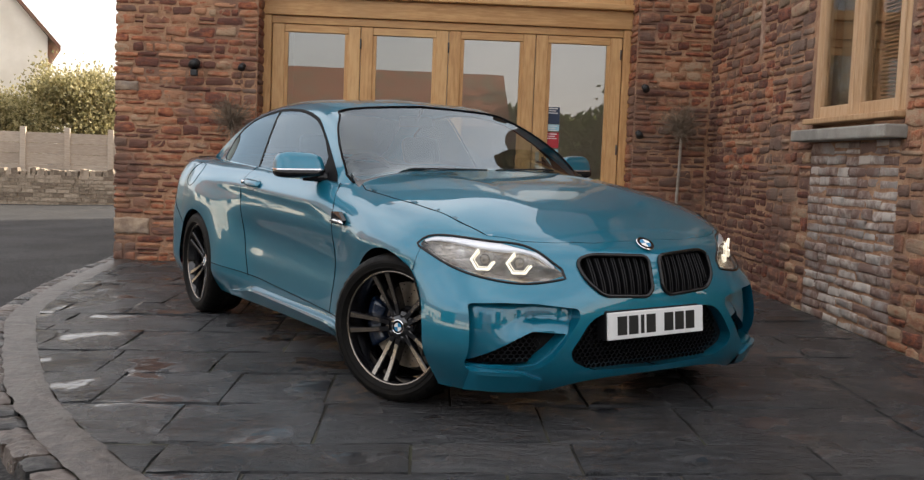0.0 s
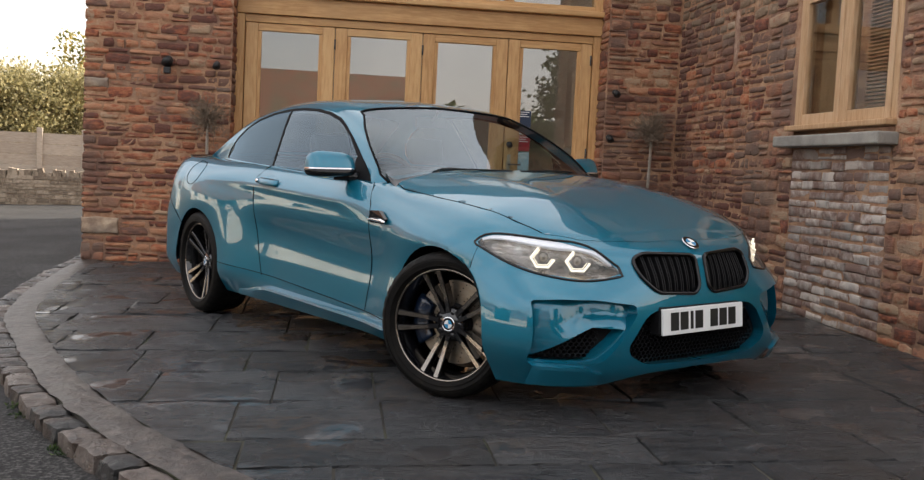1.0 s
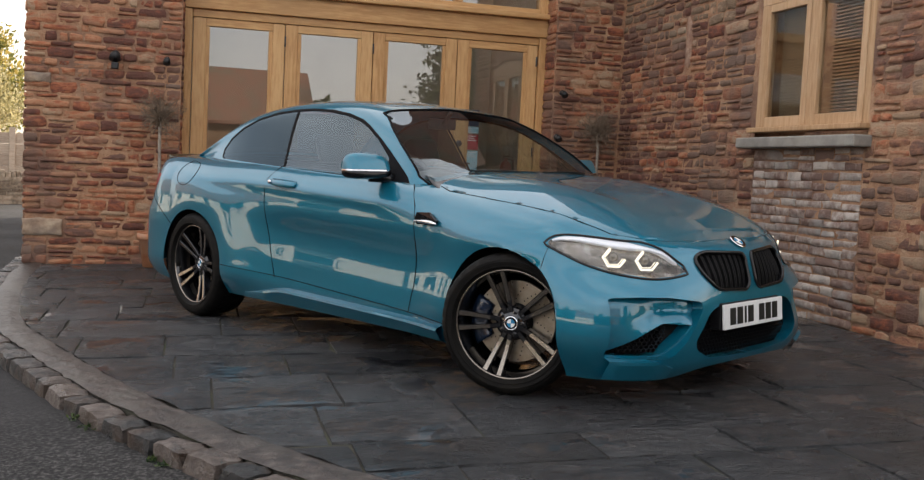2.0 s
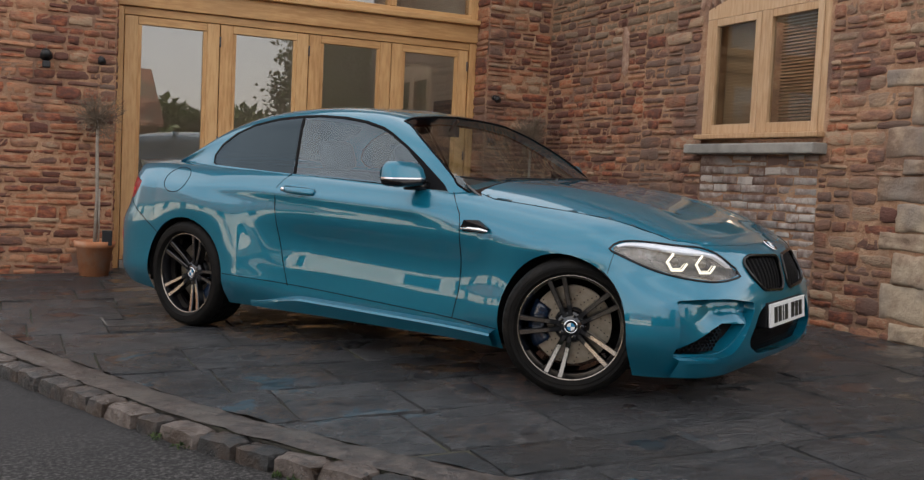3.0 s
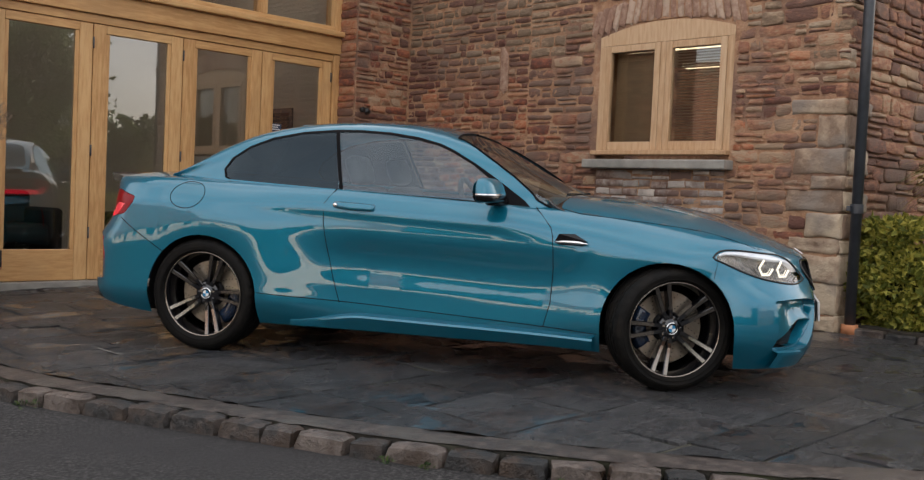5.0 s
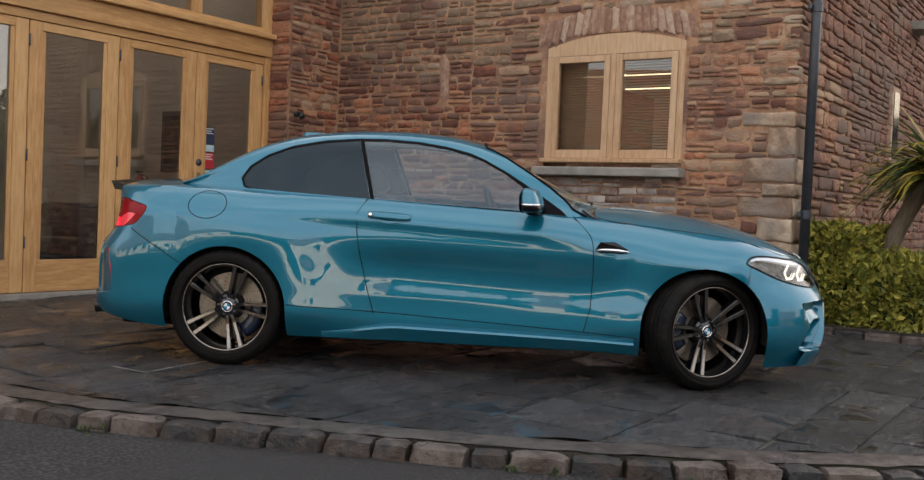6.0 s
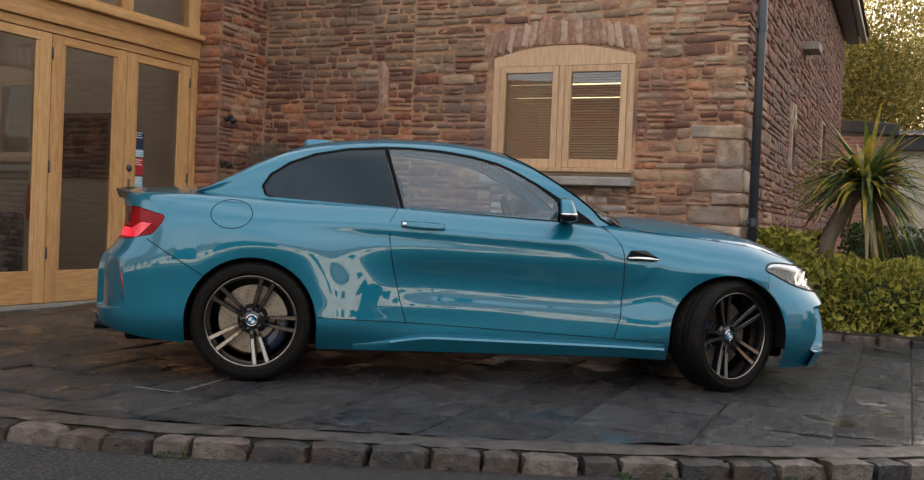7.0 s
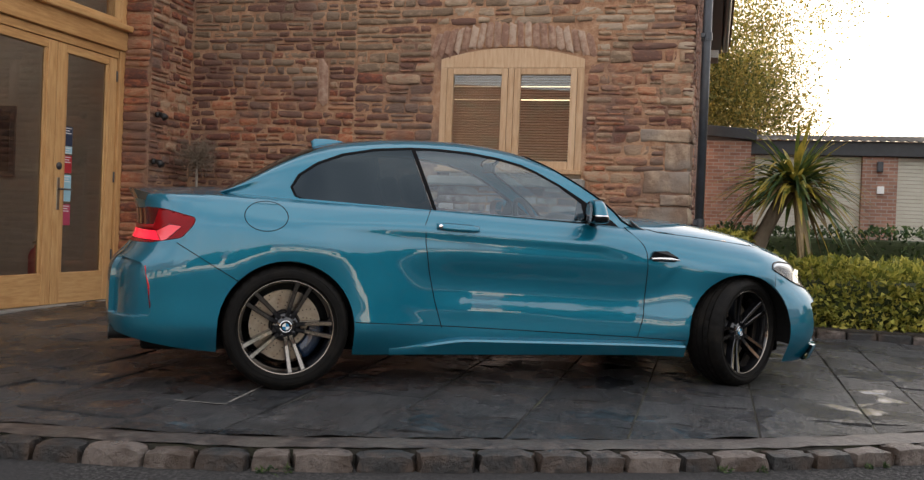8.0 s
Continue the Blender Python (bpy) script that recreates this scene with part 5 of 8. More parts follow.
    carve(bm, L, 20, kidney, (1, 2), lambda c: c.x > 3.2, (0, 7))
    mid = rounded([(-0.01, 0.215), (0.34, 0.228), (0.43, 0.270), (0.445, 0.31), (0.36, 0.425), (0.30, 0.455), (-0.01, 0.455)], 0.03, 3)
    carve(bm, L, 21, mid, (1, 2), lambda c: c.x > 3.2, (7,))
    hollow = rounded([(0.795, 0.500), (0.70, 0.507), (0.58, 0.505), (0.405, 0.480), (0.40, 0.445), (0.50, 0.310), (0.555, 0.252), (0.60, 0.240), (0.805, 0.250)], 0.018, 3)
    carve(bm, L, 22, hollow, (1, 2), lambda c: c.x > 2.95, (7,))
    recess(bm, L, 20, 0.045, 30, 32)
    recess(bm, L, 21, 0.06, 31, 33)
    recess(bm, L, 22, 0.075, 34, 35)
    # a sunken facet falls from the upper edge to a crest, and under the crest opens the black duct
    crest = lambda y: 0.392 - 0.02 * step(0.50, 0.40, y) - 0.58 * max(0.0, y - 0.565)
    deep = lambda y: 0.018 + 0.052 * step(0.42, 0.62, y)
    for v in {v for f in bm.faces if f[L] == 34 for v in f.verts}:
        y, z = v.co.y, v.co.z
        c = crest(y)
        u = min(1.0, max(0.0, (z - c) / max(0.01, 0.505 - c)))
        d = deep(y) + 0.036 * min(1.0, u / 0.42) * (1 - step(0.56, 0.74, y))
        v.co.x += 0.075 - d
    mouth = [(0.452, 0.380), (0.565, 0.388), (0.785, 0.262), (0.780, 0.254), (0.60, 0.246), (0.560, 0.256), (0.500, 0.322)]
    carve(bm, L, 36, mouth, (1, 2), lambda c: True, (34,))
    recess(bm, L, 36, 0.060, 36, 37)
    carve(bm, L, 40, [(0.778, 0.275), (0.812, 0.262), (0.812, 0.492), (0.783, 0.486)], (1, 2), lambda c: True, (34,))

    pair("door", cut_out(bm, L, 1), PAINT, car, "blue door", False)
    pair("sill_panel", cut_out(bm, L, 2), PAINT, car, "", False)
    panel("bonnet", both(cut_out(bm, L, 3)), PAINT, car, "blue bonnet with two faint power bulges")
    panel("boot_lid", both(cut_out(bm, L, 4)), PAINT, car)
    for o in pair("headlamp_lens", cut_out(bm, L, 5), LENS, car, "clear headlamp lens", False):
        o.visible_shadow = False
    pair("tail_lamp", cut_out(bm, L, 6), RED_LAMP, car, "red tail lamp, lit")
    pair("smoked_panel", cut_out(bm, L, 17), SMOKED_RED, car, "smoked dark red lamp panel", False)
    pair("lamp_facet", cut_out(bm, L, 18), RED_FACET, car, "bright red slanted facet", False)
    pair("lit_bar", cut_out(bm, L, 16), RED_LIT, car, "glowing red bar", False)
    bumper = cut_out(bm, L, 7)
    for k in (32, 33, 34, 35, 37):
        extra = cut_out(bm, L, k)
        me = bpy.data.meshes.new("tmp")
        extra.to_mesh(me)
        extra.free()
        if k in (34, 35, 37):
            bumper.from_mesh(me)
        else:
            b2 = bmesh.new()
            b2.from_mesh(me)
            part("grille_surround" if k == 32 else "intake_surround", both(b2), GLOSS_BLACK if k == 32 else PAINT, car, smooth=False)
        bpy.data.meshes.remove(me)
    bmesh.ops.remove_doubles(bumper, verts=bumper.verts[:], dist=0.0003)
    for e in bumper.edges:
        if len(e.link_faces) == 2 and e.calc_face_angle(0) > 0.45:
            e.smooth = False
    part("front_bumper", both(bumper), PAINT, car, "blue front bumper with deep air intakes", smooth=True)
    for f in bm.faces:
        if f[L] in (38, 39):
            f[L] = 8
    tail_skin = cut_out(bm, L, 8)
    for e in tail_skin.edges:
        if len(e.link_faces) == 2 and e.calc_face_angle(0) > 0.6:
            e.smooth = False
    part("rear_bumper", both(tail_skin), PAINT, car, "blue rear bumper with sunken corners", smooth=True)
    f1 = cut_out(bm, L, 9)
    f2 = mirrored(f1)
    panel("filler_flap", f2, PAINT, car, "", False)
    part("rear_quarter", f1, PAINT, car, smooth=True)
    part("grille_back", both(cut_out(bm, L, 30)), LINER, car, smooth=True)
    part("intake_back", both(cut_out(bm, L, 31)), MESH_BLACK, car, smooth=True)
    pair("brake_duct_mesh", cut_out(bm, L, 36), LINER, car, "black mesh duct", False)
    pair("air_slot", cut_out(bm, L, 40), LINER, car, "black upright air slot", False)
    rest = cut_out(bm, L, 0)
    body = part("body", both(rest), PAINT, car, "blue metallic wings and rear quarters", smooth=True)
    bm.free()


build_body()

# floor pan, inner arches and underside
bm = box((-0.75, -0.60, 0.17), (3.15, 0.50, 0.28), 0.02)
add_box(bm, (0.42, -0.80, 0.17), (2.28, 0.80, 0.32), 0.02)
part("floor_pan", bm, LINER, car, "dark underside")


def arch_liner(c, R, w0, w1):
    bm = bmesh.new()
    rows = []
    n = 28
    for k in range(n + 1):
        a = radians(-12 + 204 * k / n)
        p = (c[0] + R * math.cos(a), c[1] + R * math.sin(a))
        rows.append([bm.verts.new((p[0], w, p[1])) for w in (w0, w1)])
    for a, b in zip(rows, rows[1:]):
        bm.faces.new((a[0], a[1], b[1], b[0]))
    bm.faces.new([r[0] for r in rows])
    return bm


for c, R, w1 in ((RW, 0.362, 0.905), (FW, 0.352, 0.885)):
    pair("arch_liner", arch_liner(c, R, 0.52, w1), LINER, car, "", False)

# ---- wheels
def revolve(bm, profile, steps, mat=0, radius_of=None):
    """Turns a profile of (radius, y) round the y axis."""
    rings = []
    for k in range(steps):
        a = 2 * math.pi * k / steps
        rings.append([bm.verts.new(((radius_of(r, y, k) if radius_of else r) * math.cos(a), y, (radius_of(r, y, k) if radius_of else r) * math.sin(a))) for r, y in profile])
    for k in range(steps):
        a, b = rings[k], rings[(k + 1) % steps]
        for j in range(len(profile) - 1):
            f = bm.faces.new((a[j], a[j + 1], b[j + 1], b[j]))
            f.material_index = mat
    return bm


def spoke(angle, side):
    """One bar of a double spoke: a machined face on a black web, from the hub out to the rim."""
    bm = bmesh.new()
    rows = []
    n = 8
    for k in range(n + 1):
        u = k / n
        r = 0.052 + (0.246 - 0.052) * u
        off = side * (0.0125 + 0.0235 * u ** 0.8)
        w = 0.0092 + 0.0048 * u + 0.004 * (1 - u) ** 4
        y = -0.048 + 0.040 * u ** 1.5
        rows.append([bm.verts.new((r, yy, off + ww)) for ww, yy in ((-w * 1.25, y - 0.045), (-w, y - 0.004), (-w * 0.72, y), (w * 0.72, y), (w, y - 0.004), (w * 1.25, y - 0.045))])
    for i, (a, b) in enumerate(zip(rows, rows[1:])):
        for j in range(5):
            f = bm.faces.new((a[j], b[j], b[j + 1], a[j + 1]))
            f.material_index = 1 if j == 2 and i >= 2 else 0
    bm.faces.new(rows[0])
    bm.faces.new(list(reversed(rows[-1])))
    bmesh.ops.recalc_face_normals(bm, faces=bm.faces[:])
    bmesh.ops.rotate(bm, verts=bm.verts[:], matrix=Matrix.Rotation(angle, 3, "Y"))
    return bm


def wheel(R, half, turn, caliper_at):
    """A wheel at the origin, its face towards +y."""
    w = empty("wheel")
    # tyre
    steps = 180
    prof = [(0.245, half - 0.030), (0.256, half - 0.014), (0.2655, half - 0.004), (0.2660, half - 0.0005), (0.2690, half - 0.0005), (0.2700, half - 0.004), (0.288, half - 0.001), (R - 0.034, half - 0.004), (R - 0.033, half - 0.0015), (R - 0.026, half - 0.004), (R - 0.010, half - 0.018), (R - 0.003, half - 0.034)]
    cuts = []
    for c in (0.058, 0.020, -0.020, -0.058):
        cuts += [(R, c + 0.006), (R - 0.007, c + 0.0045), (R - 0.007, c - 0.0045), (R, c - 0.006)]
    prof += cuts + [(R - 0.003, -half + 0.034), (R - 0.012, -half + 0.016), (R - 0.030, -half + 0.005), (0.285, -half), (0.236, -half + 0.03)]

    def tread(r, y, k):
        if r > R - 0.012 and abs(y) > 0.066 and k % 5 < 1:
            return r - 0.004
        if r > R - 0.004 and 0.026 < abs(y) < 0.053 and k % 5 == 2:
            return r - 0.004
        return r
    bm = revolve(bmesh.new(), prof, steps, 0, tread)
    bmesh.ops.recalc_face_normals(bm, faces=bm.faces[:])
    for e in bm.edges:
        if len(e.link_faces) == 2 and e.calc_face_angle(0) > 0.42:
            e.smooth = False
    t = part("tyre", bm, RUBBER, w, "black low-profile tyre", smooth=True)
    # rim
    lip = half - 0.020
    bm = revolve(bmesh.new(), [(0.2525, lip - 0.012), (0.2530, lip - 0.002), (0.2505, lip), (0.2440, lip - 0.001), (0.2425, lip - 0.006)], 96, 1)
    revolve(bm, [(0.2425, lip - 0.006), (0.2340, lip - 0.030), (0.2260, lip - 0.070), (0.2200, lip - 0.20), (0.2400, lip - 0.215)], 96, 0)
    bmesh.ops.recalc_face_normals(bm, faces=bm.faces[:])
    rim = part("rim", bm, [RIM_BLACK, RIM_CUT], w, "black rim with machined lip", smooth=True)
    bmh = revolve(bmesh.new(), [(0.0, lip - 0.049), (0.030, lip - 0.047), (0.038, lip - 0.050), (0.066, lip - 0.056), (0.078, lip - 0.068), (0.078, lip - 0.11)], 48)
    bmesh.ops.remove_doubles(bmh, verts=bmh.verts[:], dist=0.0002)
    bmesh.ops.recalc_face_normals(bmh, faces=bmh.faces[:])
    part("hub", bmh, RIM_BLACK, w, smooth=True)
    for k in range(5):
        for s in (-1, 1):
            b = spoke(turn + 2 * math.pi * k / 5, s)
            bmesh.ops.translate(b, verts=b.verts[:], vec=(0, lip, 0))
            part("spoke", b, [RIM_BLACK, RIM_CUT], rim)
        a = turn + 2 * math.pi * (k + 0.5) / 5
        b = bmesh.new()
        p = Vector((0.052 * math.cos(a), lip - 0.066, -0.052 * math.sin(a)))
        tube(b, [p, p + Vector((0, 0.014, 0)), p + Vector((0, 0.016, 0))], [0.011, 0.011, 0.006], 6)
        part("wheel_bolt", b, RIM_BLACK, rim)
    # centre cap, quartered
    b = bmesh.new()
    revolve(b, [(0.0325, lip - 0.052), (0.0325, lip - 0.044), (0.0295, lip - 0.0425), (0.0275, lip - 0.0435)], 40, 0)
    n = 40
    for ring, (r0, r1) in enumerate(((0.019, 0.0275), (0.0, 0.019))):
        for k in range(n):
            a0, a1 = 2 * math.pi * k / n, 2 * math.pi * (k + 1) / n
            pts = [(r0, a0), (r1, a0), (r1, a1), (r0, a1)] if r0 else [(0, a0), (r1, a0), (r1, a1)]
            f = b.faces.new([b.verts.new((r * math.cos(a), lip - 0.0435, r * math.sin(a))) for r, a in pts])
            f.material_index = 1 if ring == 0 else (2 if (k * 4 // n) % 2 else 3)
    bmesh.ops.remove_doubles(b, verts=b.verts[:], dist=0.0001)
    bmesh.ops.recalc_face_normals(b, faces=b.faces[:])
    part("centre_cap", b, [CHROME, GLOSS_BLACK, BADGE_BLUE, WHITE], w, "quartered blue and white centre cap")
    # brake
    b = revolve(bmesh.new(), [(0.085, lip - 0.118), (0.19, lip - 0.118), (0.19, lip - 0.142), (0.085, lip - 0.142)], 64, 0)
    bmesh.ops.recalc_face_normals(b, faces=b.faces[:])
    for ring in range(5):
        for k in range(16):
            a = 2 * math.pi * (k + 0.18 * ring) / 16
            r = 0.105 + ring * 0.0185
            f = b.faces.new([b.verts.new((r * math.cos(a) + 0.0034 * math.cos(q), lip - 0.1165, r * math.sin(a) + 0.0034 * math.sin(q))) for q in (math.pi * j / 3 for j in range(6))])
            f.material_index = 1
    part("brake_disc", b, [DISC, LINER], w, "drilled steel brake disc")
    b = revolve(bmesh.new(), [(0.0, lip - 0.09), (0.084, lip - 0.092), (0.088, lip - 0.135)], 40)
    bmesh.ops.recalc_face_normals(b, faces=b.faces[:])
    part("disc_bell", b, MESH_BLACK, w, smooth=True)
    b = bmesh.new()
    rows = []
    for k in range(13):
        a = caliper_at + radians(-34 + 68 * k / 12)
        e = 1 - 0.25 * abs(k / 6 - 1) ** 3
        rows.append([b.verts.new((r * math.cos(a), y, r * math.sin(a))) for r, y in ((0.118, lip - 0.112), (0.130, lip - 0.080 - 0.012 * (1 - e)), (0.185, lip - 0.074 - 0.016 * (1 - e)), (0.208, lip - 0.092), (0.208, lip - 0.165), (0.12, lip - 0.165))])
    for a, c in zip(rows, rows[1:]):
        for j in range(6):
            b.faces.new((a[j], a[(j + 1) % 6], c[(j + 1) % 6], c[j]))
    b.faces.new(rows[0])
    b.faces.new(list(reversed(rows[-1])))
    bmesh.ops.recalc_face_normals(b, faces=b.faces[:])
    part("brake_caliper", b, CALIPER, w, "blue brake caliper", smooth=True)
    w.parent = car
    return w


STEER = 26.0
rear_wheel = wheel(0.334, 0.1325, radians(33), radians(205))
front_wheel = wheel(0.327, 0.1225, radians(0), radians(0))
rear_wheel.matrix_basis = Matrix.Translation((0.0, -0.795, 0.334)) @ Matrix.Rotation(math.pi, 4, "Z")
front_wheel.matrix_basis = Matrix.Translation((2.702, -0.782, 0.325)) @ Matrix.Rotation(math.pi + radians(STEER), 4, "Z")
copy_thing(rear_wheel, Matrix.Translation((0.0, 0.795, 0.334)))
copy_thing(front_wheel, Matrix.Translation((2.702, 0.782, 0.325)) @ Matrix.Rotation(radians(STEER), 4, "Z"))


def skin_x(y, z):
    """How far forward the nose reaches at a width and a height."""
    n = corner(z)
    w = body_width(XA_F, z + top_edge(XA_F) - top_edge(3.2))
    return XA_F + (nose(z) - XA_F) * max(0.0, 1 - (abs(y) / w) ** n) ** (1 / n)


# ---- headlamps
SKIN_NAMES = ("body", "door", "sill_panel", "rear_quarter", "filler_flap", "bonnet", "front_bumper", "rear_bumper", "headlamp_lens")
sv, sp = [], []
for ob in car.children:
    if ob.type == "MESH" and ob.name.split(".")[0] in SKIN_NAMES:
        base = len(sv)
        sv += [v.co.copy() for v in ob.data.vertices]
        sp += [[base + i for i in p.vertices] for p in ob.data.polygons]
SKIN_TREE = BVHTree.FromPolygons(sv, sp)


def front_x(y, z):
    """Where the finished nose stands at a width and a height."""
    hit = SKIN_TREE.ray_cast(Vector((5, -abs(y), z)), Vector((-1, 0, 0)))[0]
    return hit.x if hit and hit.x > 2.6 else skin_x(y, z)


def side_y(x, z, dx, dz):
    """Half width of the finished flank beside a shut line that runs along dx, dz."""
    n = math.hypot(dx, dz)
    ys = []
    for s in (-0.011, 0.011):
        hit = SKIN_TREE.ray_cast(Vector((x - dz / n * s, -1.6, z + dx / n * s)), Vector((0, 1, 0)))[0]
        if hit and hit.y < -0.4:
            ys.append(-hit.y)
    if not ys:
        return skin_y(x, z)
    return sum(ys) / len(ys) if max(ys) - min(ys) < 0.03 else max(ys)


def headlamp(sg):
    lamp = empty("headlamp")
    lamp.parent = car
    tagged(lamp, "lit headlamp with two glowing angular rings")
    # the housing's floor, a bowl behind the lens
    bm = bmesh.new()
    rows = []
    nu, nv = 22, 8
    low = spline([(0.42, 0.596), (0.50, 0.584), (0.60, 0.577), (0.72, 0.597), (0.79, 0.632), (0.826, 0.670), (0.849, 0.704)])
    high = spline([(0.42, 0.622), (0.47, 0.668), (0.50, 0.697), (0.62, 0.732), (0.74, 0.748), (0.795, 0.748), (0.828, 0.732), (0.849, 0.709)])
    for i in range(nu + 1):
        y = 0.424 + (0.846 - 0.424) * i / nu
        row = []
        for j in range(nv + 1):
            v = j / nv
            z = low(y) + (high(y) - low(y)) * v
            sink = 0.020 + 0.066 * (math.sin(math.pi * v) * math.sin(math.pi * (0.06 + 0.9 * i / nu))) ** 0.6
            row.append(bm.verts.new((front_x(y, z) - sink * 0.86, sg * (y - sink * 0.42), z)))
        rows.append(row)
    for a, b in zip(rows, rows[1:]):
        for j in range(nv):
            bm.faces.new((a[j], b[j], b[j + 1], a[j + 1]))
    bmesh.ops.recalc_face_normals(bm, faces=bm.faces[:])
    part("housing", bm, REFLECTOR, lamp, "bright lamp housing", smooth=True)
    # bright eyebrow along the top
    bm = bmesh.new()
    rows = []
    for i in range(21):
        y = 0.455 + (0.826 - 0.455) * i / 20
        h = high(y) - 0.004
        d = 0.036 * math.sin(math.pi * (0.16 + 0.74 * i / 20))
        rows.append([bm.verts.new((front_x(y, z) - s, sg * (y - s * 0.3), z)) for z, s in ((h, 0.003), (h - d * 0.5, 0.003), (h - d, 0.003), (h - d - 0.003, 0.030))])
    for a, b in zip(rows, rows[1:]):
        for j in range(3):
            bm.faces.new((a[j], b[j], b[j + 1], a[j + 1]))
    part("brow", bm, LAMP_SILVER, lamp, "silver-white brow strip", smooth=True)
    # rim round the lens
    bm = bmesh.new()
    line = [(y, high(y)) for y in np.linspace(0.43, 0.847, 24)] + [(y, low(y)) for y in np.linspace(0.847, 0.43, 24)]
    pts = [(front_x(y, z) + 0.0005, sg * y, z) for y, z in line]
    tube(bm, pts + pts[:1], 0.0058, 6, False)
    part("lamp_seal", bm, GLOSS_BLACK, lamp, smooth=True)
    for yc, zc, r in ((0.585, 0.650, 0.047), (0.700, 0.662, 0.046)):
        x0 = front_x(yc, zc) - (0.010 if yc < 0.65 else 0.004)
        nrm = Vector((0.80, sg * 0.60, 0)).normalized() if yc < 0.65 else Vector((0.70, sg * 0.72, 0)).normalized()
        tang = Vector((-nrm.y, nrm.x, 0))
        if tang.y * sg < 0:
            tang = -tang
        c = Vector((x0, sg * (yc - 0.015), zc))
        ring = []
        for a in (112, 180, 240, 300, 352):
            ring.append(c + nrm * 0.012 + r * 0.95 * (1.12 * math.cos(radians(a)) * -tang + math.sin(radians(a)) * Vector((0, 0, 1))))
        ring2 = [c + nrm * 0.016 + (p - c - nrm * 0.012) * 0.78 for p in ring]
        b = bmesh.new()
        tube(b, ring, 0.0056, 8)
        part("light_ring", b, LAMP_RING, lamp, "glowing white ring")
        b = bmesh.new()
        tube(b, [p - nrm * 0.012 for p in ring2], 0.0020, 6)
        part("inner_ring", b, LAMP_RING, lamp, "thin glowing inner ring")
        b = bmesh.new()
        bmesh.ops.create_uvsphere(b, u_segments=20, v_segments=12, radius=r * 0.46, matrix=Matrix.Translation(c - nrm * 0.022))
        part("projector", b, PROJECTOR, lamp, smooth=True)
    return lamp


headlamp(1)
headlamp(-1)

# ---- grilles, plate, badge
def slats(sg):
    g = empty("kidney_grille")
    g.parent = car
    tagged(g, "gloss black kidney grille with twin slats")
    k = [(0.028, 0.674), (0.30, 0.686), (0.364, 0.664), (0.350, 0.588), (0.285, 0.526), (0.06, 0.512), (0.028, 0.540)]
    pts = [(skin_x(y, z) + 0.003, sg * y, z) for y, z in rounded(k, 0.035, 5)]
    b = bmesh.new()
    tube(b, pts + pts[:1], 0.0085, 8, False)
    part("grille_frame", b, GLOSS_BLACK, g, smooth=True)
    for i in range(8):
        y = 0.052 + i * 0.036
        top = 0.674
        low = 0.518 if y < 0.27 else 0.518 + (y - 0.27) * 1.0
        for d in (-0.006, 0.006):
            b = bmesh.new()
            x1 = skin_x(y, top)
            path = [(skin_x(y, z) - 0.012 + 0.006 * math.sin(math.pi * (z - low) / (top - low)), sg * (y + d), z) for z in np.linspace(low, top - 0.004, 7)]
            rows = []
            for p in path:
                rows.append([b.verts.new((p[0] + dx, p[1] + dy, p[2])) for dx, dy in ((0, -0.0028), (0, 0.0028), (-0.028, 0.0028), (-0.028, -0.0028))])
            for a, c in zip(rows, rows[1:]):
                for j in range(4):
                    b.faces.new((a[j], a[(j + 1) % 4], c[(j + 1) % 4], c[j]))
            b.faces.new(rows[0])
            b.faces.new(list(reversed(rows[-1])))
            bmesh.ops.recalc_face_normals(b, faces=b.faces[:])
            part("slat", b, MESH_BLACK, g)
    return g


slats(1)
slats(-1)


def honeycomb(name, y0, y1, z0, z1, inside_of, depth, sg=1, r=0.014):
    """A lattice of hexagon cells as one mesh."""
    b = bmesh.new()
    w = r * 1.75
    j = 0
    z = z0
    while z < z1:
        y = y0 + (w / 2 if j % 2 else 0)
        while y < y1:
            if inside_of(y, z):
                ring = []
                for k in range(6):
                    a = math.pi / 6 + k * math.pi / 3
                    out = [(y + rr * 1.0 * math.cos(a), z + rr * 0.78 * math.sin(a)) for rr in (r * 0.98, r * 0.80)]
                    ring.append([b.verts.new((skin_x(p[0], p[1]) - depth, sg * p[0], p[1])) for p in out] + [b.verts.new((skin_x(out[1][0], out[1][1]) - depth - 0.015, sg * out[1][0], out[1][1]))])
                for k in range(6):
                    a, c = ring[k], ring[(k + 1) % 6]
                    b.faces.new((a[0], a[1], c[1], c[0]))
                    b.faces.new((a[1], a[2], c[2], c[1]))
            y += w
        z += r * 1.2
        j += 1
    return part(name, b, GLOSS_BLACK, car, "black honeycomb mesh")


honeycomb("intake_mesh", -0.42, 0.42, 0.235, 0.44, lambda y, z: abs(y) < 0.40 - max(0, z - 0.31) * 0.6 and abs(y) < 0.30 + (z - 0.22) * 1.6, 0.045)
for sg in (1, -1):
    honeycomb("duct_mesh", 0.50, 0.76, 0.266, 0.385, lambda y, z: z < 0.375 - max(0, y - 0.565) * 0.60 and y > 0.47 + (0.38 - z) * 0.75, 0.100, sg, 0.013)

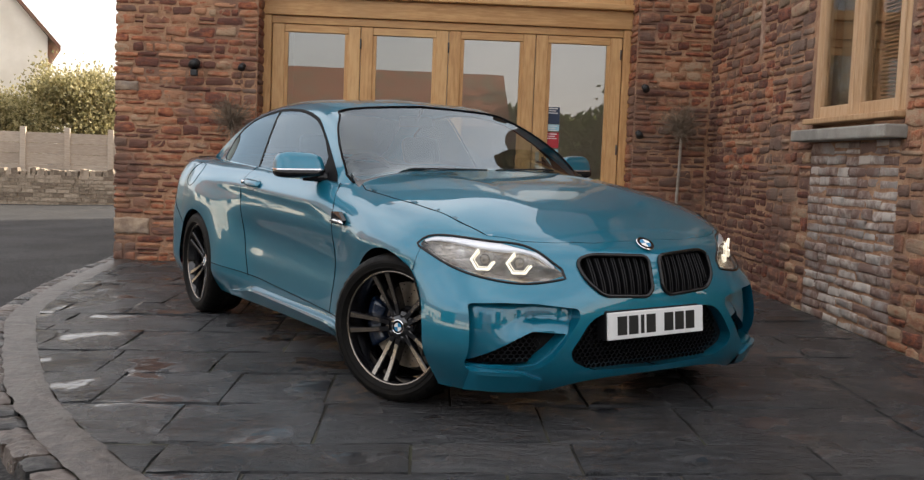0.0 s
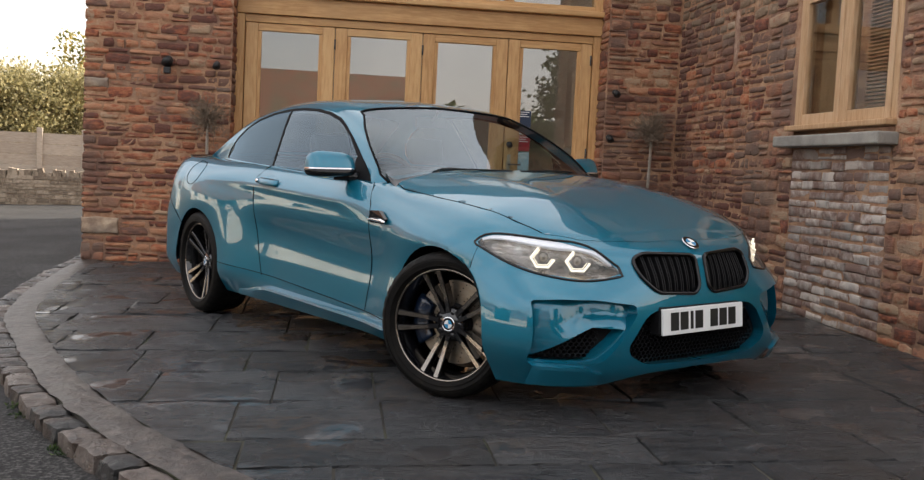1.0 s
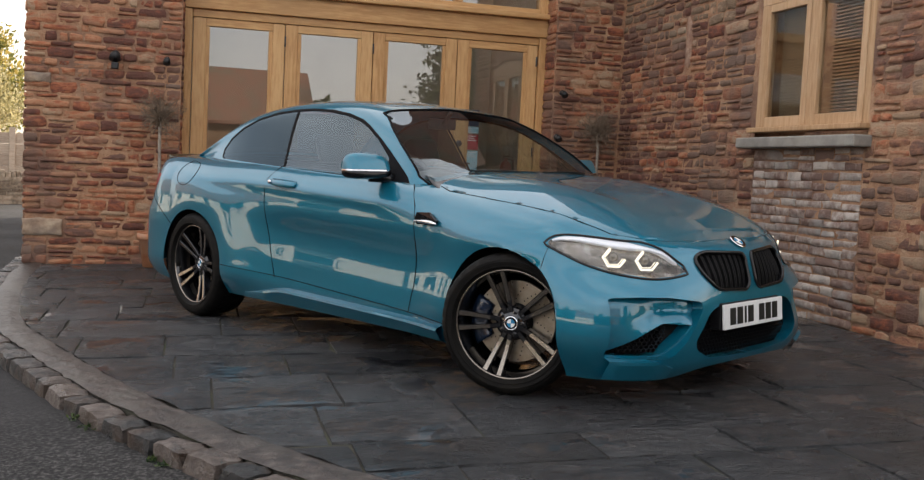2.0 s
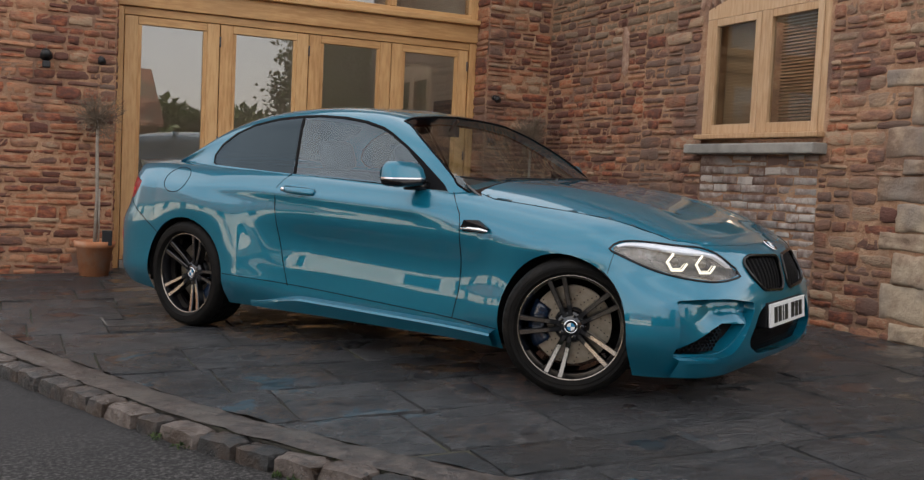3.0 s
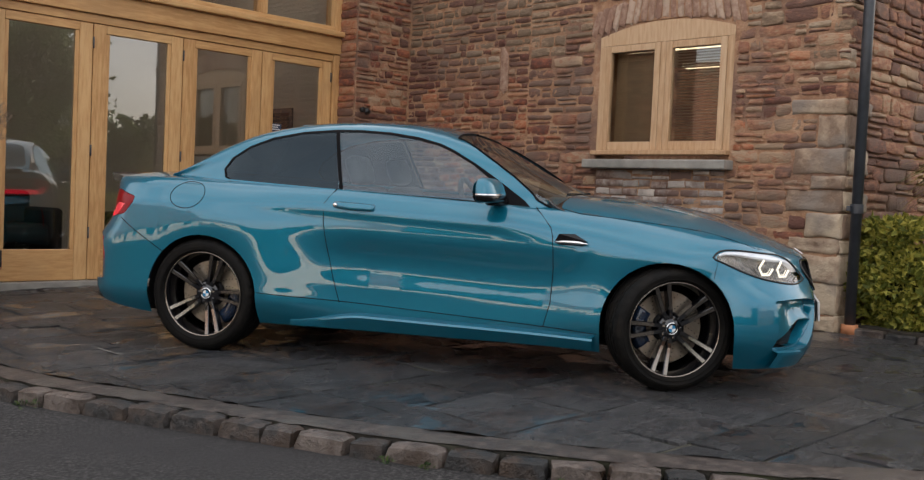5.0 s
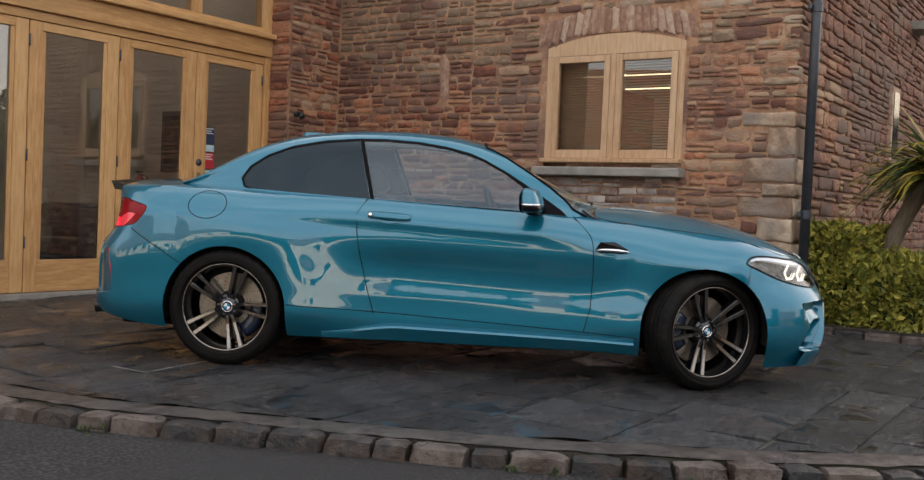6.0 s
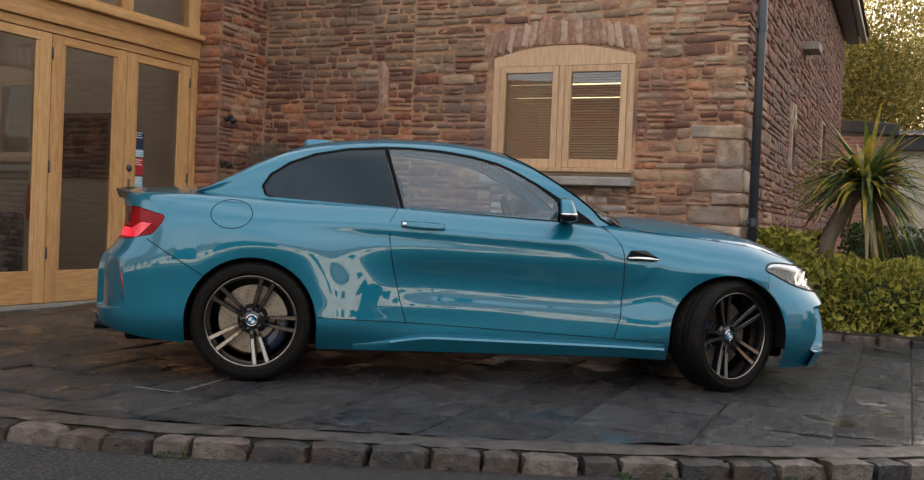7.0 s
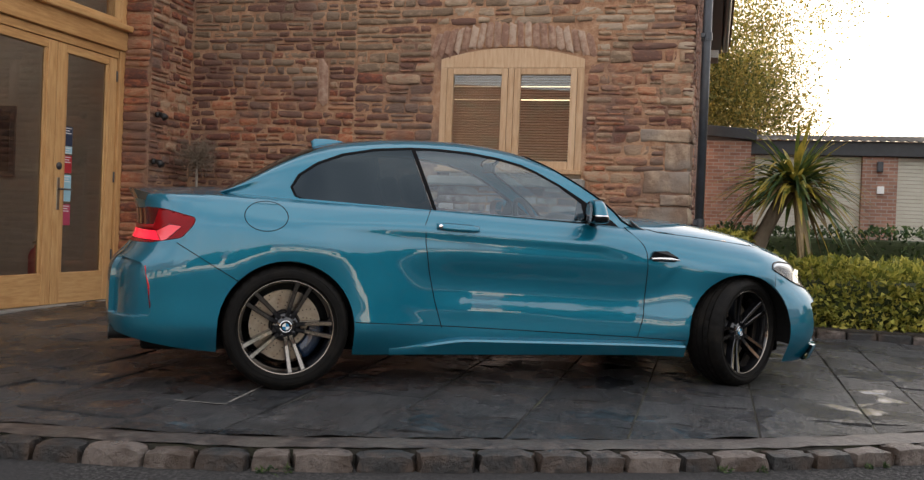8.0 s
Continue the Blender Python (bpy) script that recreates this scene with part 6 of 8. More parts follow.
plate = part("number_plate", box((-0.006, -0.26, -0.0555), (0.006, 0.26, 0.0555), 0.003), PLATE, car, "white number plate with dark bars")
plate.matrix_basis = Matrix.Translation((3.490, -0.030, 0.405)) @ Matrix.Rotation(radians(-4), 4, "Y")
for k, (y, w) in enumerate(((-0.20, 0.05), (-0.14, 0.05), (-0.092, 0.018), (-0.046, 0.05), (0.052, 0.05), (0.112, 0.05), (0.172, 0.05))):
    part("plate_bar", box((0.0062, y - w / 2 + 0.012, -0.038), (0.0072, y + w / 2 + 0.012, 0.038)), DARK_INK, plate)
bm = box((3.40, -0.29, 0.345), (3.480, 0.22, 0.465), 0.008)
part("plate_holder", bm, MESH_BLACK, car)


def roundel(r):
    b = bmesh.new()
    n = 40
    for r0, r1, z0, z1, mats in ((r * 0.94, r, 0.003, 0.0, (0,)), (r * 0.62, r * 0.94, 0.003, 0.003, (1,)), (0.0, r * 0.62, 0.0035, 0.0032, (2, 3))):
        for k in range(n):
            a0, a1 = 2 * math.pi * k / n, 2 * math.pi * (k + 1) / n
            pts = [(r0, a0, z0), (r1, a0, z1), (r1, a1, z1), (r0, a1, z0)] if r0 else [(0, a0, z0), (r1, a0, z1), (r1, a1, z1)]
            f = b.faces.new([b.verts.new((q * math.cos(a), q * math.sin(a), z)) for q, a, z in pts])
            f.material_index = mats[(k * 4 // n) % len(mats)]
    bmesh.ops.remove_doubles(b, verts=b.verts[:], dist=0.0001)
    return b


badge = part("bonnet_badge", roundel(0.041), [CHROME, GLOSS_BLACK, BADGE_BLUE, WHITE], car, "round chrome, black, blue and white badge")
badge.matrix_basis = Matrix.Translation((3.378, -0.004, 0.7215)) @ Matrix.Rotation(radians(34), 4, "Y")

# ---- mirrors
def door_mirror(sg):
    m = empty("door_mirror")
    m.parent = car
    m.matrix_basis = Matrix.Translation((1.716, sg * 0.890, 1.006))
    def shell(lo, hi):
        b = bmesh.new()
        bmesh.ops.create_uvsphere(b, u_segments=32, v_segments=24, radius=1)
        for v in b.verts:
            c = v.co
            p = [math.copysign(abs(q) ** 0.55, q) for q in c]
            back = 0.45 if p[0] < 0 else 1.0
            v.co = Vector((p[0] * 0.070 * back * (1 - (0.34 * p[2] if p[0] > 0 else 0)) - 0.020 * p[1] * sg, p[1] * (0.126 - 0.01 * p[2]), p[2] * (0.074 + 0.006 * p[1] * sg) * (0.8 if p[2] < 0 else 1)))
        bmesh.ops.bisect_plane(b, geom=b.verts[:] + b.edges[:] + b.faces[:], plane_co=(0, 0, lo), plane_no=(0, 0, 1), clear_inner=True)
        bmesh.ops.bisect_plane(b, geom=b.verts[:] + b.edges[:] + b.faces[:], plane_co=(0, 0, hi), plane_no=(0, 0, 1), clear_outer=True)
        bmesh.ops.bisect_plane(b, geom=b.verts[:] + b.edges[:] + b.faces[:], plane_co=(-0.036, 0, 0), plane_no=(1, 0.25 * sg, 0), clear_inner=True)
        return b
    part("mirror_cap", shell(-0.010, 0.2), PAINT, m, "blue mirror cap", smooth=True)
    part("trim_strip", shell(-0.0175, -0.0105), SATIN_CHROME, m, "bright trim strip", smooth=True)
    part("mirror_base", shell(-0.2, -0.018), GLOSS_BLACK, m, "black mirror underside", smooth=True)
    b = bmesh.new()
    bmesh.ops.create_circle(b, cap_ends=True, radius=1, segments=28)
    for v in b.verts:
        p = [math.copysign(abs(q) ** 0.75, q) for q in (v.co.x, v.co.y)]
        v.co = Vector((-0.030 - 0.25 * sg * p[0] * 0.1, p[0] * 0.112, p[1] * 0.064))
    part("mirror_glass", b, CHROME, m, "mirror glass")
    b = bmesh.new()
    tube(b, [(0.0, -sg * 0.03, -0.046), (0.03, -sg * 0.09, -0.054), (0.079, -sg * 0.162, -0.063)], [0.030, 0.026, 0.034], 10)
    part("mirror_arm", b, GLOSS_BLACK, m, smooth=True)
    b = bmesh.new()
    vs = [b.verts.new(p) for p in ((-0.051, -sg * 0.157, -0.050), (0.169, -sg * 0.197, -0.064), (-0.016, -sg * 0.210, 0.067), (-0.051, -sg * 0.177, -0.050), (0.169, -sg * 0.217, -0.064), (-0.016, -sg * 0.227, 0.067))]
    for f in ((0, 1, 2), (5, 4, 3), (0, 3, 4, 1), (1, 4, 5, 2), (2, 5, 3, 0)):
        b.faces.new([vs[k] for k in f])
    bmesh.ops.recalc_face_normals(b, faces=b.faces[:])
    part("mirror_triangle", b, GLOSS_BLACK, m)
    return m


door_mirror(1)
door_mirror(-1)

# ---- door handles, side vents, skirts
def on_side_skin(x, z, out=0.0):
    return body_width(x, z) + out


for sg in (1, -1):
    h = empty("door_handle")
    h.parent = car
    b = bmesh.new()
    rows = []
    for k in range(15):
        u = k / 14
        x = 0.805 + 0.245 * u
        z = 0.897 - 0.011 * u
        o = 0.010 + 0.020 * math.sin(math.pi * min(1, max(0, u * 1.0))) ** 0.5
        hh = 0.0205 - 0.004 * abs(2 * u - 1) ** 3
        w = on_side_skin(x, z)
        rows.append([b.verts.new((x, sg * (w + oo), z + zz)) for oo, zz in ((o - 0.014, -hh * 1.15), (o + 0.004, -hh * 0.8), (o + 0.003, -hh * 0.2), (o - 0.002, hh * 0.7), (o - 0.014, hh * 1.15))])
    for a, c in zip(rows, rows[1:]):
        for j in range(5):
            b.faces.new((a[j], a[(j + 1) % 5], c[(j + 1) % 5], c[j]))
    b.faces.new(rows[0])
    b.faces.new(list(reversed(rows[-1])))
    bmesh.ops.recalc_face_normals(b, faces=b.faces[:])
    part("grip", b, PAINT, h, "blue pull handle", smooth=True)
    b = bmesh.new()
    n = 28
    rim = []
    for k in range(n):
        a = 2 * math.pi * k / n
        x, z = 0.925 + 0.082 * math.cos(a), 0.889 + 0.041 * math.sin(a)
        rim.append((x, z))
    c0 = b.verts.new((0.925, sg * (on_side_skin(0.925, 0.891) - 0.012), 0.889))
    r1 = [b.verts.new((x, sg * (on_side_skin(x, z) + 0.0015), z)) for x, z in rim]
    r2 = [b.verts.new((0.925 + (x - 0.925) * 0.93, sg * (on_side_skin(x, z) + 0.0028), 0.891 + (z - 0.891) * 0.9)) for x, z in rim]
    for k in range(n):
        k2 = (k + 1) % n
        b.faces.new((r1[k], r1[k2], r2[k2], r2[k]))
        b.faces.new((r2[k], r2[k2], c0))
    bmesh.ops.recalc_face_normals(b, faces=b.faces[:])
    part("cup", b, PAINT, h, smooth=True)
    b = bmesh.new()
    w = on_side_skin(0.822, 0.896)
    tube(b, [(0.822, sg * (w + 0.018), 0.8965), (0.822, sg * (w + 0.034), 0.8965), (0.822, sg * (w + 0.036), 0.8965)], [0.0125, 0.0125, 0.009], 16)
    part("key_lock", b, CHROME, h, "round chrome lock", smooth=True)
    # vent behind the front wheel
    v = empty("side_vent")
    v.parent = car
    tagged(v, "black side vent with chrome blade")
    b = bmesh.new()
    pts = [(2.090, 0.752), (2.116, 0.797), (2.198, 0.800), (2.268, 0.762), (2.245, 0.739), (2.115, 0.738)]
    f1 = [b.verts.new((x, sg * (on_side_skin(x, z) + 0.009), z)) for x, z in pts]
    f0 = [b.verts.new((x, sg * (on_side_skin(x, z) - 0.01), z)) for x, z in pts]
    b.faces.new(f1)
    for k in range(6):
        b.faces.new((f1[k], f1[(k + 1) % 6], f0[(k + 1) % 6], f0[k]))
    bmesh.ops.recalc_face_normals(b, faces=b.faces[:])
    part("vent_mouth", b, GLOSS_BLACK, v)
    b = bmesh.new()
    tube(b, [(x, sg * (on_side_skin(x, z) + 0.013), z) for x, z in ((2.098, 0.752), (2.15, 0.755), (2.22, 0.753), (2.272, 0.748))], [0.007, 0.0095, 0.0115, 0.005], 8)
    part("vent_blade", b, CHROME, v, "chrome blade", smooth=True)
    # skirt blade along the sill
    b = bmesh.new()
    rows = []
    for k in range(41):
        u = k / 40
        x = 0.56 + 1.76 * u
        g = step(0.0, 0.26, u)
        zt = 0.226 + 0.060 * g - 0.032 * u
        w = on_side_skin(x, zt)
        rows.append([b.verts.new((x, sg * yy, zz)) for yy, zz in ((w - 0.012, zt + 0.012), (w - 0.002 + 0.038 * g, zt - 0.004), (w - 0.002 + 0.042 * g, zt - 0.016), (w - 0.010 + 0.014 * g, 0.186), (w - 0.10, 0.172))])
    for a, c in zip(rows, rows[1:]):
        for j in range(4):
            b.faces.new((a[j], a[j + 1], c[j + 1], c[j]))
    bmesh.ops.recalc_face_normals(b, faces=b.faces[:])
    for e in b.edges:
        if len(e.link_faces) == 2 and e.calc_face_angle(0) > 0.5:
            e.smooth = False
    part("side_skirt", b, PAINT, car, "blue side skirt blade", smooth=True)
    # lit bar, reflector and exhaust tips at the tail
    b = bmesh.new()
    tube(b, [(-0.722, sg * 0.842, 0.640), (-0.700, sg * 0.862, 0.54), (-0.690, sg * 0.866, 0.425)], [0.006, 0.009, 0.005], 8)
    part("reflector_strip", b, DIM_RED, car, "slim red reflector", smooth=True)
    for yo in (0.47, 0.58):
        b = revolve(bmesh.new(), [(0.043, 0.0), (0.046, 0.004), (0.043, 0.008), (0.039, 0.004), (0.037, -0.16), (0.0, -0.16)], 28)
        bmesh.ops.transform(b, matrix=Matrix.Translation((-0.905, sg * yo, 0.266)) @ Matrix.Rotation(radians(90), 4, "Z"), verts=b.verts[:])
        bmesh.ops.recalc_face_normals(b, faces=b.faces[:])
        part("exhaust_tip", b, TIP, car, "dark round exhaust tip", smooth=True)

# spoiler lip
bm = bmesh.new()
rows = []
for k in range(31):
    y = -0.66 + 1.32 * k / 30
    q = abs(y) / 0.66
    x = -0.842 + 0.060 * q ** 2.2
    z = 1.022 - 0.010 * q ** 2
    rows.append([bm.verts.new(p) for p in ((x + 0.10, y, z - 0.004), (x + 0.03, y, z + 0.008), (x - 0.012, y, z + 0.020), (x - 0.016, y, z + 0.014), (x + 0.004, y, z - 0.030), (x + 0.09, y, z - 0.04))])
for a, b in zip(rows, rows[1:]):
    for j in range(6):
        bm.faces.new((a[j], a[(j + 1) % 6], b[(j + 1) % 6], b[j]))
bm.faces.new(rows[0])
bm.faces.new(list(reversed(rows[-1])))
bmesh.ops.recalc_face_normals(bm, faces=bm.faces[:])
part("boot_spoiler", bm, GLOSS_BLACK, car, "dark lip spoiler")

# roof aerial
bm = bmesh.new()
rows = []
for k in range(9):
    u = k / 8
    x = 0.20 + 0.20 * u
    h = 0.052 * (1 - u) ** 0.8 * (1 if u > 0.05 else 0.75)
    w = 0.022 * (1 - 0.6 * u)
    z = roof_line(x) - 0.004
    rows.append([bm.verts.new(p) for p in ((x, -w, z), (x - 0.01, -0.006, z + h), (x - 0.01, 0.006, z + h), (x, w, z))])
for a, b in zip(rows, rows[1:]):
    for j in range(3):
        bm.faces.new((a[j], a[j + 1], b[j + 1], b[j]))
bm.faces.new(rows[0])
bmesh.ops.recalc_face_normals(bm, faces=bm.faces[:])
part("roof_aerial", bm, PAINT, car, "blue shark fin aerial", smooth=True)

# dark lines laid on the skin in place of the shade in the shut gaps
def skin_y(x, z):
    """Half width of the body at a place along it and a height."""
    if XA_R <= x <= XA_F:
        return body_width(x, z)
    front = x > XA_F
    xa = XA_F if front else XA_R
    xe = nose(z) if front else tail(z)
    n = corner(z) if front else 3.3
    u = min(1.0, (x - xa) / (xe - xa))
    return body_width(xa, min(z, top_edge(xa) - (top_edge(x) - z))) * (1 - u ** n) ** (1 / n)


def seal(name, pts, r=0.0024, closed=False):
    """A dark line along points of the flank, standing in for a shaded shut gap."""
    fine = []
    for (x0, z0), (x1, z1) in zip(pts, pts[1:]):
        n = max(2, int(math.hypot(x1 - x0, z1 - z0) / 0.02))
        fine += [(x0 + (x1 - x0) * k / n, z0 + (z1 - z0) * k / n) for k in range(n)]
    fine.append(pts[-1])
    line = []
    for k, (x, z) in enumerate(fine):
        p, q = fine[max(0, k - 1)], fine[min(len(fine) - 1, k + 1)]
        line.append((x, side_y(x, z, q[0] - p[0], q[1] - p[1]) + 0.0006, z))
    for _ in range(2):
        line = [line[0]] + [(b[0], (a[1] + 2 * b[1] + c[1]) / 4, b[2]) for a, b, c in zip(line, line[1:], line[2:])] + [line[-1]]
    for sg in (1, -1):
        b = bmesh.new()
        tube(b, [(x, sg * y, z) for x, y, z in line], r, 6)
        part(name, b, LINER, car, smooth=True)


seal("door_seal", [(0.785, 0.985), (0.742, 0.905), (0.745, 0.80), (0.768, 0.66), (0.81, 0.48), (0.855, 0.336)])
seal("door_seal", [(2.043, 0.289), (2.076, 0.42), (2.085, 0.60), (2.083, 0.70), (2.077, 0.78), (2.063, 0.825), (2.035, 0.857), (2.0, 0.893), (1.965, 0.928)])
seal("sill_seal", [(0.362, 0.369), (2.34, 0.274)])
seal("bumper_seal", [(2.928, 0.60), (2.945, 0.70)], 0.0014)
seal("bumper_seal", [(-0.255, 0.575), (-0.57, 0.765)])
seal("flap_seal", [(-0.122 + 0.112 * math.cos(a), 0.918 + 0.078 * math.sin(a)) for a in (2 * math.pi * k / 36 for k in range(37))], 0.0022)
for sg in (1, -1):
    b = bmesh.new()
    pts = []
    path = [(2.06, 0.70), (2.20, 0.738), (2.5, 0.742), (2.8, 0.722), (3.00, 0.690), (3.14, 0.645)]
    for (x0, y0), (x1, y1) in zip(path, path[1:]):
        for k in range(10):
            x, y = x0 + (x1 - x0) * k / 10, y0 + (y1 - y0) * k / 10
            zs = [h.z for h in (SKIN_TREE.ray_cast(Vector((x, -y + o, 2)), Vector((0, 0, -1)))[0] for o in (-0.012, 0.012)) if h and h.z > 0.6]
            if zs:
                pts.append((x, sg * y, sum(zs) / len(zs) - 0.0006))
    for _ in range(12):
        pts = [pts[0]] + [(b1[0], b1[1], (a1[2] + 2 * b1[2] + c1[2]) / 4) for a1, b1, c1 in zip(pts, pts[1:], pts[2:])] + [pts[-1]]
    tube(b, pts, 0.0030, 6)
    part("bonnet_seal", b, LINER, car, smooth=True)
    # the blade under the duct
    b = bmesh.new()
    rows = []
    for k in range(17):
        u = k / 16
        y = 0.800 - 0.25 * u
        zt = 0.246 - 0.006 * u - 0.030 * step(0.6, 1.0, u)
        f = 0.001 + 0.006 * min(1.0, u / 0.12) * min(1.0, (1 - u) / 0.30)
        x = skin_x(y, zt)
        rows.append([b.verts.new(p) for p in ((x - 0.055, sg * y, zt + 0.010), (x + f * 0.6, sg * y, zt - 0.010), (skin_x(y, zt - 0.024) + f, sg * y, zt - 0.024), (skin_x(y, 0.16) + f * 0.6, sg * y, 0.152), (x - 0.10, sg * y, 0.140))])
    for a, c in zip(rows, rows[1:]):
        for j in range(4):
            b.faces.new((a[j], a[j + 1], c[j + 1], c[j]))
    bmesh.ops.recalc_face_normals(b, faces=b.faces[:])
    for e in b.edges:
        if len(e.link_faces) == 2 and e.calc_face_angle(0) > 0.25:
            e.smooth = False
    part("air_blade", b, PAINT, car, "blue lower air blade", smooth=True)

# ---- cabin
cabin = bmesh.new()
rows = []
for i in range(31):
    x = -0.30 + 2.36 * i / 30
    w = belt_width(x) - 0.035
    rows.append([cabin.verts.new(p) for p in ((x, w, belt_line(x) - 0.012), (x, w + 0.01, 0.62), (x, w - 0.05, 0.33), (x, -w + 0.05, 0.33), (x, -w - 0.01, 0.62), (x, -w, belt_line(x) - 0.012))])
for a, b in zip(rows, rows[1:]):
    for j in range(5):
        cabin.faces.new((a[j], a[j + 1], b[j + 1], b[j]))
cabin.faces.new(rows[0])
cabin.faces.new(list(reversed(rows[-1])))
part("cabin_tub", cabin, CABIN, car, "black cabin lining")


def dash():
    b = bmesh.new()
    rows = []
    for k in range(25):
        y = -0.70 + 1.40 * k / 24
        hump = 0.045 * math.exp(-((y + 0.37) / 0.16) ** 2)
        rows.append([b.verts.new(p) for p in ((2.06, y, 0.945), (1.85, y, 0.965 + hump * 0.4), (1.66, y, 0.955 + hump), (1.60, y, 0.90 + hump), (1.62, y, 0.72), (1.74, y, 0.50), (2.06, y, 0.5))])
    for a, c in zip(rows, rows[1:]):
        for j in range(6):
            b.faces.new((a[j], a[j + 1], c[j + 1], c[j]))
    return b


part("dashboard", dash(), CABIN, car, smooth=True)
bm = bmesh.new()
ringp = [Matrix.Translation((1.50, -0.37, 0.90)) @ Matrix.Rotation(radians(-22), 4, "Y") @ Vector((0, 0.18 * math.cos(a), 0.18 * math.sin(a))) for a in (2 * math.pi * k / 32 for k in range(33))]
tube(bm, ringp, 0.016, 10, False)
for a in (0.0, math.pi, -math.pi / 2):
    tube(bm, [Matrix.Translation((1.50, -0.37, 0.90)) @ Matrix.Rotation(radians(-22), 4, "Y") @ Vector((0.02 * (1 - q), 0.18 * q * math.cos(a), 0.18 * q * math.sin(a))) for q in (0.1, 0.98)], 0.014, 6)
tube(bm, [(1.50, -0.37, 0.90), (1.66, -0.37, 0.84)], 0.05, 12)
part("steering_wheel", bm, CABIN, car, smooth=True)


def seat(y, x):
    s = empty("seat")
    s.parent = car
    s.matrix_basis = Matrix.Translation((x, y, 0.33))
    def cushion(lo, hi, m=None, bev=0.045):
        return box(lo, hi, bev, m)
    part("seat_base", cushion((0.0, -0.25, 0.0), (0.50, 0.25, 0.20)), CABIN, s, smooth=True)
    lean = Matrix.Translation((0.05, 0, 0.12)) @ Matrix.Rotation(radians(-20), 4, "Y")
    part("seat_back", cushion((-0.08, -0.24, 0.0), (0.06, 0.24, 0.58), lean), CABIN, s, smooth=True)
    part("headrest", cushion((-0.05, -0.13, 0.60), (0.05, 0.13, 0.78), lean, 0.04), CABIN, s, smooth=True)
    return s


seat(-0.36, 0.95)
seat(0.36, 0.95)
bm = box((-0.20, -0.55, 0.40), (0.15, 0.55, 0.95), 0.06)
part("rear_bench", bm, CABIN, car, smooth=True)
bm = box((1.335, -0.11, 1.235), (1.355, 0.11, 1.30), 0.008)
tube(bm, [(1.36, 0, 1.27), (1.42, 0, 1.335)], 0.012, 8)
part("rear_view_mirror", bm, CABIN, car)
# sun visors, cowl and wipers
bm = bmesh.new()
rows = []
for k in range(21):
    y = -0.55 + 1.10 * k / 20
    x = 2.125 - 0.10 * (abs(y) / 0.66) ** 2.2
    rows.append([bm.verts.new(p) for p in ((x - 0.06, y, 0.985 - 0.035 * (abs(y) / 0.66) ** 2), (x + 0.03, y, 0.992 - 0.045 * (abs(y) / 0.66) ** 2), (x + 0.05, y, 0.965 - 0.045 * (abs(y) / 0.66) ** 2))])
for a, b in zip(rows, rows[1:]):
    for j in range(2):
        bm.faces.new((a[j], b[j], b[j + 1], a[j + 1]))
part("cowl", bm, MESH_BLACK, car, "black cowl panel")
for y0, y1, x0, x1 in ((-0.44, 0.02, 2.096, 2.118), (0.08, 0.48, 2.118, 2.094)):
    bm = bmesh.new()
    n = 8
    pts = []
    for k in range(n + 1):
        u = k / n
        y = y0 + (y1 - y0) * u
        x = x0 + (x1 - x0) * u - 0.02
        at = SCREEN_TREE.ray_cast(Vector((x, y, 2)), Vector((0, 0, -1)))[0]
        if at:
            pts.append((x, y, at.z + 0.006))
    tube(bm, pts, 0.0045, 6)
    part("wiper", bm, MESH_BLACK, car)
# ------------------------------------------------------------------ leaves
def leaf_mesh(name, places, mats, size, rng, long=1.7, bend=0.25):
    """Many small folded leaves as one mesh; places: (point, outward)."""
    P, U = np.array([p for p, _ in places]), np.array([o for _, o in places])
    n = len(P)
    r = np.random.RandomState(rng.randrange(10 ** 6))
    d = U + r.normal(0, 0.75, (n, 3))
    d /= np.linalg.norm(d, axis=1)[:, None]
    s = np.cross(d, r.normal(0, 1, (n, 3)))
    s /= np.linalg.norm(s, axis=1)[:, None]
    k = np.cross(s, d)
    L = (size * r.uniform(0.6, 1.3, n))[:, None]
    W = L / long / 2
    a = P
    tip = P + d * L - k * L * bend
    m = P + d * L * 0.5
    l, q = m + s * W + k * W * 0.35, m - s * W + k * W * 0.35
    verts = np.stack([a, l, tip, q], 1).reshape(-1, 3)
    base = np.arange(n) * 4
    faces = [(int(i), int(i) + 1, int(i) + 2, int(i) + 3) for i in base]
    me = bpy.data.meshes.new(name)
    me.from_pydata(verts.tolist(), [], faces)
    me.materials.append(mats)
    return me


def bush_places(rng, n, lo, hi, lumps=0.16, top_only=False):
    """Points near the surface of a lumpy clipped block."""
    out = []
    c = [(a + b) / 2 for a, b in zip(lo, hi)]
    h = [(b - a) / 2 for a, b in zip(lo, hi)]
    while len(out) < n:
        p = Vector([rng.uniform(-1, 1) for _ in range(3)])
        m = max(abs(p.x), abs(p.y), abs(p.z))
        if m < 0.5:
            continue
        f = rng.uniform(0.80, 1.0) / m
        q = p * f
        w = Vector((c[0] + q.x * h[0], c[1] + q.y * h[1], c[2] + q.z * h[2]))
        nn = noise.noise(w * 3.1) * lumps + noise.noise(w * 8) * lumps * 0.5
        o = Vector((q.x / h[0], q.y / h[1], max(-0.2, q.z) / h[2] + 0.3)).normalized()
        out.append((w + o * nn, o))
    return out


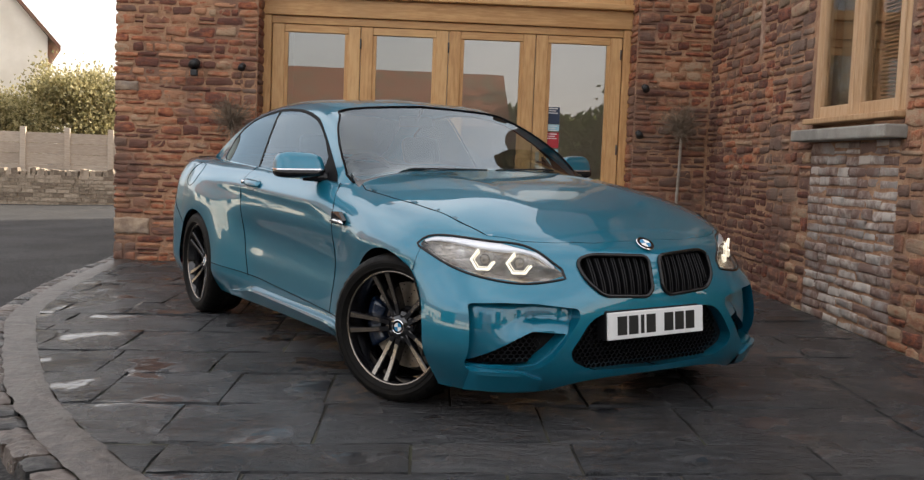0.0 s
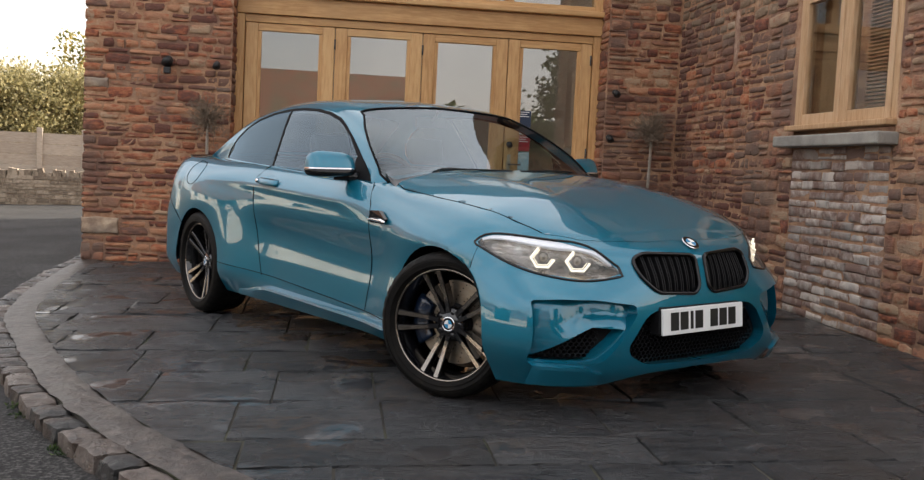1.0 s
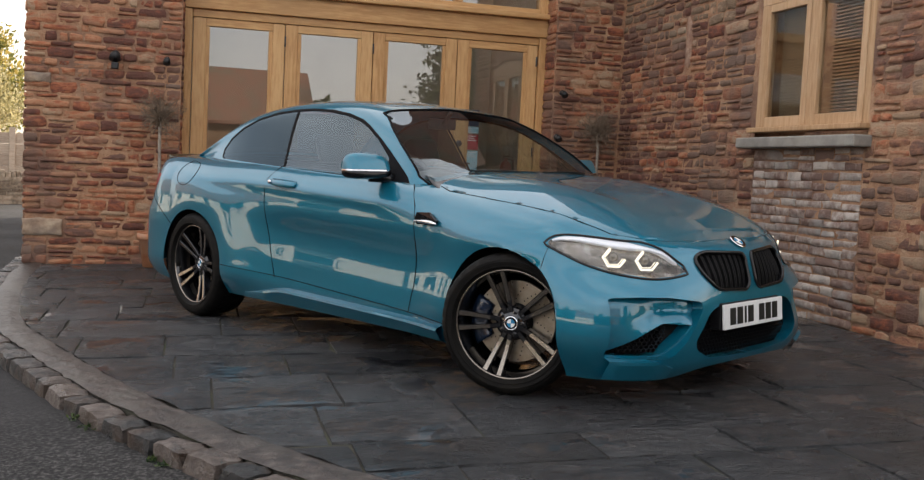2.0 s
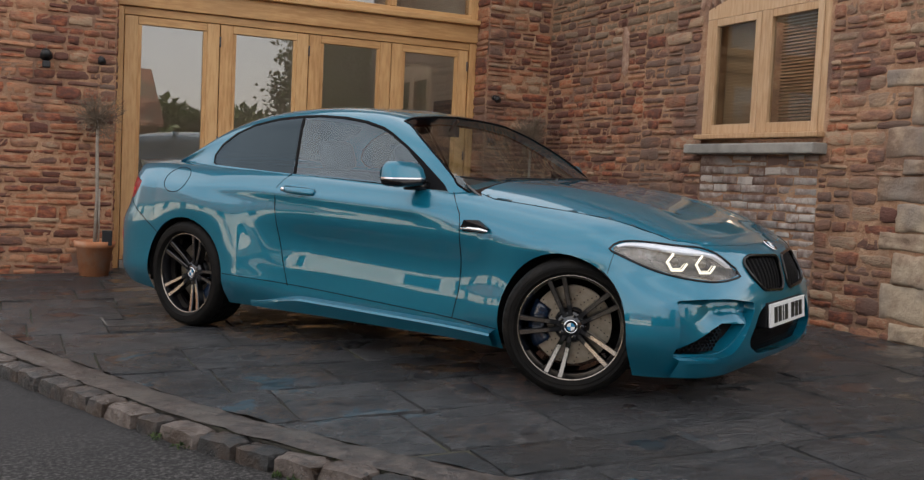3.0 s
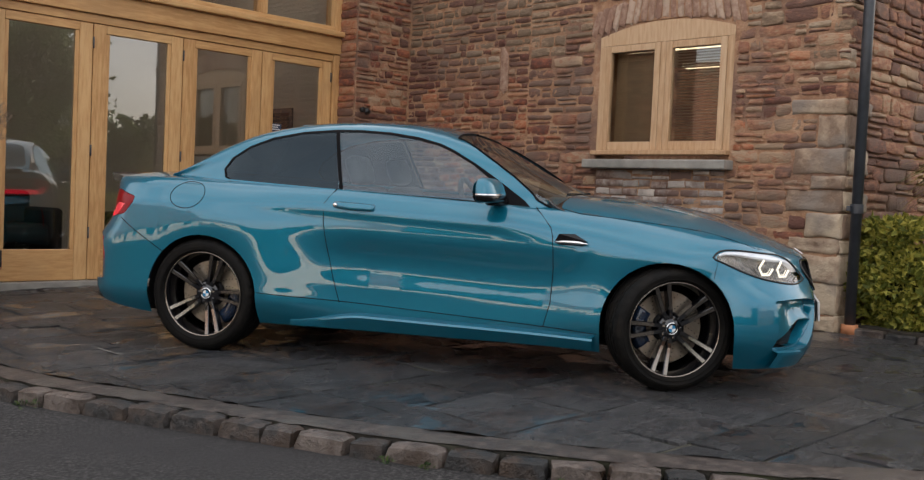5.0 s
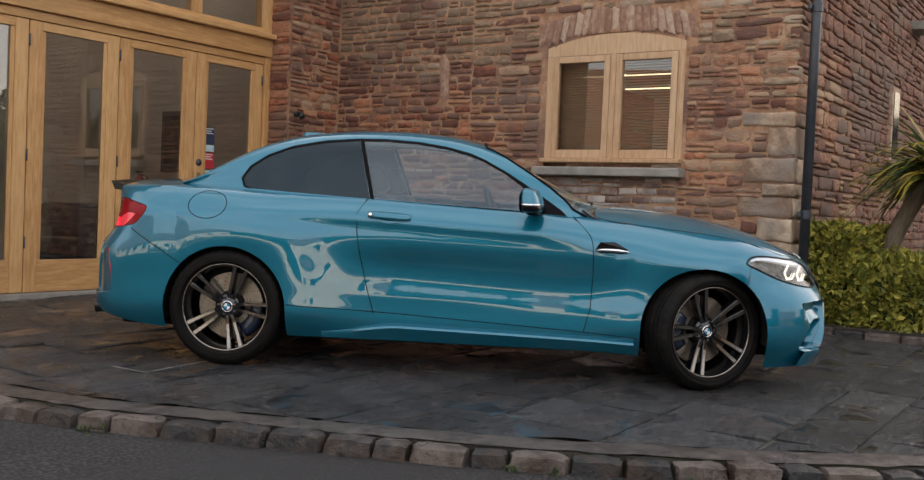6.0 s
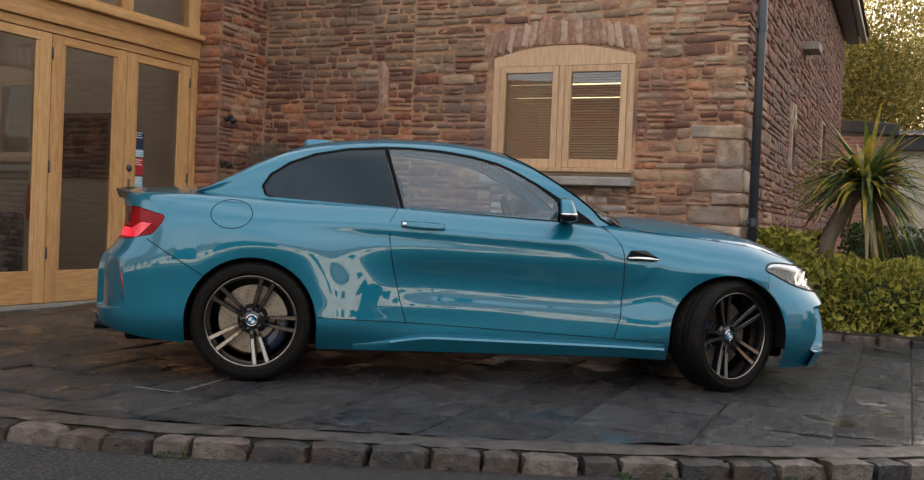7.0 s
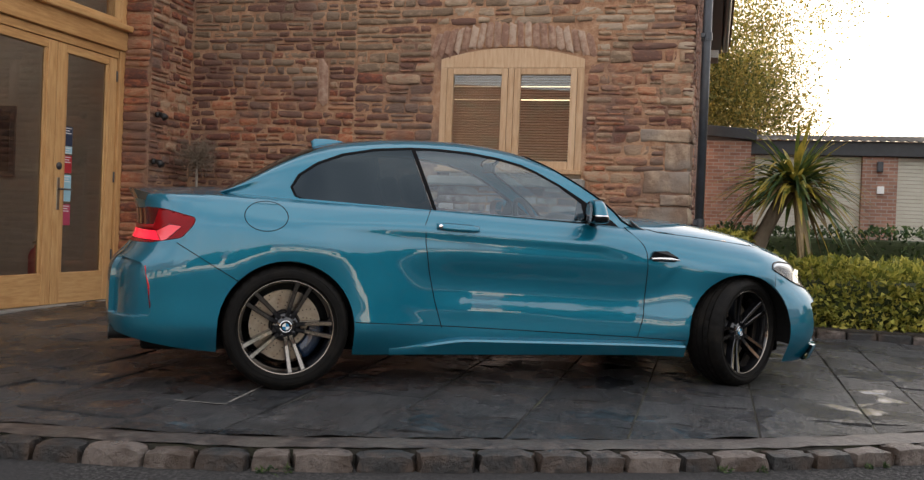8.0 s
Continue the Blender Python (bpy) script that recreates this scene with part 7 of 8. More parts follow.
def hedge(name, lo, hi, n, size, mat, label, core=None):
    rng2 = random.Random(len(label) * 7)
    e = empty(name, Matrix.Translation(((lo[0] + hi[0]) / 2, (lo[1] + hi[1]) / 2, lo[2])))
    tagged(e, label, "hedge", kind="stuff")
    T = e.matrix_world.inverted()
    me = leaf_mesh("leaves", bush_places(rng2, n, lo, hi), mat, size, rng2)
    me.transform(T)
    o = new("leaves", me)
    o.parent = e
    # a dark box within, standing in for the shade between the leaves
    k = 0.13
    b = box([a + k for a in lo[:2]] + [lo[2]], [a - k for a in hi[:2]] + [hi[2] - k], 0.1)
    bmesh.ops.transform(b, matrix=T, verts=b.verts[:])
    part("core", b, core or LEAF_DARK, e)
    return e


# near-black green: the shade deep among leaves, put into the colour
LEAF_SHADE = material("leaf_depth_shade", [(0.025, 0.035, 0.010), (0.05, 0.065, 0.02)], 0.9, 14, bump=0.6)
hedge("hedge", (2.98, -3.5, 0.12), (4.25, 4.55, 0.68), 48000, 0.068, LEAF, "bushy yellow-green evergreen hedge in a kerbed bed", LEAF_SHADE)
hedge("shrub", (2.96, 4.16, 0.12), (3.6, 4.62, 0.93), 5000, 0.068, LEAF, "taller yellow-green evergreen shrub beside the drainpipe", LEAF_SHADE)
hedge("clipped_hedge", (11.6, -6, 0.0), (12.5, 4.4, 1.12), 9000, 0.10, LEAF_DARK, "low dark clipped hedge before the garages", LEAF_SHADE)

# the bed and its edging
bed = part("planting_bed", box((2.86, -3.6, -0.1), (4.6, 4.62, 0.15)), SOIL)
tagged(bed, "dark soil bed beside the stone wing", "bed", kind="structure")
edging = empty("bed_edging", Matrix.Translation((2.82, 4.5, 0.08)))
tagged(edging, "low edging of rough stone blocks along the bed", "edging", kind="structure")
re = random.Random(12)
yy = 4.60
while yy > -3.4:
    L = re.uniform(0.22, 0.36)
    b = box((-0.055, -L / 2 + 0.006, -0.12), (0.055, L / 2 - 0.006, 0.055 + re.uniform(-0.008, 0.008)), 0.014)
    for v in b.verts:
        v.co += Vector((re.uniform(-1, 1), re.uniform(-1, 1), re.uniform(-1, 1))) * 0.005
    o = part("block", b, SETT, edging)
    o.matrix_basis = Matrix.Translation((0, yy - L / 2 - 4.5, 0)) @ Matrix.Rotation(re.uniform(-0.04, 0.04), 4, "Z")
    yy -= L


# ------------------------------------------------------------------ palm
def palm(at, crown, seed=5):
    r = random.Random(seed)
    e = empty("palm", Matrix.Translation(at))
    tagged(e, "small cabbage palm with green and yellowing sword leaves", "palm")
    b = bmesh.new()
    c = Vector(crown) - Vector(at)
    path = [Vector((0, 0, 0)), Vector((c.x * 0.15 - 0.02, c.y * 0.1, c.z * 0.35)), Vector((c.x * 0.4, c.y * 0.36, c.z * 0.62)), Vector((c.x * 0.7, c.y * 0.68, c.z * 0.84)), c]
    tube(b, path, [0.10, 0.085, 0.072, 0.068, 0.07], 12)
    part("trunk", b, BARK, e, smooth=True)
    live, dead = bmesh.new(), bmesh.new()
    for k in range(330):
        old = k > 245
        a = r.uniform(0, 2 * math.pi)
        el = r.uniform(-60, -5) if old else r.triangular(-25, 78, 15)
        if el < -12 and math.sin(a) > -0.1:        # the sheltered side keeps fewer hanging leaves
            continue
        L = r.uniform(0.52, 0.86)
        w = r.uniform(0.018, 0.029)
        d = Vector((math.cos(a) * math.cos(radians(el)), math.sin(a) * math.cos(radians(el)), math.sin(radians(el))))
        s = d.cross(Vector((0, 0, 1))).normalized()
        p = c + Vector((0, 0, r.uniform(-0.10, 0.06)))
        bm2 = dead if old and r.random() < 0.6 else live
        rows = []
        n = 6
        sag = r.uniform(0.4, 1.5) * (1.0 if el < 55 else 0.5)
        for i in range(n + 1):
            u = i / n
            q = p + d * L * u - Vector((0, 0, 1)) * sag * L * 0.42 * u ** 2.4
            ww = w * (0.7 + 1.2 * u * (1 - u)) * (1 - u ** 3) + 0.001
            rows.append((bm2.verts.new(q + s * ww), bm2.verts.new(q - Vector((0, 0, 0.25 * ww))), bm2.verts.new(q - s * ww)))
        for x, y in zip(rows, rows[1:]):
            bm2.faces.new((x[0], x[1], y[1], y[0]))
            bm2.faces.new((x[1], x[2], y[2], y[1]))
    part("crown", live, PALM_LEAF, e, "green and yellow sword leaves")
    part("dead_skirt", dead, DEAD_LEAF, e, "dry hanging leaves")
    return e


palm((3.40, 4.16, 0.12), (3.50, 3.73, 1.46))


# ------------------------------------------------------------------ trees
def tree(at, height, spread, seed, mat, size, n, label, bare=0.0, trunk_r=0.2):
    r = random.Random(seed)
    e = empty("tree", Matrix.Translation(at))
    tagged(e, label, "tree")
    b = bmesh.new()
    tips = []
    lean = Vector((r.uniform(-0.05, 0.05), r.uniform(-0.05, 0.05), 0)) * height
    top = Vector((0, 0, height * 0.75)) + lean
    tube(b, [Vector((0, 0, -0.3)), top * 0.35, top * 0.7, top], [trunk_r, trunk_r * 0.75, trunk_r * 0.45, trunk_r * 0.15], 9)
    for k in range(26):
        u = r.uniform(0.28, 0.97)
        s = top * u
        a = r.uniform(0, 2 * math.pi)
        L = spread * (1.05 - 0.55 * u) * r.uniform(0.65, 1.1)
        end = s + Vector((math.cos(a) * L, math.sin(a) * L, L * r.uniform(0.25, 0.8)))
        mid = s.lerp(end, 0.5) + Vector((0, 0, -0.06 * L))
        rr = trunk_r * 0.34 * (1.1 - u)
        tube(b, [s, mid, end], [rr, rr * 0.6, rr * 0.15], 6)
        for j in range(6):
            q = s.lerp(end, r.uniform(0.35, 1.0))
            t2 = q + Vector((r.gauss(0, 1), r.gauss(0, 1), r.gauss(0.3, 0.8))) * L * 0.28
            tube(b, [q, t2], [rr * 0.25, rr * 0.06], 4, False)
            tips.append((t2, (t2 - top * 0.5).normalized()))
            tips.append((q.lerp(t2, 0.5), (t2 - top * 0.5).normalized()))
    part("trunk", b, BARK, e, smooth=True)
    pl = []
    for _ in range(n):
        t, o = r.choice(tips)
        g = spread * 0.11
        pl.append((t + Vector((r.gauss(0, g), r.gauss(0, g), r.gauss(0, g * 0.8))), o))
    o = new("crown", leaf_mesh("crown", pl, mat, size, r))
    o.parent = e
    return e


tree((25, 4.6, 0), 9.0, 4.0, 3, LEAF_AUTUMN, 0.10, 62000, "tall autumn tree with thinning yellow-green leaves behind the garages")
tree((33, 1.2, 0), 5.6, 1.6, 9, LEAF_AUTUMN, 0.13, 3200, "small yellowing tree behind the garage roof")
tree((-8.6, 25.2, 0), 3.0, 1.7, 4, LEAF_BUSH, 0.095, 22000, "sunlit olive-green shrub tree behind a fence", trunk_r=0.12)
tree((-10.9, 25.6, 0), 2.3, 1.5, 14, LEAF_BUSH, 0.095, 18000, "sunlit olive-green shrub tree behind a fence", trunk_r=0.12)
tree((-6.9, 26.2, 0), 3.3, 1.8, 15, LEAF_BUSH, 0.095, 20000, "sunlit olive-green shrub tree behind a fence", trunk_r=0.12)
tree((-9.6, 41, 0), 6.4, 2.6, 25, LEAF_AUTUMN, 0.20, 7000, "round yellowing tree farther up the road", trunk_r=0.2)

# ------------------------------------------------------------------ fence, rubble wall and house across the road
def fence_run(a, b, z0):
    a, b = Vector(a), Vector(b)
    e = empty("fence", Matrix.Translation((a.x, a.y, z0)))
    tagged(e, "weathered grey timber panel fence behind a rubble wall", "fence")
    d = b - a
    n = int(d.length / 0.9)
    ang = math.atan2(d.y, d.x)
    for k in range(n + 1):
        p = d * (k / n)
        o = part("post", box((-0.06, -0.05, 0), (0.06, 0.05, 1.62), 0.008), FENCE, e)
        o.matrix_basis = Matrix.Translation((p.x, p.y, 0)) @ Matrix.Rotation(ang, 4, "Z")
        if k < n:
            for j in range(6):
                o = part("slat", box((0.06, -0.012 + 0.008 * (j % 2), 0.10 + j * 0.235), (d.length / n - 0.06, 0.012 + 0.008 * (j % 2), 0.33 + j * 0.235)), FENCE, e)
                o.matrix_basis = Matrix.Translation((p.x, p.y, 0)) @ Matrix.Rotation(ang, 4, "Z")
    return e


fence_run((-16, 20.6), (-3.5, 23.2), -0.15)
rw = part("boundary_wall", box((0, -0.2, -0.5), (12.6, 0.2, 0.52)), GREY_STONE)
rw.matrix_world = Matrix.Translation((-16, 19.9, -0.12)) @ Matrix.Rotation(math.atan2(2.6, 12.5), 4, "Z")
tagged(rw, "low grey rubble boundary wall with upright coping stones", "wall", kind="structure")
b = bmesh.new()
x = 0.0
while x < 12.5:
    w = re.uniform(0.07, 0.15)
    m = Matrix.Rotation(re.uniform(-0.25, 0.25), 4, "Y")
    add_box(b, (-w / 2 + 0.008, -0.2, 0), (w / 2 - 0.008, 0.2, re.uniform(0.13, 0.22)), 0.0, Matrix.Translation((x, 0, 0.51)) @ m)
    x += w
z = -0.3
while z < 0.5:
    h = re.uniform(0.05, 0.10)
    x = 0.0
    while x < 12.5:
        w = re.uniform(0.15, 0.4)
        add_box(b, (x + 0.008, -0.215 - re.uniform(0, 0.02), z + 0.006), (x + w - 0.008, -0.19, z + h - 0.006))
        x += w
    z += h
tagged(part("rubble", b, GREY_STONE, rw), kind="stuff")


def house(name, at, size, ridge, turn, label, wall_mat, openings=True, chimney=True):
    """A plain gabled house: walls, roof, windows with sills, a door."""
    w, d, h = size
    e = empty(name, Matrix.Translation(at) @ Matrix.Rotation(radians(turn), 4, "Z"))
    tagged(e, label, "house")
    b = bmesh.new()
    pts = [(-w / 2, -d / 2), (w / 2, -d / 2), (w / 2, d / 2), (-w / 2, d / 2)]
    lo = [b.verts.new((x, y, -0.3)) for x, y in pts]
    hi = [b.verts.new((x, y, h)) for x, y in pts]
    r0, r1 = b.verts.new((-w / 2, 0, ridge)), b.verts.new((w / 2, 0, ridge))
    b.faces.new((lo[0], lo[1], hi[1], hi[0]))
    b.faces.new((lo[2], lo[3], hi[3], hi[2]))
    b.faces.new((lo[1], lo[2], hi[2], r1, hi[1]))
    b.faces.new((lo[3], lo[0], hi[0], r0, hi[3]))
    part("wall", b, wall_mat, e)
    b = bmesh.new()
    for sg in (-1, 1):
        q = [(-w / 2 - 0.25, sg * (d / 2 + 0.35), h - 0.25), (w / 2 + 0.25, sg * (d / 2 + 0.35), h - 0.25), (w / 2 + 0.25, 0, ridge + 0.08), (-w / 2 - 0.25, 0, ridge + 0.08)]
        top = [b.verts.new(p) for p in q]
        low = [b.verts.new((p[0], p[1], p[2] - 0.14)) for p in q]
        b.faces.new(top)
        b.faces.new(list(reversed(low)))
        for k in range(4):
            b.faces.new((top[k], low[k], low[(k + 1) % 4], top[(k + 1) % 4]))
    bmesh.ops.recalc_face_normals(b, faces=b.faces[:])
    roof = part("roof", b, ROOF, e)
    if chimney:
        part("chimney", box((-w / 2 + 0.4, -0.35, ridge - 0.6), (-w / 2 + 1.1, 0.35, ridge + 1.0), 0.02), BRICK, roof)
    if openings:
        n = max(1, int(w / 2.6))
        for k in range(n):
            x = -w / 2 + (k + 0.5) * w / n
            for z in (0.9, 3.4):
                if z + 1.2 > h:
                    continue
                win = part("window", box((x - 0.55, -d / 2 - 0.03, z), (x + 0.55, -d / 2 + 0.05, z + 1.15), 0.01), WHITE, e)
                part("pane", box((x - 0.47, -d / 2 - 0.045, z + 0.08), (x + 0.47, -d / 2 - 0.034, z + 1.07)), GLOSS_BLACK, win)
                part("sill", box((x - 0.62, -d / 2 - 0.12, z - 0.08), (x + 0.62, -d / 2 - 0.031, z - 0.005), 0.01), SILL, win)
        part("door", box((-0.45, -d / 2 - 0.04, 0.0), (0.45, -d / 2 + 0.05, 2.05), 0.01), LEAD, e)
    return e


house("house", (-16.6, 33.0, -0.2), (9.0, 7.4, 4.5), 8.8, 113, "cream rendered house with a steep roof across the road", RENDER_WALL, openings=False, chimney=False)

# ------------------------------------------------------------------ garages
def garages():
    x = 16.1
    e = empty("garage_row", Matrix.Translation((x, 0, 0)))
    tagged(e, "row of brick garages with cream roller shutters and grey corrugated roof", "garage")
    def P(name, lo, hi, mat, bev=0.0, parent=e, label=""):
        return part(name, box((lo[0] - x, lo[1], lo[2]), (hi[0] - x, hi[1], hi[2]), bev), mat, parent, label)
    bays = [(3.62, 1.42), (0.72, -1.7), (-2.35, -4.8)]
    edges = [4.9] + [v for b in bays for v in b] + [-6.0]
    for a, b in zip(edges[0::2], edges[1::2]):
        P("brick_pier", (x, b, -0.2), (x + 0.3, a, 2.76), FAR_BRICK)
    for a, b in bays:
        d = empty("roller_shutter")
        d.parent = e
        me = mesh_of("slat", box((0, -(a - b) / 2 + 0.01, 0), (0.02, (a - b) / 2 - 0.01, 0.075), 0.008), SHUTTER)
        for k in range(34):
            s = new("slat", me)
            s.parent = d
            s.matrix_basis = Matrix.Translation((0.12, (a + b) / 2, 0.05 + k * 0.08))
    P("fascia", (x - 0.10, -6.2, 2.77), (x - 0.04, 3.9, 3.07), DARK_FASCIA, 0.01)
    P("soffit", (x - 0.035, -6.2, 2.78), (x + 0.3, 4.9, 2.86), DARK_FASCIA)
    b = bmesh.new()
    rows = []
    n = 170
    for k in range(n + 1):
        y = -6.3 + 10.3 * k / n
        dz = 0.022 * math.cos(k * math.pi / 1.5)
        rows.append([b.verts.new((xx - x, y, zz + dz)) for xx, zz in ((x - 0.22, 3.08), (x + 5.5, 3.75))])
    for p, q in zip(rows, rows[1:]):
        b.faces.new((p[0], p[1], q[1], q[0]))
    part("roof", b, CORRUGATED, e, "grey corrugated roof sheets", smooth=True)
    # the taller end block
    P("end_wall", (x - 0.35, 3.72, -0.2), (x - 0.02, 5.4, 3.02), FAR_BRICK)
    b = bmesh.new()
    add_box(b, (-0.48, 3.62, 3.03), (0.6, 5.5, 3.26), 0.01)
    for v in b.verts:
        v.co.z += 0.16 * (v.co.y - 3.62) / 1.9
    part("end_fascia", b, DARK_FASCIA, e)
    P("back_wall", (x + 5.2, -6.0, -0.2), (x + 5.4, 5.0, 3.6), BRICK)
    P("wall_lamp", (x - 0.10, 1.02, 2.44), (x - 0.001, 1.14, 2.66), PIPE, 0.015, e, "small black wall lamp")
    P("meter_box", (x - 0.06, 0.98, 1.98), (x - 0.001, 1.12, 2.14), WHITE, 0.01, e, "small pale box")
    return e


garages()

# ------------------------------------------------------------------ on the barn: pipe, gutter, fixtures
def downpipe():
    e = empty("drainpipe", Matrix.Translation((2.80, 4.585, gz(2.8, 4.58))))
    tagged(e, "black cast drainpipe with collars at the wing's corner", "drainpipe")
    b = bmesh.new()
    tube(b, [(0, 0, 0.06), (0, 0, 4.7)], 0.040, 16)
    part("pipe", b, PIPE, e, smooth=True)
    for z in (0.95, 2.62, 4.2):
        b = bmesh.new()
        tube(b, [(0, 0, z - 0.035), (0, 0, z + 0.035)], 0.049, 16)
        add_box(b, (-0.075, 0.02, z - 0.02), (0.075, 0.05, z + 0.02), 0.004)
        part("collar", b, PIPE, e)
    b = bmesh.new()
    tube(b, [(0, 0, 0), (0, 0, 0.075)], 0.062, 16)
    part("clay_gully", b, TERRACOTTA, e, "terracotta gully collar", smooth=True)
    return e


downpipe()
g = bmesh.new()
rows = []
for xx in (2.5, 15.5):
    rows.append([g.verts.new((xx, 4.36 + 0.065 * math.cos(a), 4.93 + 0.065 * math.sin(a))) for a in (math.pi + math.pi * k / 8 for k in range(9))])
for k in range(8):
    g.faces.new((rows[0][k], rows[0][k + 1], rows[1][k + 1], rows[1][k]))
gutter = part("gutter", g, PIPE, smooth=True)
tagged(gutter, "black half-round gutter under the barn eaves", "gutter", kind="structure")
eaves = part("eaves_board", box((2.56, 4.44, 4.84), (15.4, 4.66, 4.96)), DARK_FASCIA)
tagged(eaves, "dark eaves board under the roof edge", "eaves", kind="structure")


def side_opening(x, w, z0, z1):
    e = empty("slit_window", Matrix.Translation((x, SIDE_Y, z0)))
    tagged(e, "narrow pale framed slit window in the barn side", "window")
    part("frame", box((-w / 2 - 0.05, -0.03, -0.05), (w / 2 + 0.05, 0.04, z1 - z0 + 0.05), 0.01), VOUSSOIR, e)
    part("pane", box((-w / 2, -0.037, 0), (w / 2, -0.031, z1 - z0)), GLOSS_BLACK, e)
    return e


side_opening(6.35, 0.26, 1.72, 2.45)
side_opening(10.6, 0.45, 2.0, 2.7)
ledge = part("stone_ledge", box((7.1, SIDE_Y - 0.20, 3.28), (7.55, SIDE_Y + 0.03, 3.38), 0.01), SILL)
tagged(ledge, "projecting stone ledge on the barn side", "ledge")


def wall_spot(name, at, label, big=1.0):
    e = empty(name, Matrix.Translation(at))
    tagged(e, label, "wall lamp")
    b = bmesh.new()
    tube(b, [(0, 0.0, 0), (0, -0.03, 0)], 0.028 * big, 14)
    part("mount", b, BLACK_PLASTIC, e, smooth=True)
    b = bmesh.new()
    tube(b, [(0.0, -0.03, 0.01), (0.0, -0.075, -0.01), (0.0, -0.10, -0.035)], [0.014 * big, 0.03 * big, 0.034 * big], 14)
    part("head", b, BLACK_PLASTIC, e, smooth=True)
    return e


wall_spot("security_lamp", (-2.24, WALL_Y - 0.01, 1.92), "black security lamp with a sensor on red stone", 1.5)
part("sensor", box((-0.03, -0.11, -0.13), (0.035, -0.05, -0.07), 0.01), BLACK_PLASTIC, bpy.data.objects["security_lamp"])
wall_spot("wall_spotlight", (-1.79, WALL_Y - 0.01, 1.91), "small black wall spotlight on red stone")
wall_spot("wall_spotlight", (2.10, WALL_Y - 0.01, 1.87), "small black wall spotlight beside the oak frame")
wall_spot("wall_spotlight", (2.06, WALL_Y - 0.01, 1.42), "small black wall spotlight beside the oak frame")


# ------------------------------------------------------------------ potted trees
PALE_STEM = material("pale_bark", [(0.24, 0.20, 0.16), (0.36, 0.31, 0.26)], 0.85, 20, bump=0.3)


def potted_tree(at, seed):
    r = random.Random(seed)
    e = empty("potted_tree", Matrix.Translation(at))
    tagged(e, "bare twiggy standard tree in a terracotta pot", "plant", "potted trees by the door")
    b = revolve(bmesh.new(), [(0.0, 0.0), (0.118, 0.0), (0.150, 0.245), (0.168, 0.247), (0.172, 0.30), (0.155, 0.302), (0.148, 0.26), (0.0, 0.262)], 36)
    bmesh.ops.transform(b, matrix=Matrix.Rotation(radians(90), 4, "X"), verts=b.verts[:])
    bmesh.ops.recalc_face_normals(b, faces=b.faces[:])
    part("pot", b, TERRACOTTA, e, "terracotta pot", smooth=True)
    b = bmesh.new()
    tube(b, [(0, 0, 0.25), (0.012, 0.004, 0.7), (0.004, 0, 1.0), (0, 0, 1.34)], [0.017, 0.015, 0.0145, 0.012], 8)
    tube(b, [(0.03, 0.0, 0.25), (0.03, 0.0, 0.75)], 0.008, 6)
    part("stem", b, PALE_STEM, e, "pale grey stem", smooth=True)
    b = bmesh.new()
    for _ in range(190):
        d = Vector((r.gauss(0, 1), r.gauss(0, 1), r.gauss(0.45, 0.9))).normalized()
        p = Vector((0, 0, 1.30 + r.uniform(-0.04, 0.08)))
        L = r.uniform(0.13, 0.26)
        m = p + d * L * 0.5 + Vector((r.gauss(0, 0.02), r.gauss(0, 0.02), 0.03))
        q = p + d * L + Vector((0, 0, 0.04))
        tube(b, [p, m, q], [0.0035, 0.0025, 0.0012], 4, False)
        for _ in range(4):
            s = m.lerp(q, r.random())
            tube(b, [s, s + Vector((r.gauss(0, 1), r.gauss(0, 1), r.gauss(0.4, 1))).normalized() * 0.06], [0.0016, 0.0008], 3, False)
    part("twig_crown", b, TWIG, e, "dense bare twigs")
    part("tag_box", box((0.05, -0.14, 0.27), (0.13, -0.08, 0.40), 0.006), BLACK_PLASTIC, e, "small black box")
    return e


pt = potted_tree((-1.83, 9.36, gz(-1.83, 9.36)), 3)
copy_thing(pt, Matrix.Translation((2.42, 9.38, gz(2.42, 9.38))) @ Matrix.Rotation(2.0, 4, "Z"))

# ------------------------------------------------------------------ stickers and the showroom's contents
INK_BLUE = material("sticker_dark_blue", [(0.02, 0.035, 0.07), (0.025, 0.04, 0.08)], 0.5, 9)
INK_RED = material("sticker_red", [(0.40, 0.02, 0.03), (0.45, 0.03, 0.04)], 0.5, 9)
INK_CYAN = material("sticker_pale_blue", [(0.30, 0.52, 0.60), (0.34, 0.56, 0.64)], 0.5, 9)
INK_PINK = material("sticker_crimson", [(0.42, 0.05, 0.10), (0.46, 0.07, 0.12)], 0.5, 9)
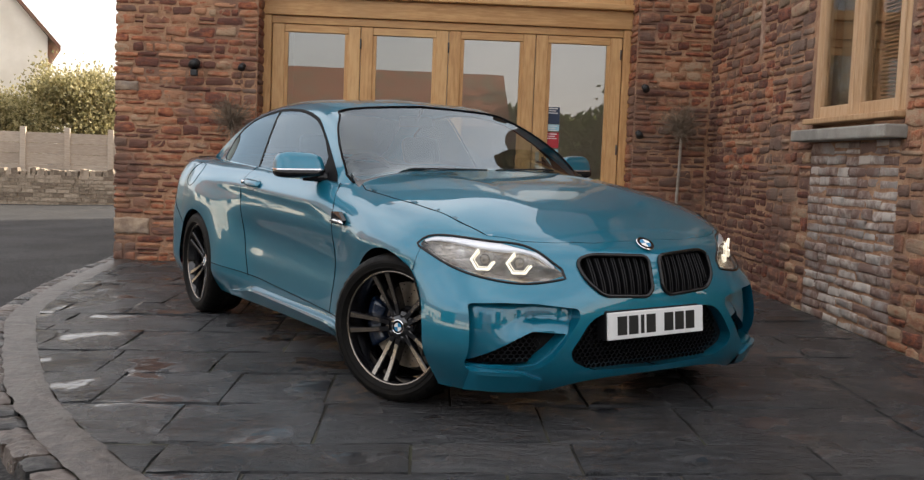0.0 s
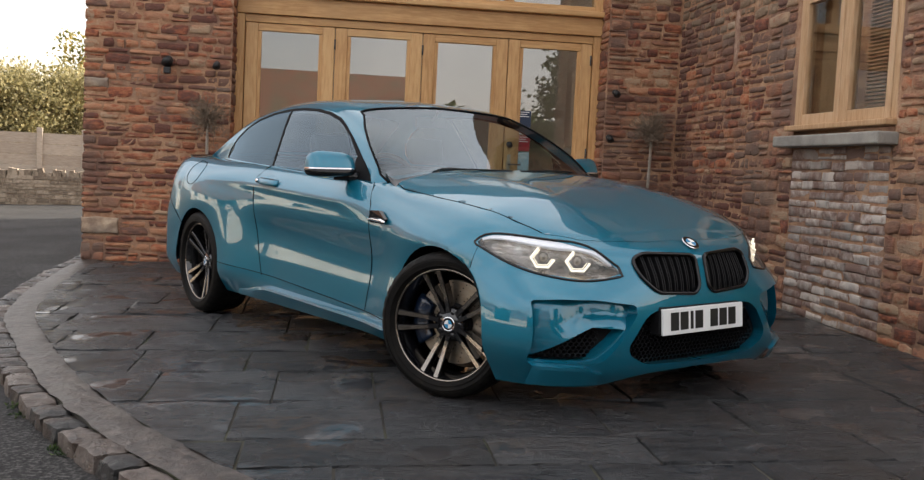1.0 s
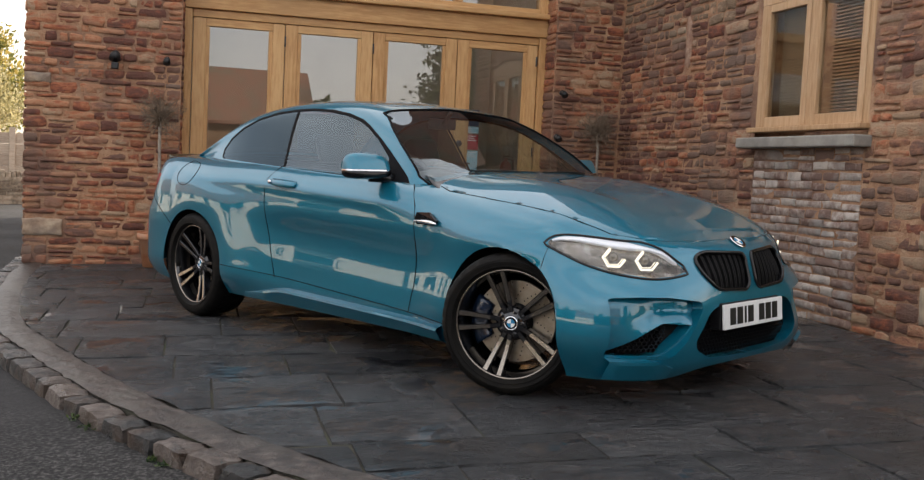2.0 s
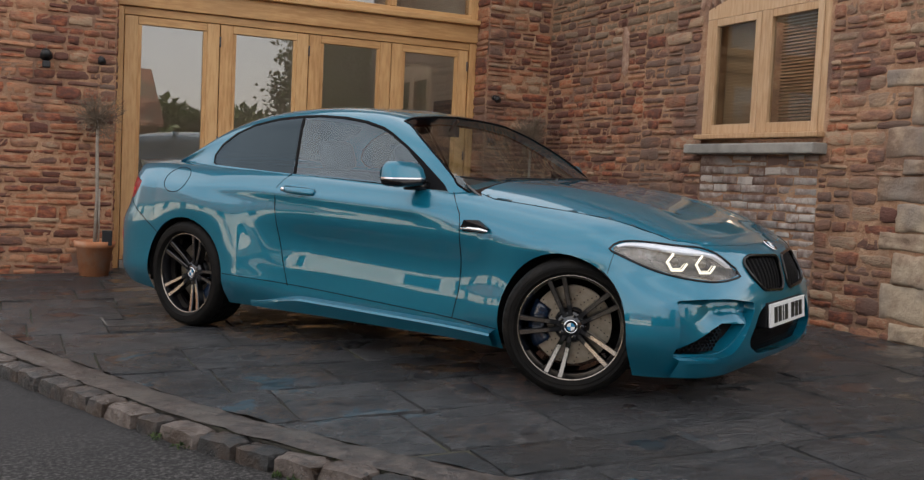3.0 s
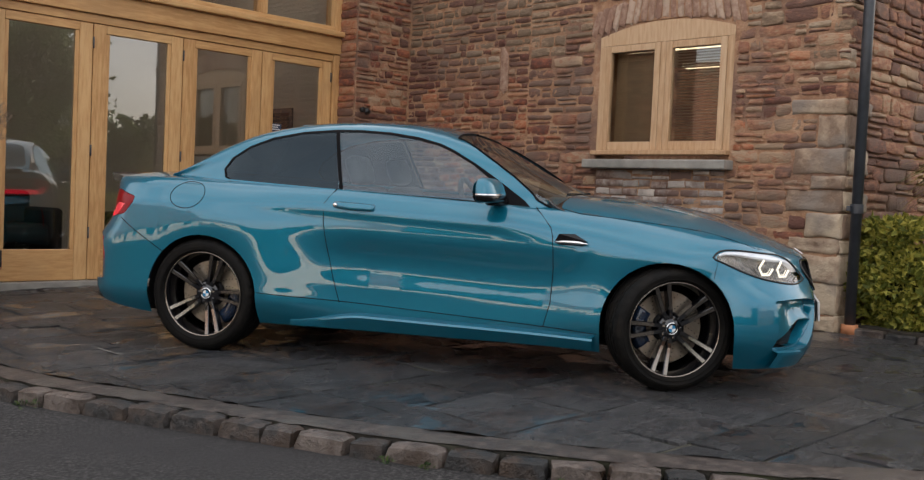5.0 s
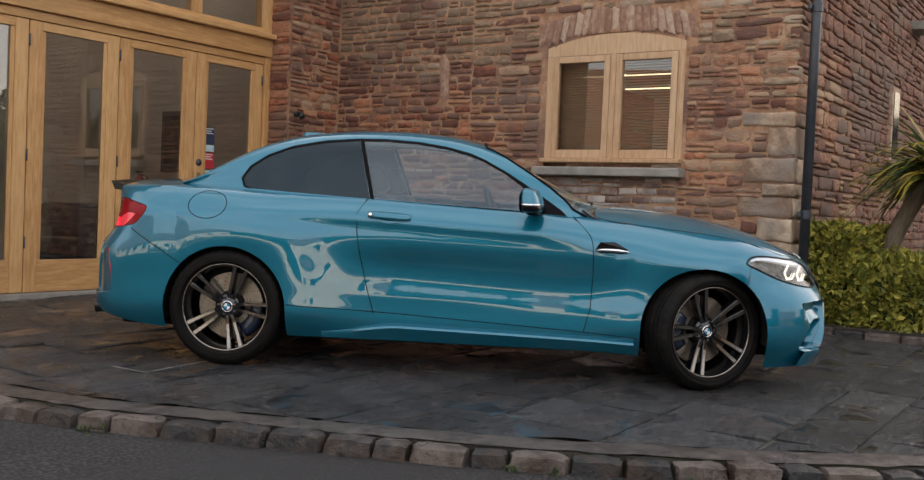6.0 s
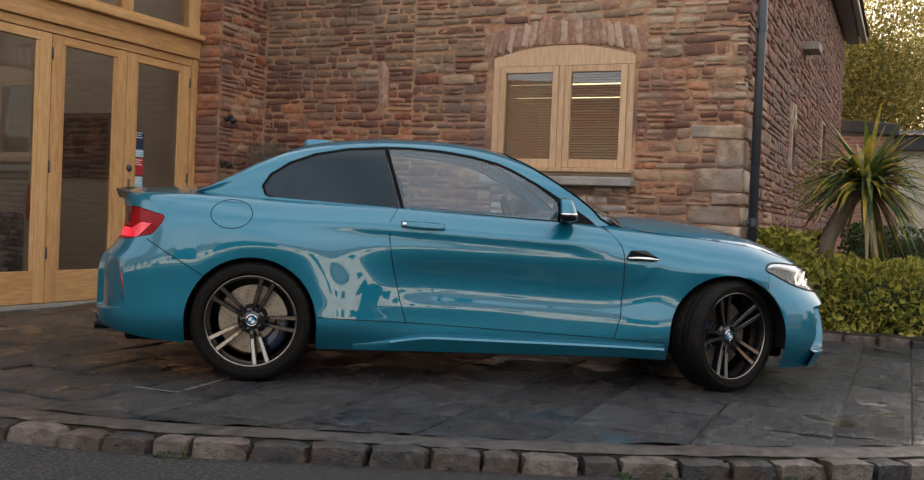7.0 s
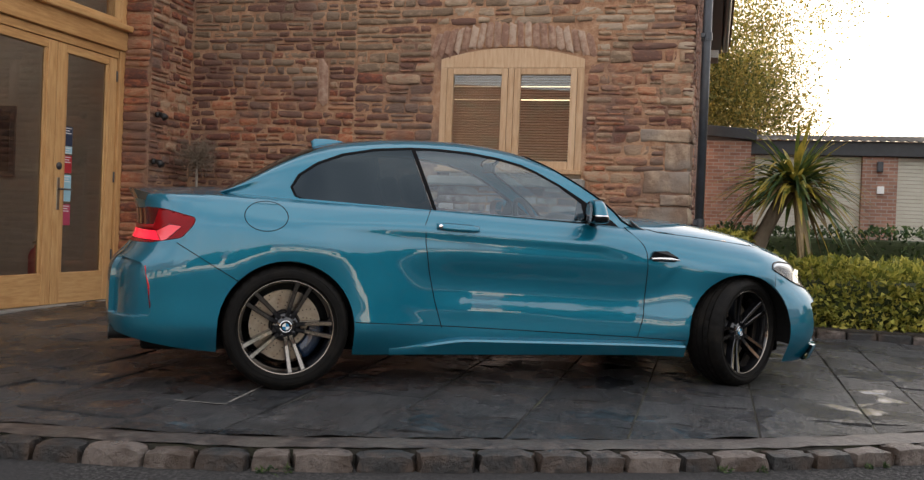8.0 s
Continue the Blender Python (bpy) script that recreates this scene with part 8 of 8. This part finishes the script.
for z0, z1, m, lab in ((1.49, 1.66, INK_BLUE, "dark blue notice stuck inside the door glass"), (1.42, 1.485, INK_CYAN, "pale blue notice strip on the door glass"), (1.25, 1.405, INK_RED, "red notice stuck inside the door glass"),
                       (1.00, 1.235, INK_CYAN, "pale blue notice stuck inside the door glass"), (0.79, 0.975, INK_PINK, "crimson notice stuck inside the door glass")):
    s = part("door_sticker", box((1.195, OAK_Y + 0.0015, z0), (1.33, OAK_Y + 0.0030, z1)), m)
    tagged(s, lab, "sticker", "stickers on the door")
    for k in range(3):
        part("text_bar", box((1.21, OAK_Y + 0.0004, z1 - 0.02 - 0.022 * k), (1.31 - 0.02 * (k % 2), OAK_Y + 0.0013, z1 - 0.012 - 0.022 * k)), WHITE, s)


def armchair(at, turn):
    e = empty("armchair", Matrix.Translation(at) @ Matrix.Rotation(turn, 4, "Z"))
    tagged(e, "low black leather armchair in the showroom", "chair")
    part("seat", box((-0.28, -0.30, 0.18), (0.28, 0.25, 0.42), 0.05), CABIN, e, smooth=True)
    part("backrest", box((-0.40, 0.20, 0.10), (0.40, 0.40, 0.78), 0.06), CABIN, e, smooth=True)
    for sg in (-1, 1):
        part("armrest", box((sg * 0.29, -0.34, 0.10), (sg * 0.43, 0.22, 0.60), 0.05), CABIN, e, smooth=True)
        for y in (-0.28, 0.30):
            part("leg", box((sg * 0.33 - 0.03, y - 0.03, 0), (sg * 0.33 + 0.03, y + 0.03, 0.099)), LEAD, e)
    return e


armchair((0.75, 11.6, 0.06), radians(-60))
armchair((-0.3, 12.8, 0.06), radians(15))


def extinguisher(at):
    e = empty("fire_extinguisher", Matrix.Translation(at))
    tagged(e, "red fire extinguisher hung on the showroom wall", "extinguisher")
    b = revolve(bmesh.new(), [(0.0, 0.0), (0.07, 0.0), (0.078, 0.02), (0.078, 0.36), (0.05, 0.42), (0.022, 0.44), (0.022, 0.47), (0.0, 0.47)], 24)
    bmesh.ops.transform(b, matrix=Matrix.Rotation(radians(90), 4, "X"), verts=b.verts[:])
    bmesh.ops.recalc_face_normals(b, faces=b.faces[:])
    part("cylinder", b, INK_RED, e, smooth=True)
    b = bmesh.new()
    tube(b, [(0.0, -0.02, 0.46), (0.09, -0.03, 0.44), (0.10, -0.03, 0.2)], 0.010, 8)
    tube(b, [(-0.05, 0, 0.49), (0.05, 0, 0.50)], 0.012, 8)
    part("hose", b, BLACK_PLASTIC, e, smooth=True)
    return e


extinguisher((2.50, 12.7, 0.75))
extinguisher((2.46, 11.2, 0.09))
pic = part("wall_picture", box((2.575, 11.6, 1.25), (2.598, 12.4, 2.0), 0.004), LEAD)
tagged(pic, "dark framed picture on the showroom wall", "picture")
part("canvas", box((2.570, 11.66, 1.31), (2.574, 12.34, 1.94)), CABIN, pic)
for k, (x, y) in enumerate(((-1.0, 11.2), (0.3, 11.2), (1.6, 11.2), (-1.0, 12.6), (0.3, 12.6), (1.6, 12.6))):
    b = bmesh.new()
    tube(b, [(x, y, 4.385), (x, y, 4.399)], 0.045, 16)
    o = part("ceiling_light", b, LAMP_RING)
    tagged(o, "small round lit downlight in the showroom ceiling", "lamp", "downlights")
for y in (6.0, 7.0):
    o = part("strip_light", box((4.3, y - 0.5, 3.04), (4.38, y + 0.5, 3.098), 0.006), LAMP_RING)
    tagged(o, "lit tube light on the office ceiling", "lamp", "tube lights")
# ------------------------------------------------------------------ the other side of the road, seen in the reflections
BOARD = material("brown_barn_board", [(0.10, 0.055, 0.03), (0.19, 0.11, 0.06), (0.25, 0.16, 0.10)], 0.85, 5, bump=0.4, stretch=(6, 6, 1))
house("barn", (-3.0, -30, -0.2), (13, 7, 3.2), 5.6, 178, "brown timber-boarded barn across the yard", BOARD, openings=False, chimney=False)
house("house", (-47, 4, -0.4), (14, 7, 3.6), 5.8, 94, "white rendered bungalow far across the road", RENDER_WALL)
house("house", (-24, 15.5, -0.3), (15, 8, 2.5), 6.6, 68, "white rendered bungalow with a clay roof across the road", RENDER_WALL)
house("house", (-36, -22, -0.4), (14, 7, 3.4), 5.6, 128, "white rendered bungalow far across the road", RENDER_WALL)
r = random.Random(77)
places = []
for k in range(38000):
    a = radians(r.uniform(150, 318))
    d = r.gauss(54, 2.5)
    c = noise.noise(Vector((a * 7, 3.3, 0))) * 2.2 + noise.noise(Vector((a * 22, 1.3, 0))) * 1.2
    top = 5.2 + c
    z = top * r.random() ** 0.7
    places.append((Vector((-2 + d * math.cos(a), 3 + d * math.sin(a), z)), Vector((-math.cos(a), -math.sin(a), 0.6)).normalized()))
woods = new("tree_belt", leaf_mesh("tree_belt", places, LEAF_DARK, 0.75, r))
tagged(woods, "far belt of dark trees across the road", "woods", kind="stuff")
# a dark curved sheet behind the leaves, painted as the belt's inner shade
b = bmesh.new()
rows = []
for k in range(60):
    a = radians(150 + 168 * k / 59)
    d = 56
    top = 4.9 + 2.0 * noise.noise(Vector((a * 7, 3.3, 0)))
    rows.append([b.verts.new((-2 + d * math.cos(a), 3 + d * math.sin(a), z)) for z in (-1.0, top)])
for p, q in zip(rows, rows[1:]):
    b.faces.new((p[0], q[0], q[1], p[1]))
tagged(part("tree_belt_inside", b, LEAF_SHADE), "dark sheet standing in for the shade inside the far tree belt", "woods", kind="stuff")
tree((-12, -30, 0), 9.0, 3.8, 31, LEAF_DARK, 0.30, 6000, "tall dark evergreen tree across the road")
tree((12, -26, 0), 9.0, 4.0, 34, LEAF_DARK, 0.28, 20000, "dark green tree beside the barn")
pale_wall = part("garden_wall", box((-16, -0.15, -0.6), (16, 0.15, 0.75), 0.02), RENDER_WALL)
pale_wall.matrix_world = Matrix.Translation((-30, -6, -0.2)) @ Matrix.Rotation(radians(112), 4, "Z")
tagged(pale_wall, "low white rendered garden wall along the road", "wall", kind="structure")

# unseen pale arc round the car, added so its flank mirrors a bright line
CONCRETE = material("pale_concrete", [(0.34, 0.32, 0.29), (0.42, 0.40, 0.36)], 0.85, 3, bump=0.2, stain=(0.28, 0.26, 0.23), stain_scale=0.8)
b = bmesh.new()
rows = []
for k in range(50):
    a = radians(165 + 135 * k / 49)
    rows.append([b.verts.new((0.2 + d * math.cos(a), 5.5 + d * math.sin(a), -0.24)) for d in (19.5, 23.0)])
for p, q in zip(rows, rows[1:]):
    b.faces.new((p[0], p[1], q[1], q[0]))
bmesh.ops.recalc_face_normals(b, faces=b.faces[:])
tagged(part("far_pavement", b, CONCRETE), "pale strip across the road, added for the bright line mirrored in the car", "pavement", kind="structure")
# ------------------------------------------------------------------ stones, slabs and setts
rng = random.Random(7)
RED = [stone_mesh("stone", STONE, rng, 6, 3, 0.07, 0.16, 0.14, 0.25) for _ in range(26)]
BROWN = [stone_mesh("stone", BROWN_STONE, rng, 6, 3, 0.07, 0.16, 0.14, 0.25) for _ in range(22)]
OLIVE = [stone_mesh("stone", OLIVE_STONE, rng, 6, 3, 0.07, 0.16, 0.14, 0.25) for _ in range(14)]
PALE = [stone_mesh("brick", INFILL, rng, 4, 3, 0.05, 0.12, 0.05) for _ in range(10)]
CREAM = [stone_mesh("quoin", QUOIN, rng, 6, 5, 0.09, 0.20, 0.05) for _ in range(8)]
VOUS = [stone_mesh("voussoir", VOUSSOIR, rng, 3, 5, 0.03, 0.07, 0.12, 0.10) for _ in range(6)]


def on_back(u, z):
    return Matrix.Translation((u, WALL_Y + 0.05, z))


def on_right(u, z):
    return Matrix.Translation((WALL_X + 0.05, u, z)) @ Matrix.Rotation(radians(-90), 4, "Z")


def on_side(u, z):
    return Matrix.Translation((u, SIDE_Y + 0.05, z))


def on_left(u, z):
    return Matrix.Translation((LEFT_X + 0.05, u, z)) @ Matrix.Rotation(radians(-90), 4, "Z")


lay(courses(LEFT_X, -1.66, -0.02, 4.4, rng, 0.045, 0.11, 0.09, 0.27, [(LEFT_X - 0.1, -2.66, 0.245, 0.42), (LEFT_X - 0.1, -2.78, 1.62, 1.74)]), on_back, RED * 4 + BROWN, wall_back_left, rng, near=(-2.4, 1.4))
lay(courses(2.02, WALL_X, 0.02, 4.4, rng, 0.045, 0.105, 0.09, 0.26), on_back, RED + BROWN, wall_back_right, rng, near=(2.4, 1.6))
lay([(-2.84, 0.333, 0.35, 0.17), (-2.90, 1.68, 0.23, 0.11)], on_back, CREAM, wall_back_left, rng, name="quoin", depth=0.10)
# reveals beside the oak frame
for xr, sg, par in ((-1.68, 1, wall_back_left), (2.04, -1, wall_back_right)):
    for u, z, w, h in courses(WALL_Y + 0.03, OAK_Y - 0.04, 0.0, 4.2, rng, 0.06, 0.12, 0.2, 0.4):
        ob = new("stone", rng.choice(RED))
        ob.parent = par
        ob.matrix_basis = Matrix.Translation((xr, u, z)) @ Matrix.Rotation(radians(90 * sg), 4, "Z") @ Matrix.Diagonal((w - 0.01, 0.07, h - 0.01, 1))
holes = [(WIN[0] - 0.03, WIN[1] + 0.06, 1.31, 2.52), (WIN[0] - 0.10, WIN[1] + 0.10, 2.45, 2.80), (WIN[0] + 0.02, WIN[1] - 0.02, -0.1, 1.31)]
quoins = []
z = 0.08
k = 0
while z < 1.78:
    h = rng.uniform(0.16, 0.25) if k % 3 else rng.uniform(0.10, 0.14)
    w = rng.uniform(0.38, 0.46) if k % 2 else rng.uniform(0.22, 0.30)
    quoins.append((SIDE_Y + w / 2, z + h / 2, w, h))
    z += h
    k += 1
qholes = [(SIDE_Y - 0.1, q[0] + q[2] / 2, q[1] - q[3] / 2, q[1] + q[3] / 2) for q in quoins]
lay(courses(SIDE_Y, 7.9, 0.02, 3.6, rng, 0.045, 0.12, 0.10, 0.30, holes + qholes), on_right, RED + BROWN * 3, wall_right, rng, near=(5.6, 1.5), limit=330, other=(OLIVE * 3 + BROWN, 2.45))
lay(courses(7.9, WALL_Y, 0.02, 4.4, rng, 0.042, 0.095, 0.085, 0.25, [(8.17, 8.29, 2.03, 2.52)]), on_right, RED * 2 + BROWN, wall_right, rng, near=(8.6, 1.8), limit=150, other=(OLIVE * 3 + BROWN, 2.45))
lay(quoins, on_right, CREAM, wall_right, rng, name="quoin", depth=0.11)
lay(courses(WIN[0] + 0.02, WIN[1] - 0.02, 0.02, 1.31, rng, 0.06, 0.075, 0.14, 0.24), on_right, PALE, wall_right, rng, gap=0.014, name="brick", depth=0.085)
lay([(8.23, 2.275, 0.115, 0.47)], on_right, VOUS, wall_right, rng, name="lintel_stone", depth=0.075)
# the segmental arch
n = 21
for k in range(n):
    u = (k + 0.5) / n * 2 - 1
    y = (WIN[0] + WIN[1]) / 2 + u * 0.78
    a = u * 0.30
    zc = WIN[3] + 0.235 - 0.115 * u * u
    ob = new("voussoir", rng.choice(VOUS))
    ob.parent = wall_right
    ob.matrix_basis = on_right(y, zc) @ Matrix.Rotation(a + rng.uniform(-0.04, 0.04), 4, "Y") @ Matrix.Diagonal((0.068 * rng.uniform(0.82, 1.05), 0.083, 0.235 * rng.uniform(0.90, 1.08), 1))
lay(courses(RX + 0.40, 15.2, 0.0, 5.0, rng, 0.07, 0.15, 0.16, 0.42), on_side, BROWN, wall_side, rng, near=(4.0, 1.5), limit=120)
side_q = [(WALL_X + 0.03 + (0.2 if i % 2 else 0.13), q[1], 0.4 if i % 2 else 0.26, q[3]) for i, q in enumerate(quoins)]
lay(side_q, on_side, CREAM, wall_side, rng, name="quoin", depth=0.11)
lay(courses(RX - 0.02, RX + 0.40, 1.78, 4.9, rng, 0.08, 0.14, 0.2, 0.4), on_side, BROWN, wall_side, rng, limit=80)
lay(courses(BACK, 14, -0.05, 4.5, rng, 0.08, 0.14, 0.2, 0.45), on_left, BROWN, wall_left, rng, near=(9.8, 1), limit=40)

# slate slabs in courses along the building
def inside(x, y):
    best = min(KERB, key=lambda p: (p.x - x) ** 2 + (p.y - y) ** 2)
    i = KERB.index(best)
    t = KERB[min(i + 1, len(KERB) - 1)] - KERB[max(i - 1, 0)]
    return (x - best.x) * -t.y + (y - best.y) * t.x   # >0 on the building's side


def slab_mesh(w, d, rng, cut):
    bm = bmesh.new()
    nx, ny = max(6, round(w / 0.034)), max(6, round(d / 0.034))
    sx, sy = rng.uniform(0, 50), rng.uniform(0, 50)
    grain = rng.uniform(-0.5, 0.5)
    ca, sa = math.cos(grain), math.sin(grain)
    vs = []
    for j in range(ny + 1):
        row = []
        for i in range(nx + 1):
            e = 0.0 if 0 < i < nx and 0 < j < ny else -0.004
            px, py = -w / 2 + w * i / nx, -d / 2 + d * j / ny
            fx, fy = px * ca + py * sa, py * ca - px * sa
            q = noise.noise(Vector((fx * 1.7 + sx, fy * 4.4 + sy, 0.3))) + 0.42 * noise.noise(Vector((fx * 5 + sx, fy * 12 + sy, 4.3))) + 0.18 * noise.noise(Vector((fx * 13 + sx, fy * 26 + sy, 7.3)))
            terrace = round(q * 5.5) * 0.0017 + q * 0.0012     # cleft faces step down in thin sheets
            row.append(bm.verts.new((px + rng.uniform(-0.006, 0.006) * (e == 0), py + rng.uniform(-0.006, 0.006) * (e == 0), e + terrace + rng.uniform(-0.0006, 0.0006))))
        vs.append(row)
    for j in range(ny):
        for i in range(nx):
            bm.faces.new((vs[j][i], vs[j][i + 1], vs[j + 1][i + 1], vs[j + 1][i]))
    rim = [e for e in bm.edges if len(e.link_faces) == 1]
    r = bmesh.ops.extrude_edge_only(bm, edges=rim)
    for v in r["geom"]:
        if isinstance(v, bmesh.types.BMVert):
            v.co.z -= 0.03
    return bm


slope_x, slope_y = math.atan(0.022), math.atan(0.008)
y = 3.36 - 0.58 * 4
ci = 0
while y < OAK_Y - 0.1:
    d = [0.58, 0.60, 0.46, 0.62, 0.34, 0.57, 0.59, 0.52][ci % 8]
    ci += 1
    if y + d > OAK_Y - 0.15:
        d = OAK_Y - 0.06 - y
    x = -3.6 + rng.uniform(0, 0.4)
    right = WALL_X - 0.01 if y + d / 2 > SIDE_Y else 2.80
    while x < right - 0.02:
        w = rng.choice([0.45, 0.6, 0.75, 0.9, 0.9, 0.55])
        if x + w > right - 0.2:
            w = right - x
        cx, cy = x + w / 2, y + d / 2
        corners = [(x, y), (x + w, y), (x + w, y + d), (x, y + d)]
        ins = [inside(a, b) > 0.0 for a, b in corners]
        if any(ins) and not (cy > WALL_Y and not -1.6 < cx < 2.0):
            bm = slab_mesh(w - 0.012, d - 0.012, rng, None)
            T = Matrix.Translation((cx, cy, gz(cx, cy)))
            bmesh.ops.transform(bm, matrix=T @ Matrix.Rotation(-slope_x, 4, "Y") @ Matrix.Rotation(slope_y, 4, "X"), verts=bm.verts[:])
            if not all(inside(a, b) > 0.30 for a, b in corners):
                # trim the slab along the band, one stretch of the kerb after another
                near = [i for i in range(0, len(KERB) - 1, 2) if (KERB[i] - Vector((cx, cy))).length < 1.1]
                for i in near:
                    t = (KERB[min(i + 2, len(KERB) - 1)] - KERB[i]).normalized()
                    nrm = Vector((-t.y, t.x))
                    p = KERB[i] + nrm * 0.16
                    bmesh.ops.bisect_plane(bm, geom=bm.verts[:] + bm.edges[:] + bm.faces[:], plane_co=(p.x, p.y, 0), plane_no=(nrm.x, nrm.y, 0), clear_inner=True)
            if len(bm.faces) > 2:
                bmesh.ops.translate(bm, verts=bm.verts[:], vec=(-cx, -cy, -gz(cx, cy)))
                ob = part("slab", bm, SLATE, pavement)
                ob.matrix_basis = Matrix.Translation((cx, cy, gz(cx, cy) + rng.uniform(-0.0015, 0.002)))
            else:
                bm.free()
        x += w
    y += d

# the mortar band inside the kerb
bm = bmesh.new()
rows = []
for i, p in enumerate(KERB[4:126]):
    t = (KERB[i + 5] - KERB[i + 3]).normalized()
    nrm = Vector((-t.y, t.x))
    row = []
    for k in range(6):
        q = p + nrm * (0.178 * k / 5 - 0.012 + rng.uniform(-0.010, 0.010))
        row.append(bm.verts.new((q.x, q.y, gz(q.x, q.y) - 0.004 + 0.006 * math.sin(k * math.pi / 5) + rng.uniform(-0.003, 0.003))))
    rows.append(row)
for a, b in zip(rows, rows[1:]):
    for k in range(5):
        bm.faces.new((a[k], b[k], b[k + 1], a[k + 1]))
bmesh.ops.recalc_face_normals(bm, faces=bm.faces[:])
part("mortar_band", bm, BAND, pavement, "rough brown mortar band", smooth=True)

# kerb of granite setts
kerb = empty("kerb", Matrix.Translation((-2.0, 4.6, gz(-2, 4.6))))
tagged(kerb, "low kerb of worn grey and brown granite setts", "kerb", kind="structure")


def sett_mesh(rng):
    bm = bmesh.new()
    bmesh.ops.create_cube(bm, size=1, matrix=Matrix.Translation((0, 0, -0.5)))
    bmesh.ops.subdivide_edges(bm, edges=bm.edges[:], cuts=3, use_grid_fill=True)
    for v in bm.verts:
        c = v.co + Vector((0, 0, 0.5))
        k = 0.5 * (abs(c.x) ** 9 + abs(c.y) ** 9 + abs(c.z) ** 9) ** (-1 / 9) if c.length > 0.01 else 1
        v.co = Vector((c.x * k, c.y * k, c.z * k - 0.5)) * 1.0 + Vector((rng.uniform(-1, 1) * 0.045, rng.uniform(-1, 1) * 0.055, rng.uniform(-1, 1) * 0.030))
    bmesh.ops.delete(bm, geom=[f for f in bm.faces if f.calc_center_median().z < -0.93], context="FACES")
    for e in bm.edges:
        if len(e.link_faces) == 2 and e.calc_face_angle(0) > 0.75:
            e.smooth = False
    return mesh_of("sett", bm, SETT, True)


SETTS = [sett_mesh(rng) for _ in range(10)]
s, i = 0.0, 3
acc = 0.0
want = 0.1
pos = KERB[3]
walkpts = []
for a, b in zip(KERB[3:126], KERB[4:127]):
    L = (b - a).length
    while acc + L >= want:
        f = (want - acc) / L
        walkpts.append((a.lerp(b, f), (b - a).normalized()))
        length = rng.choice([0.16, 0.18, 0.21, 0.25, 0.22, 0.20])
        walkpts[-1] += (length,)
        want += length
    acc += L
for p, t, length in walkpts:
    nrm = Vector((-t.y, t.x))
    c = p + t * (length / 2) - nrm * 0.068
    ob = new("sett", rng.choice(SETTS))
    ob.parent = kerb
    ob.matrix_basis = Matrix.Translation(-kerb.location) @ Matrix.Translation((c.x, c.y, gz(c.x, c.y) - 0.004 + rng.uniform(-0.008, 0.007))) @ Matrix.Rotation(math.atan2(t.y, t.x) + rng.uniform(-0.05, 0.05), 4, "Z") @ Matrix.Diagonal((length - 0.008, 0.135, 0.20, 1))

# pale streaks on one slab's edges, and puddles left by rain
STREAK = material("pale_lime_streak", [(0.16, 0.15, 0.135), (0.24, 0.225, 0.20)], 0.8, 40, bump=0.3)
for a, b in (((-1.965, 7.06), (-1.95, 6.73)), ((-1.95, 6.73), (-1.385, 6.775))):
    bm = bmesh.new()
    n = 14
    rows = []
    d = (Vector(b) - Vector(a)).normalized()
    nn = Vector((-d.y, d.x))
    for k in range(n + 1):
        p = Vector(a).lerp(Vector(b), k / n)
        w = 0.007 * rng.uniform(0.6, 1.3)
        rows.append([bm.verts.new((q.x, q.y, gz(q.x, q.y) + 0.0045)) for q in (p + nn * w, p - nn * w)])
    for p, q in zip(rows, rows[1:]):
        bm.faces.new((p[0], p[1], q[1], q[0]))
    bmesh.ops.recalc_face_normals(bm, faces=bm.faces[:])
    part("lime_streak", bm, STREAK, pavement)
# weeds in the joints at the kerb's foot
def weed(at, size, seed):
    r = random.Random(seed)
    places = []
    for k in range(26):
        a = r.uniform(0, 2 * math.pi)
        d = r.uniform(0, size)
        places.append((Vector((d * math.cos(a), d * math.sin(a), r.uniform(0.0, size * 0.6))), Vector((math.cos(a), math.sin(a), 0.9)).normalized()))
    ob = new("weed", leaf_mesh("weed", places, LEAF_DARK, 0.020, r, long=2.2))
    ob.location = at
    tagged(ob, "small green weed growing at the foot of the kerb", "weed", "weeds along the kerb")


for k, (x, y, sz) in enumerate(((-2.67, 6.10, 0.05), (-1.765, 4.30, 0.035), (-1.83, 4.42, 0.04), (-1.42, 3.80, 0.03), (-1.50, 3.88, 0.02), (-2.66, 6.20, 0.03))):
    i = min(range(len(KERB)), key=lambda j: (KERB[j].x - x) ** 2 + (KERB[j].y - y) ** 2)
    t = (KERB[i + 1] - KERB[i - 1]).normalized()
    p = KERB[i] - Vector((-t.y, t.x)) * 0.15
    weed((p.x, p.y, gz(p.x, p.y) - ROAD_DROP - 0.003), sz, 40 + k)
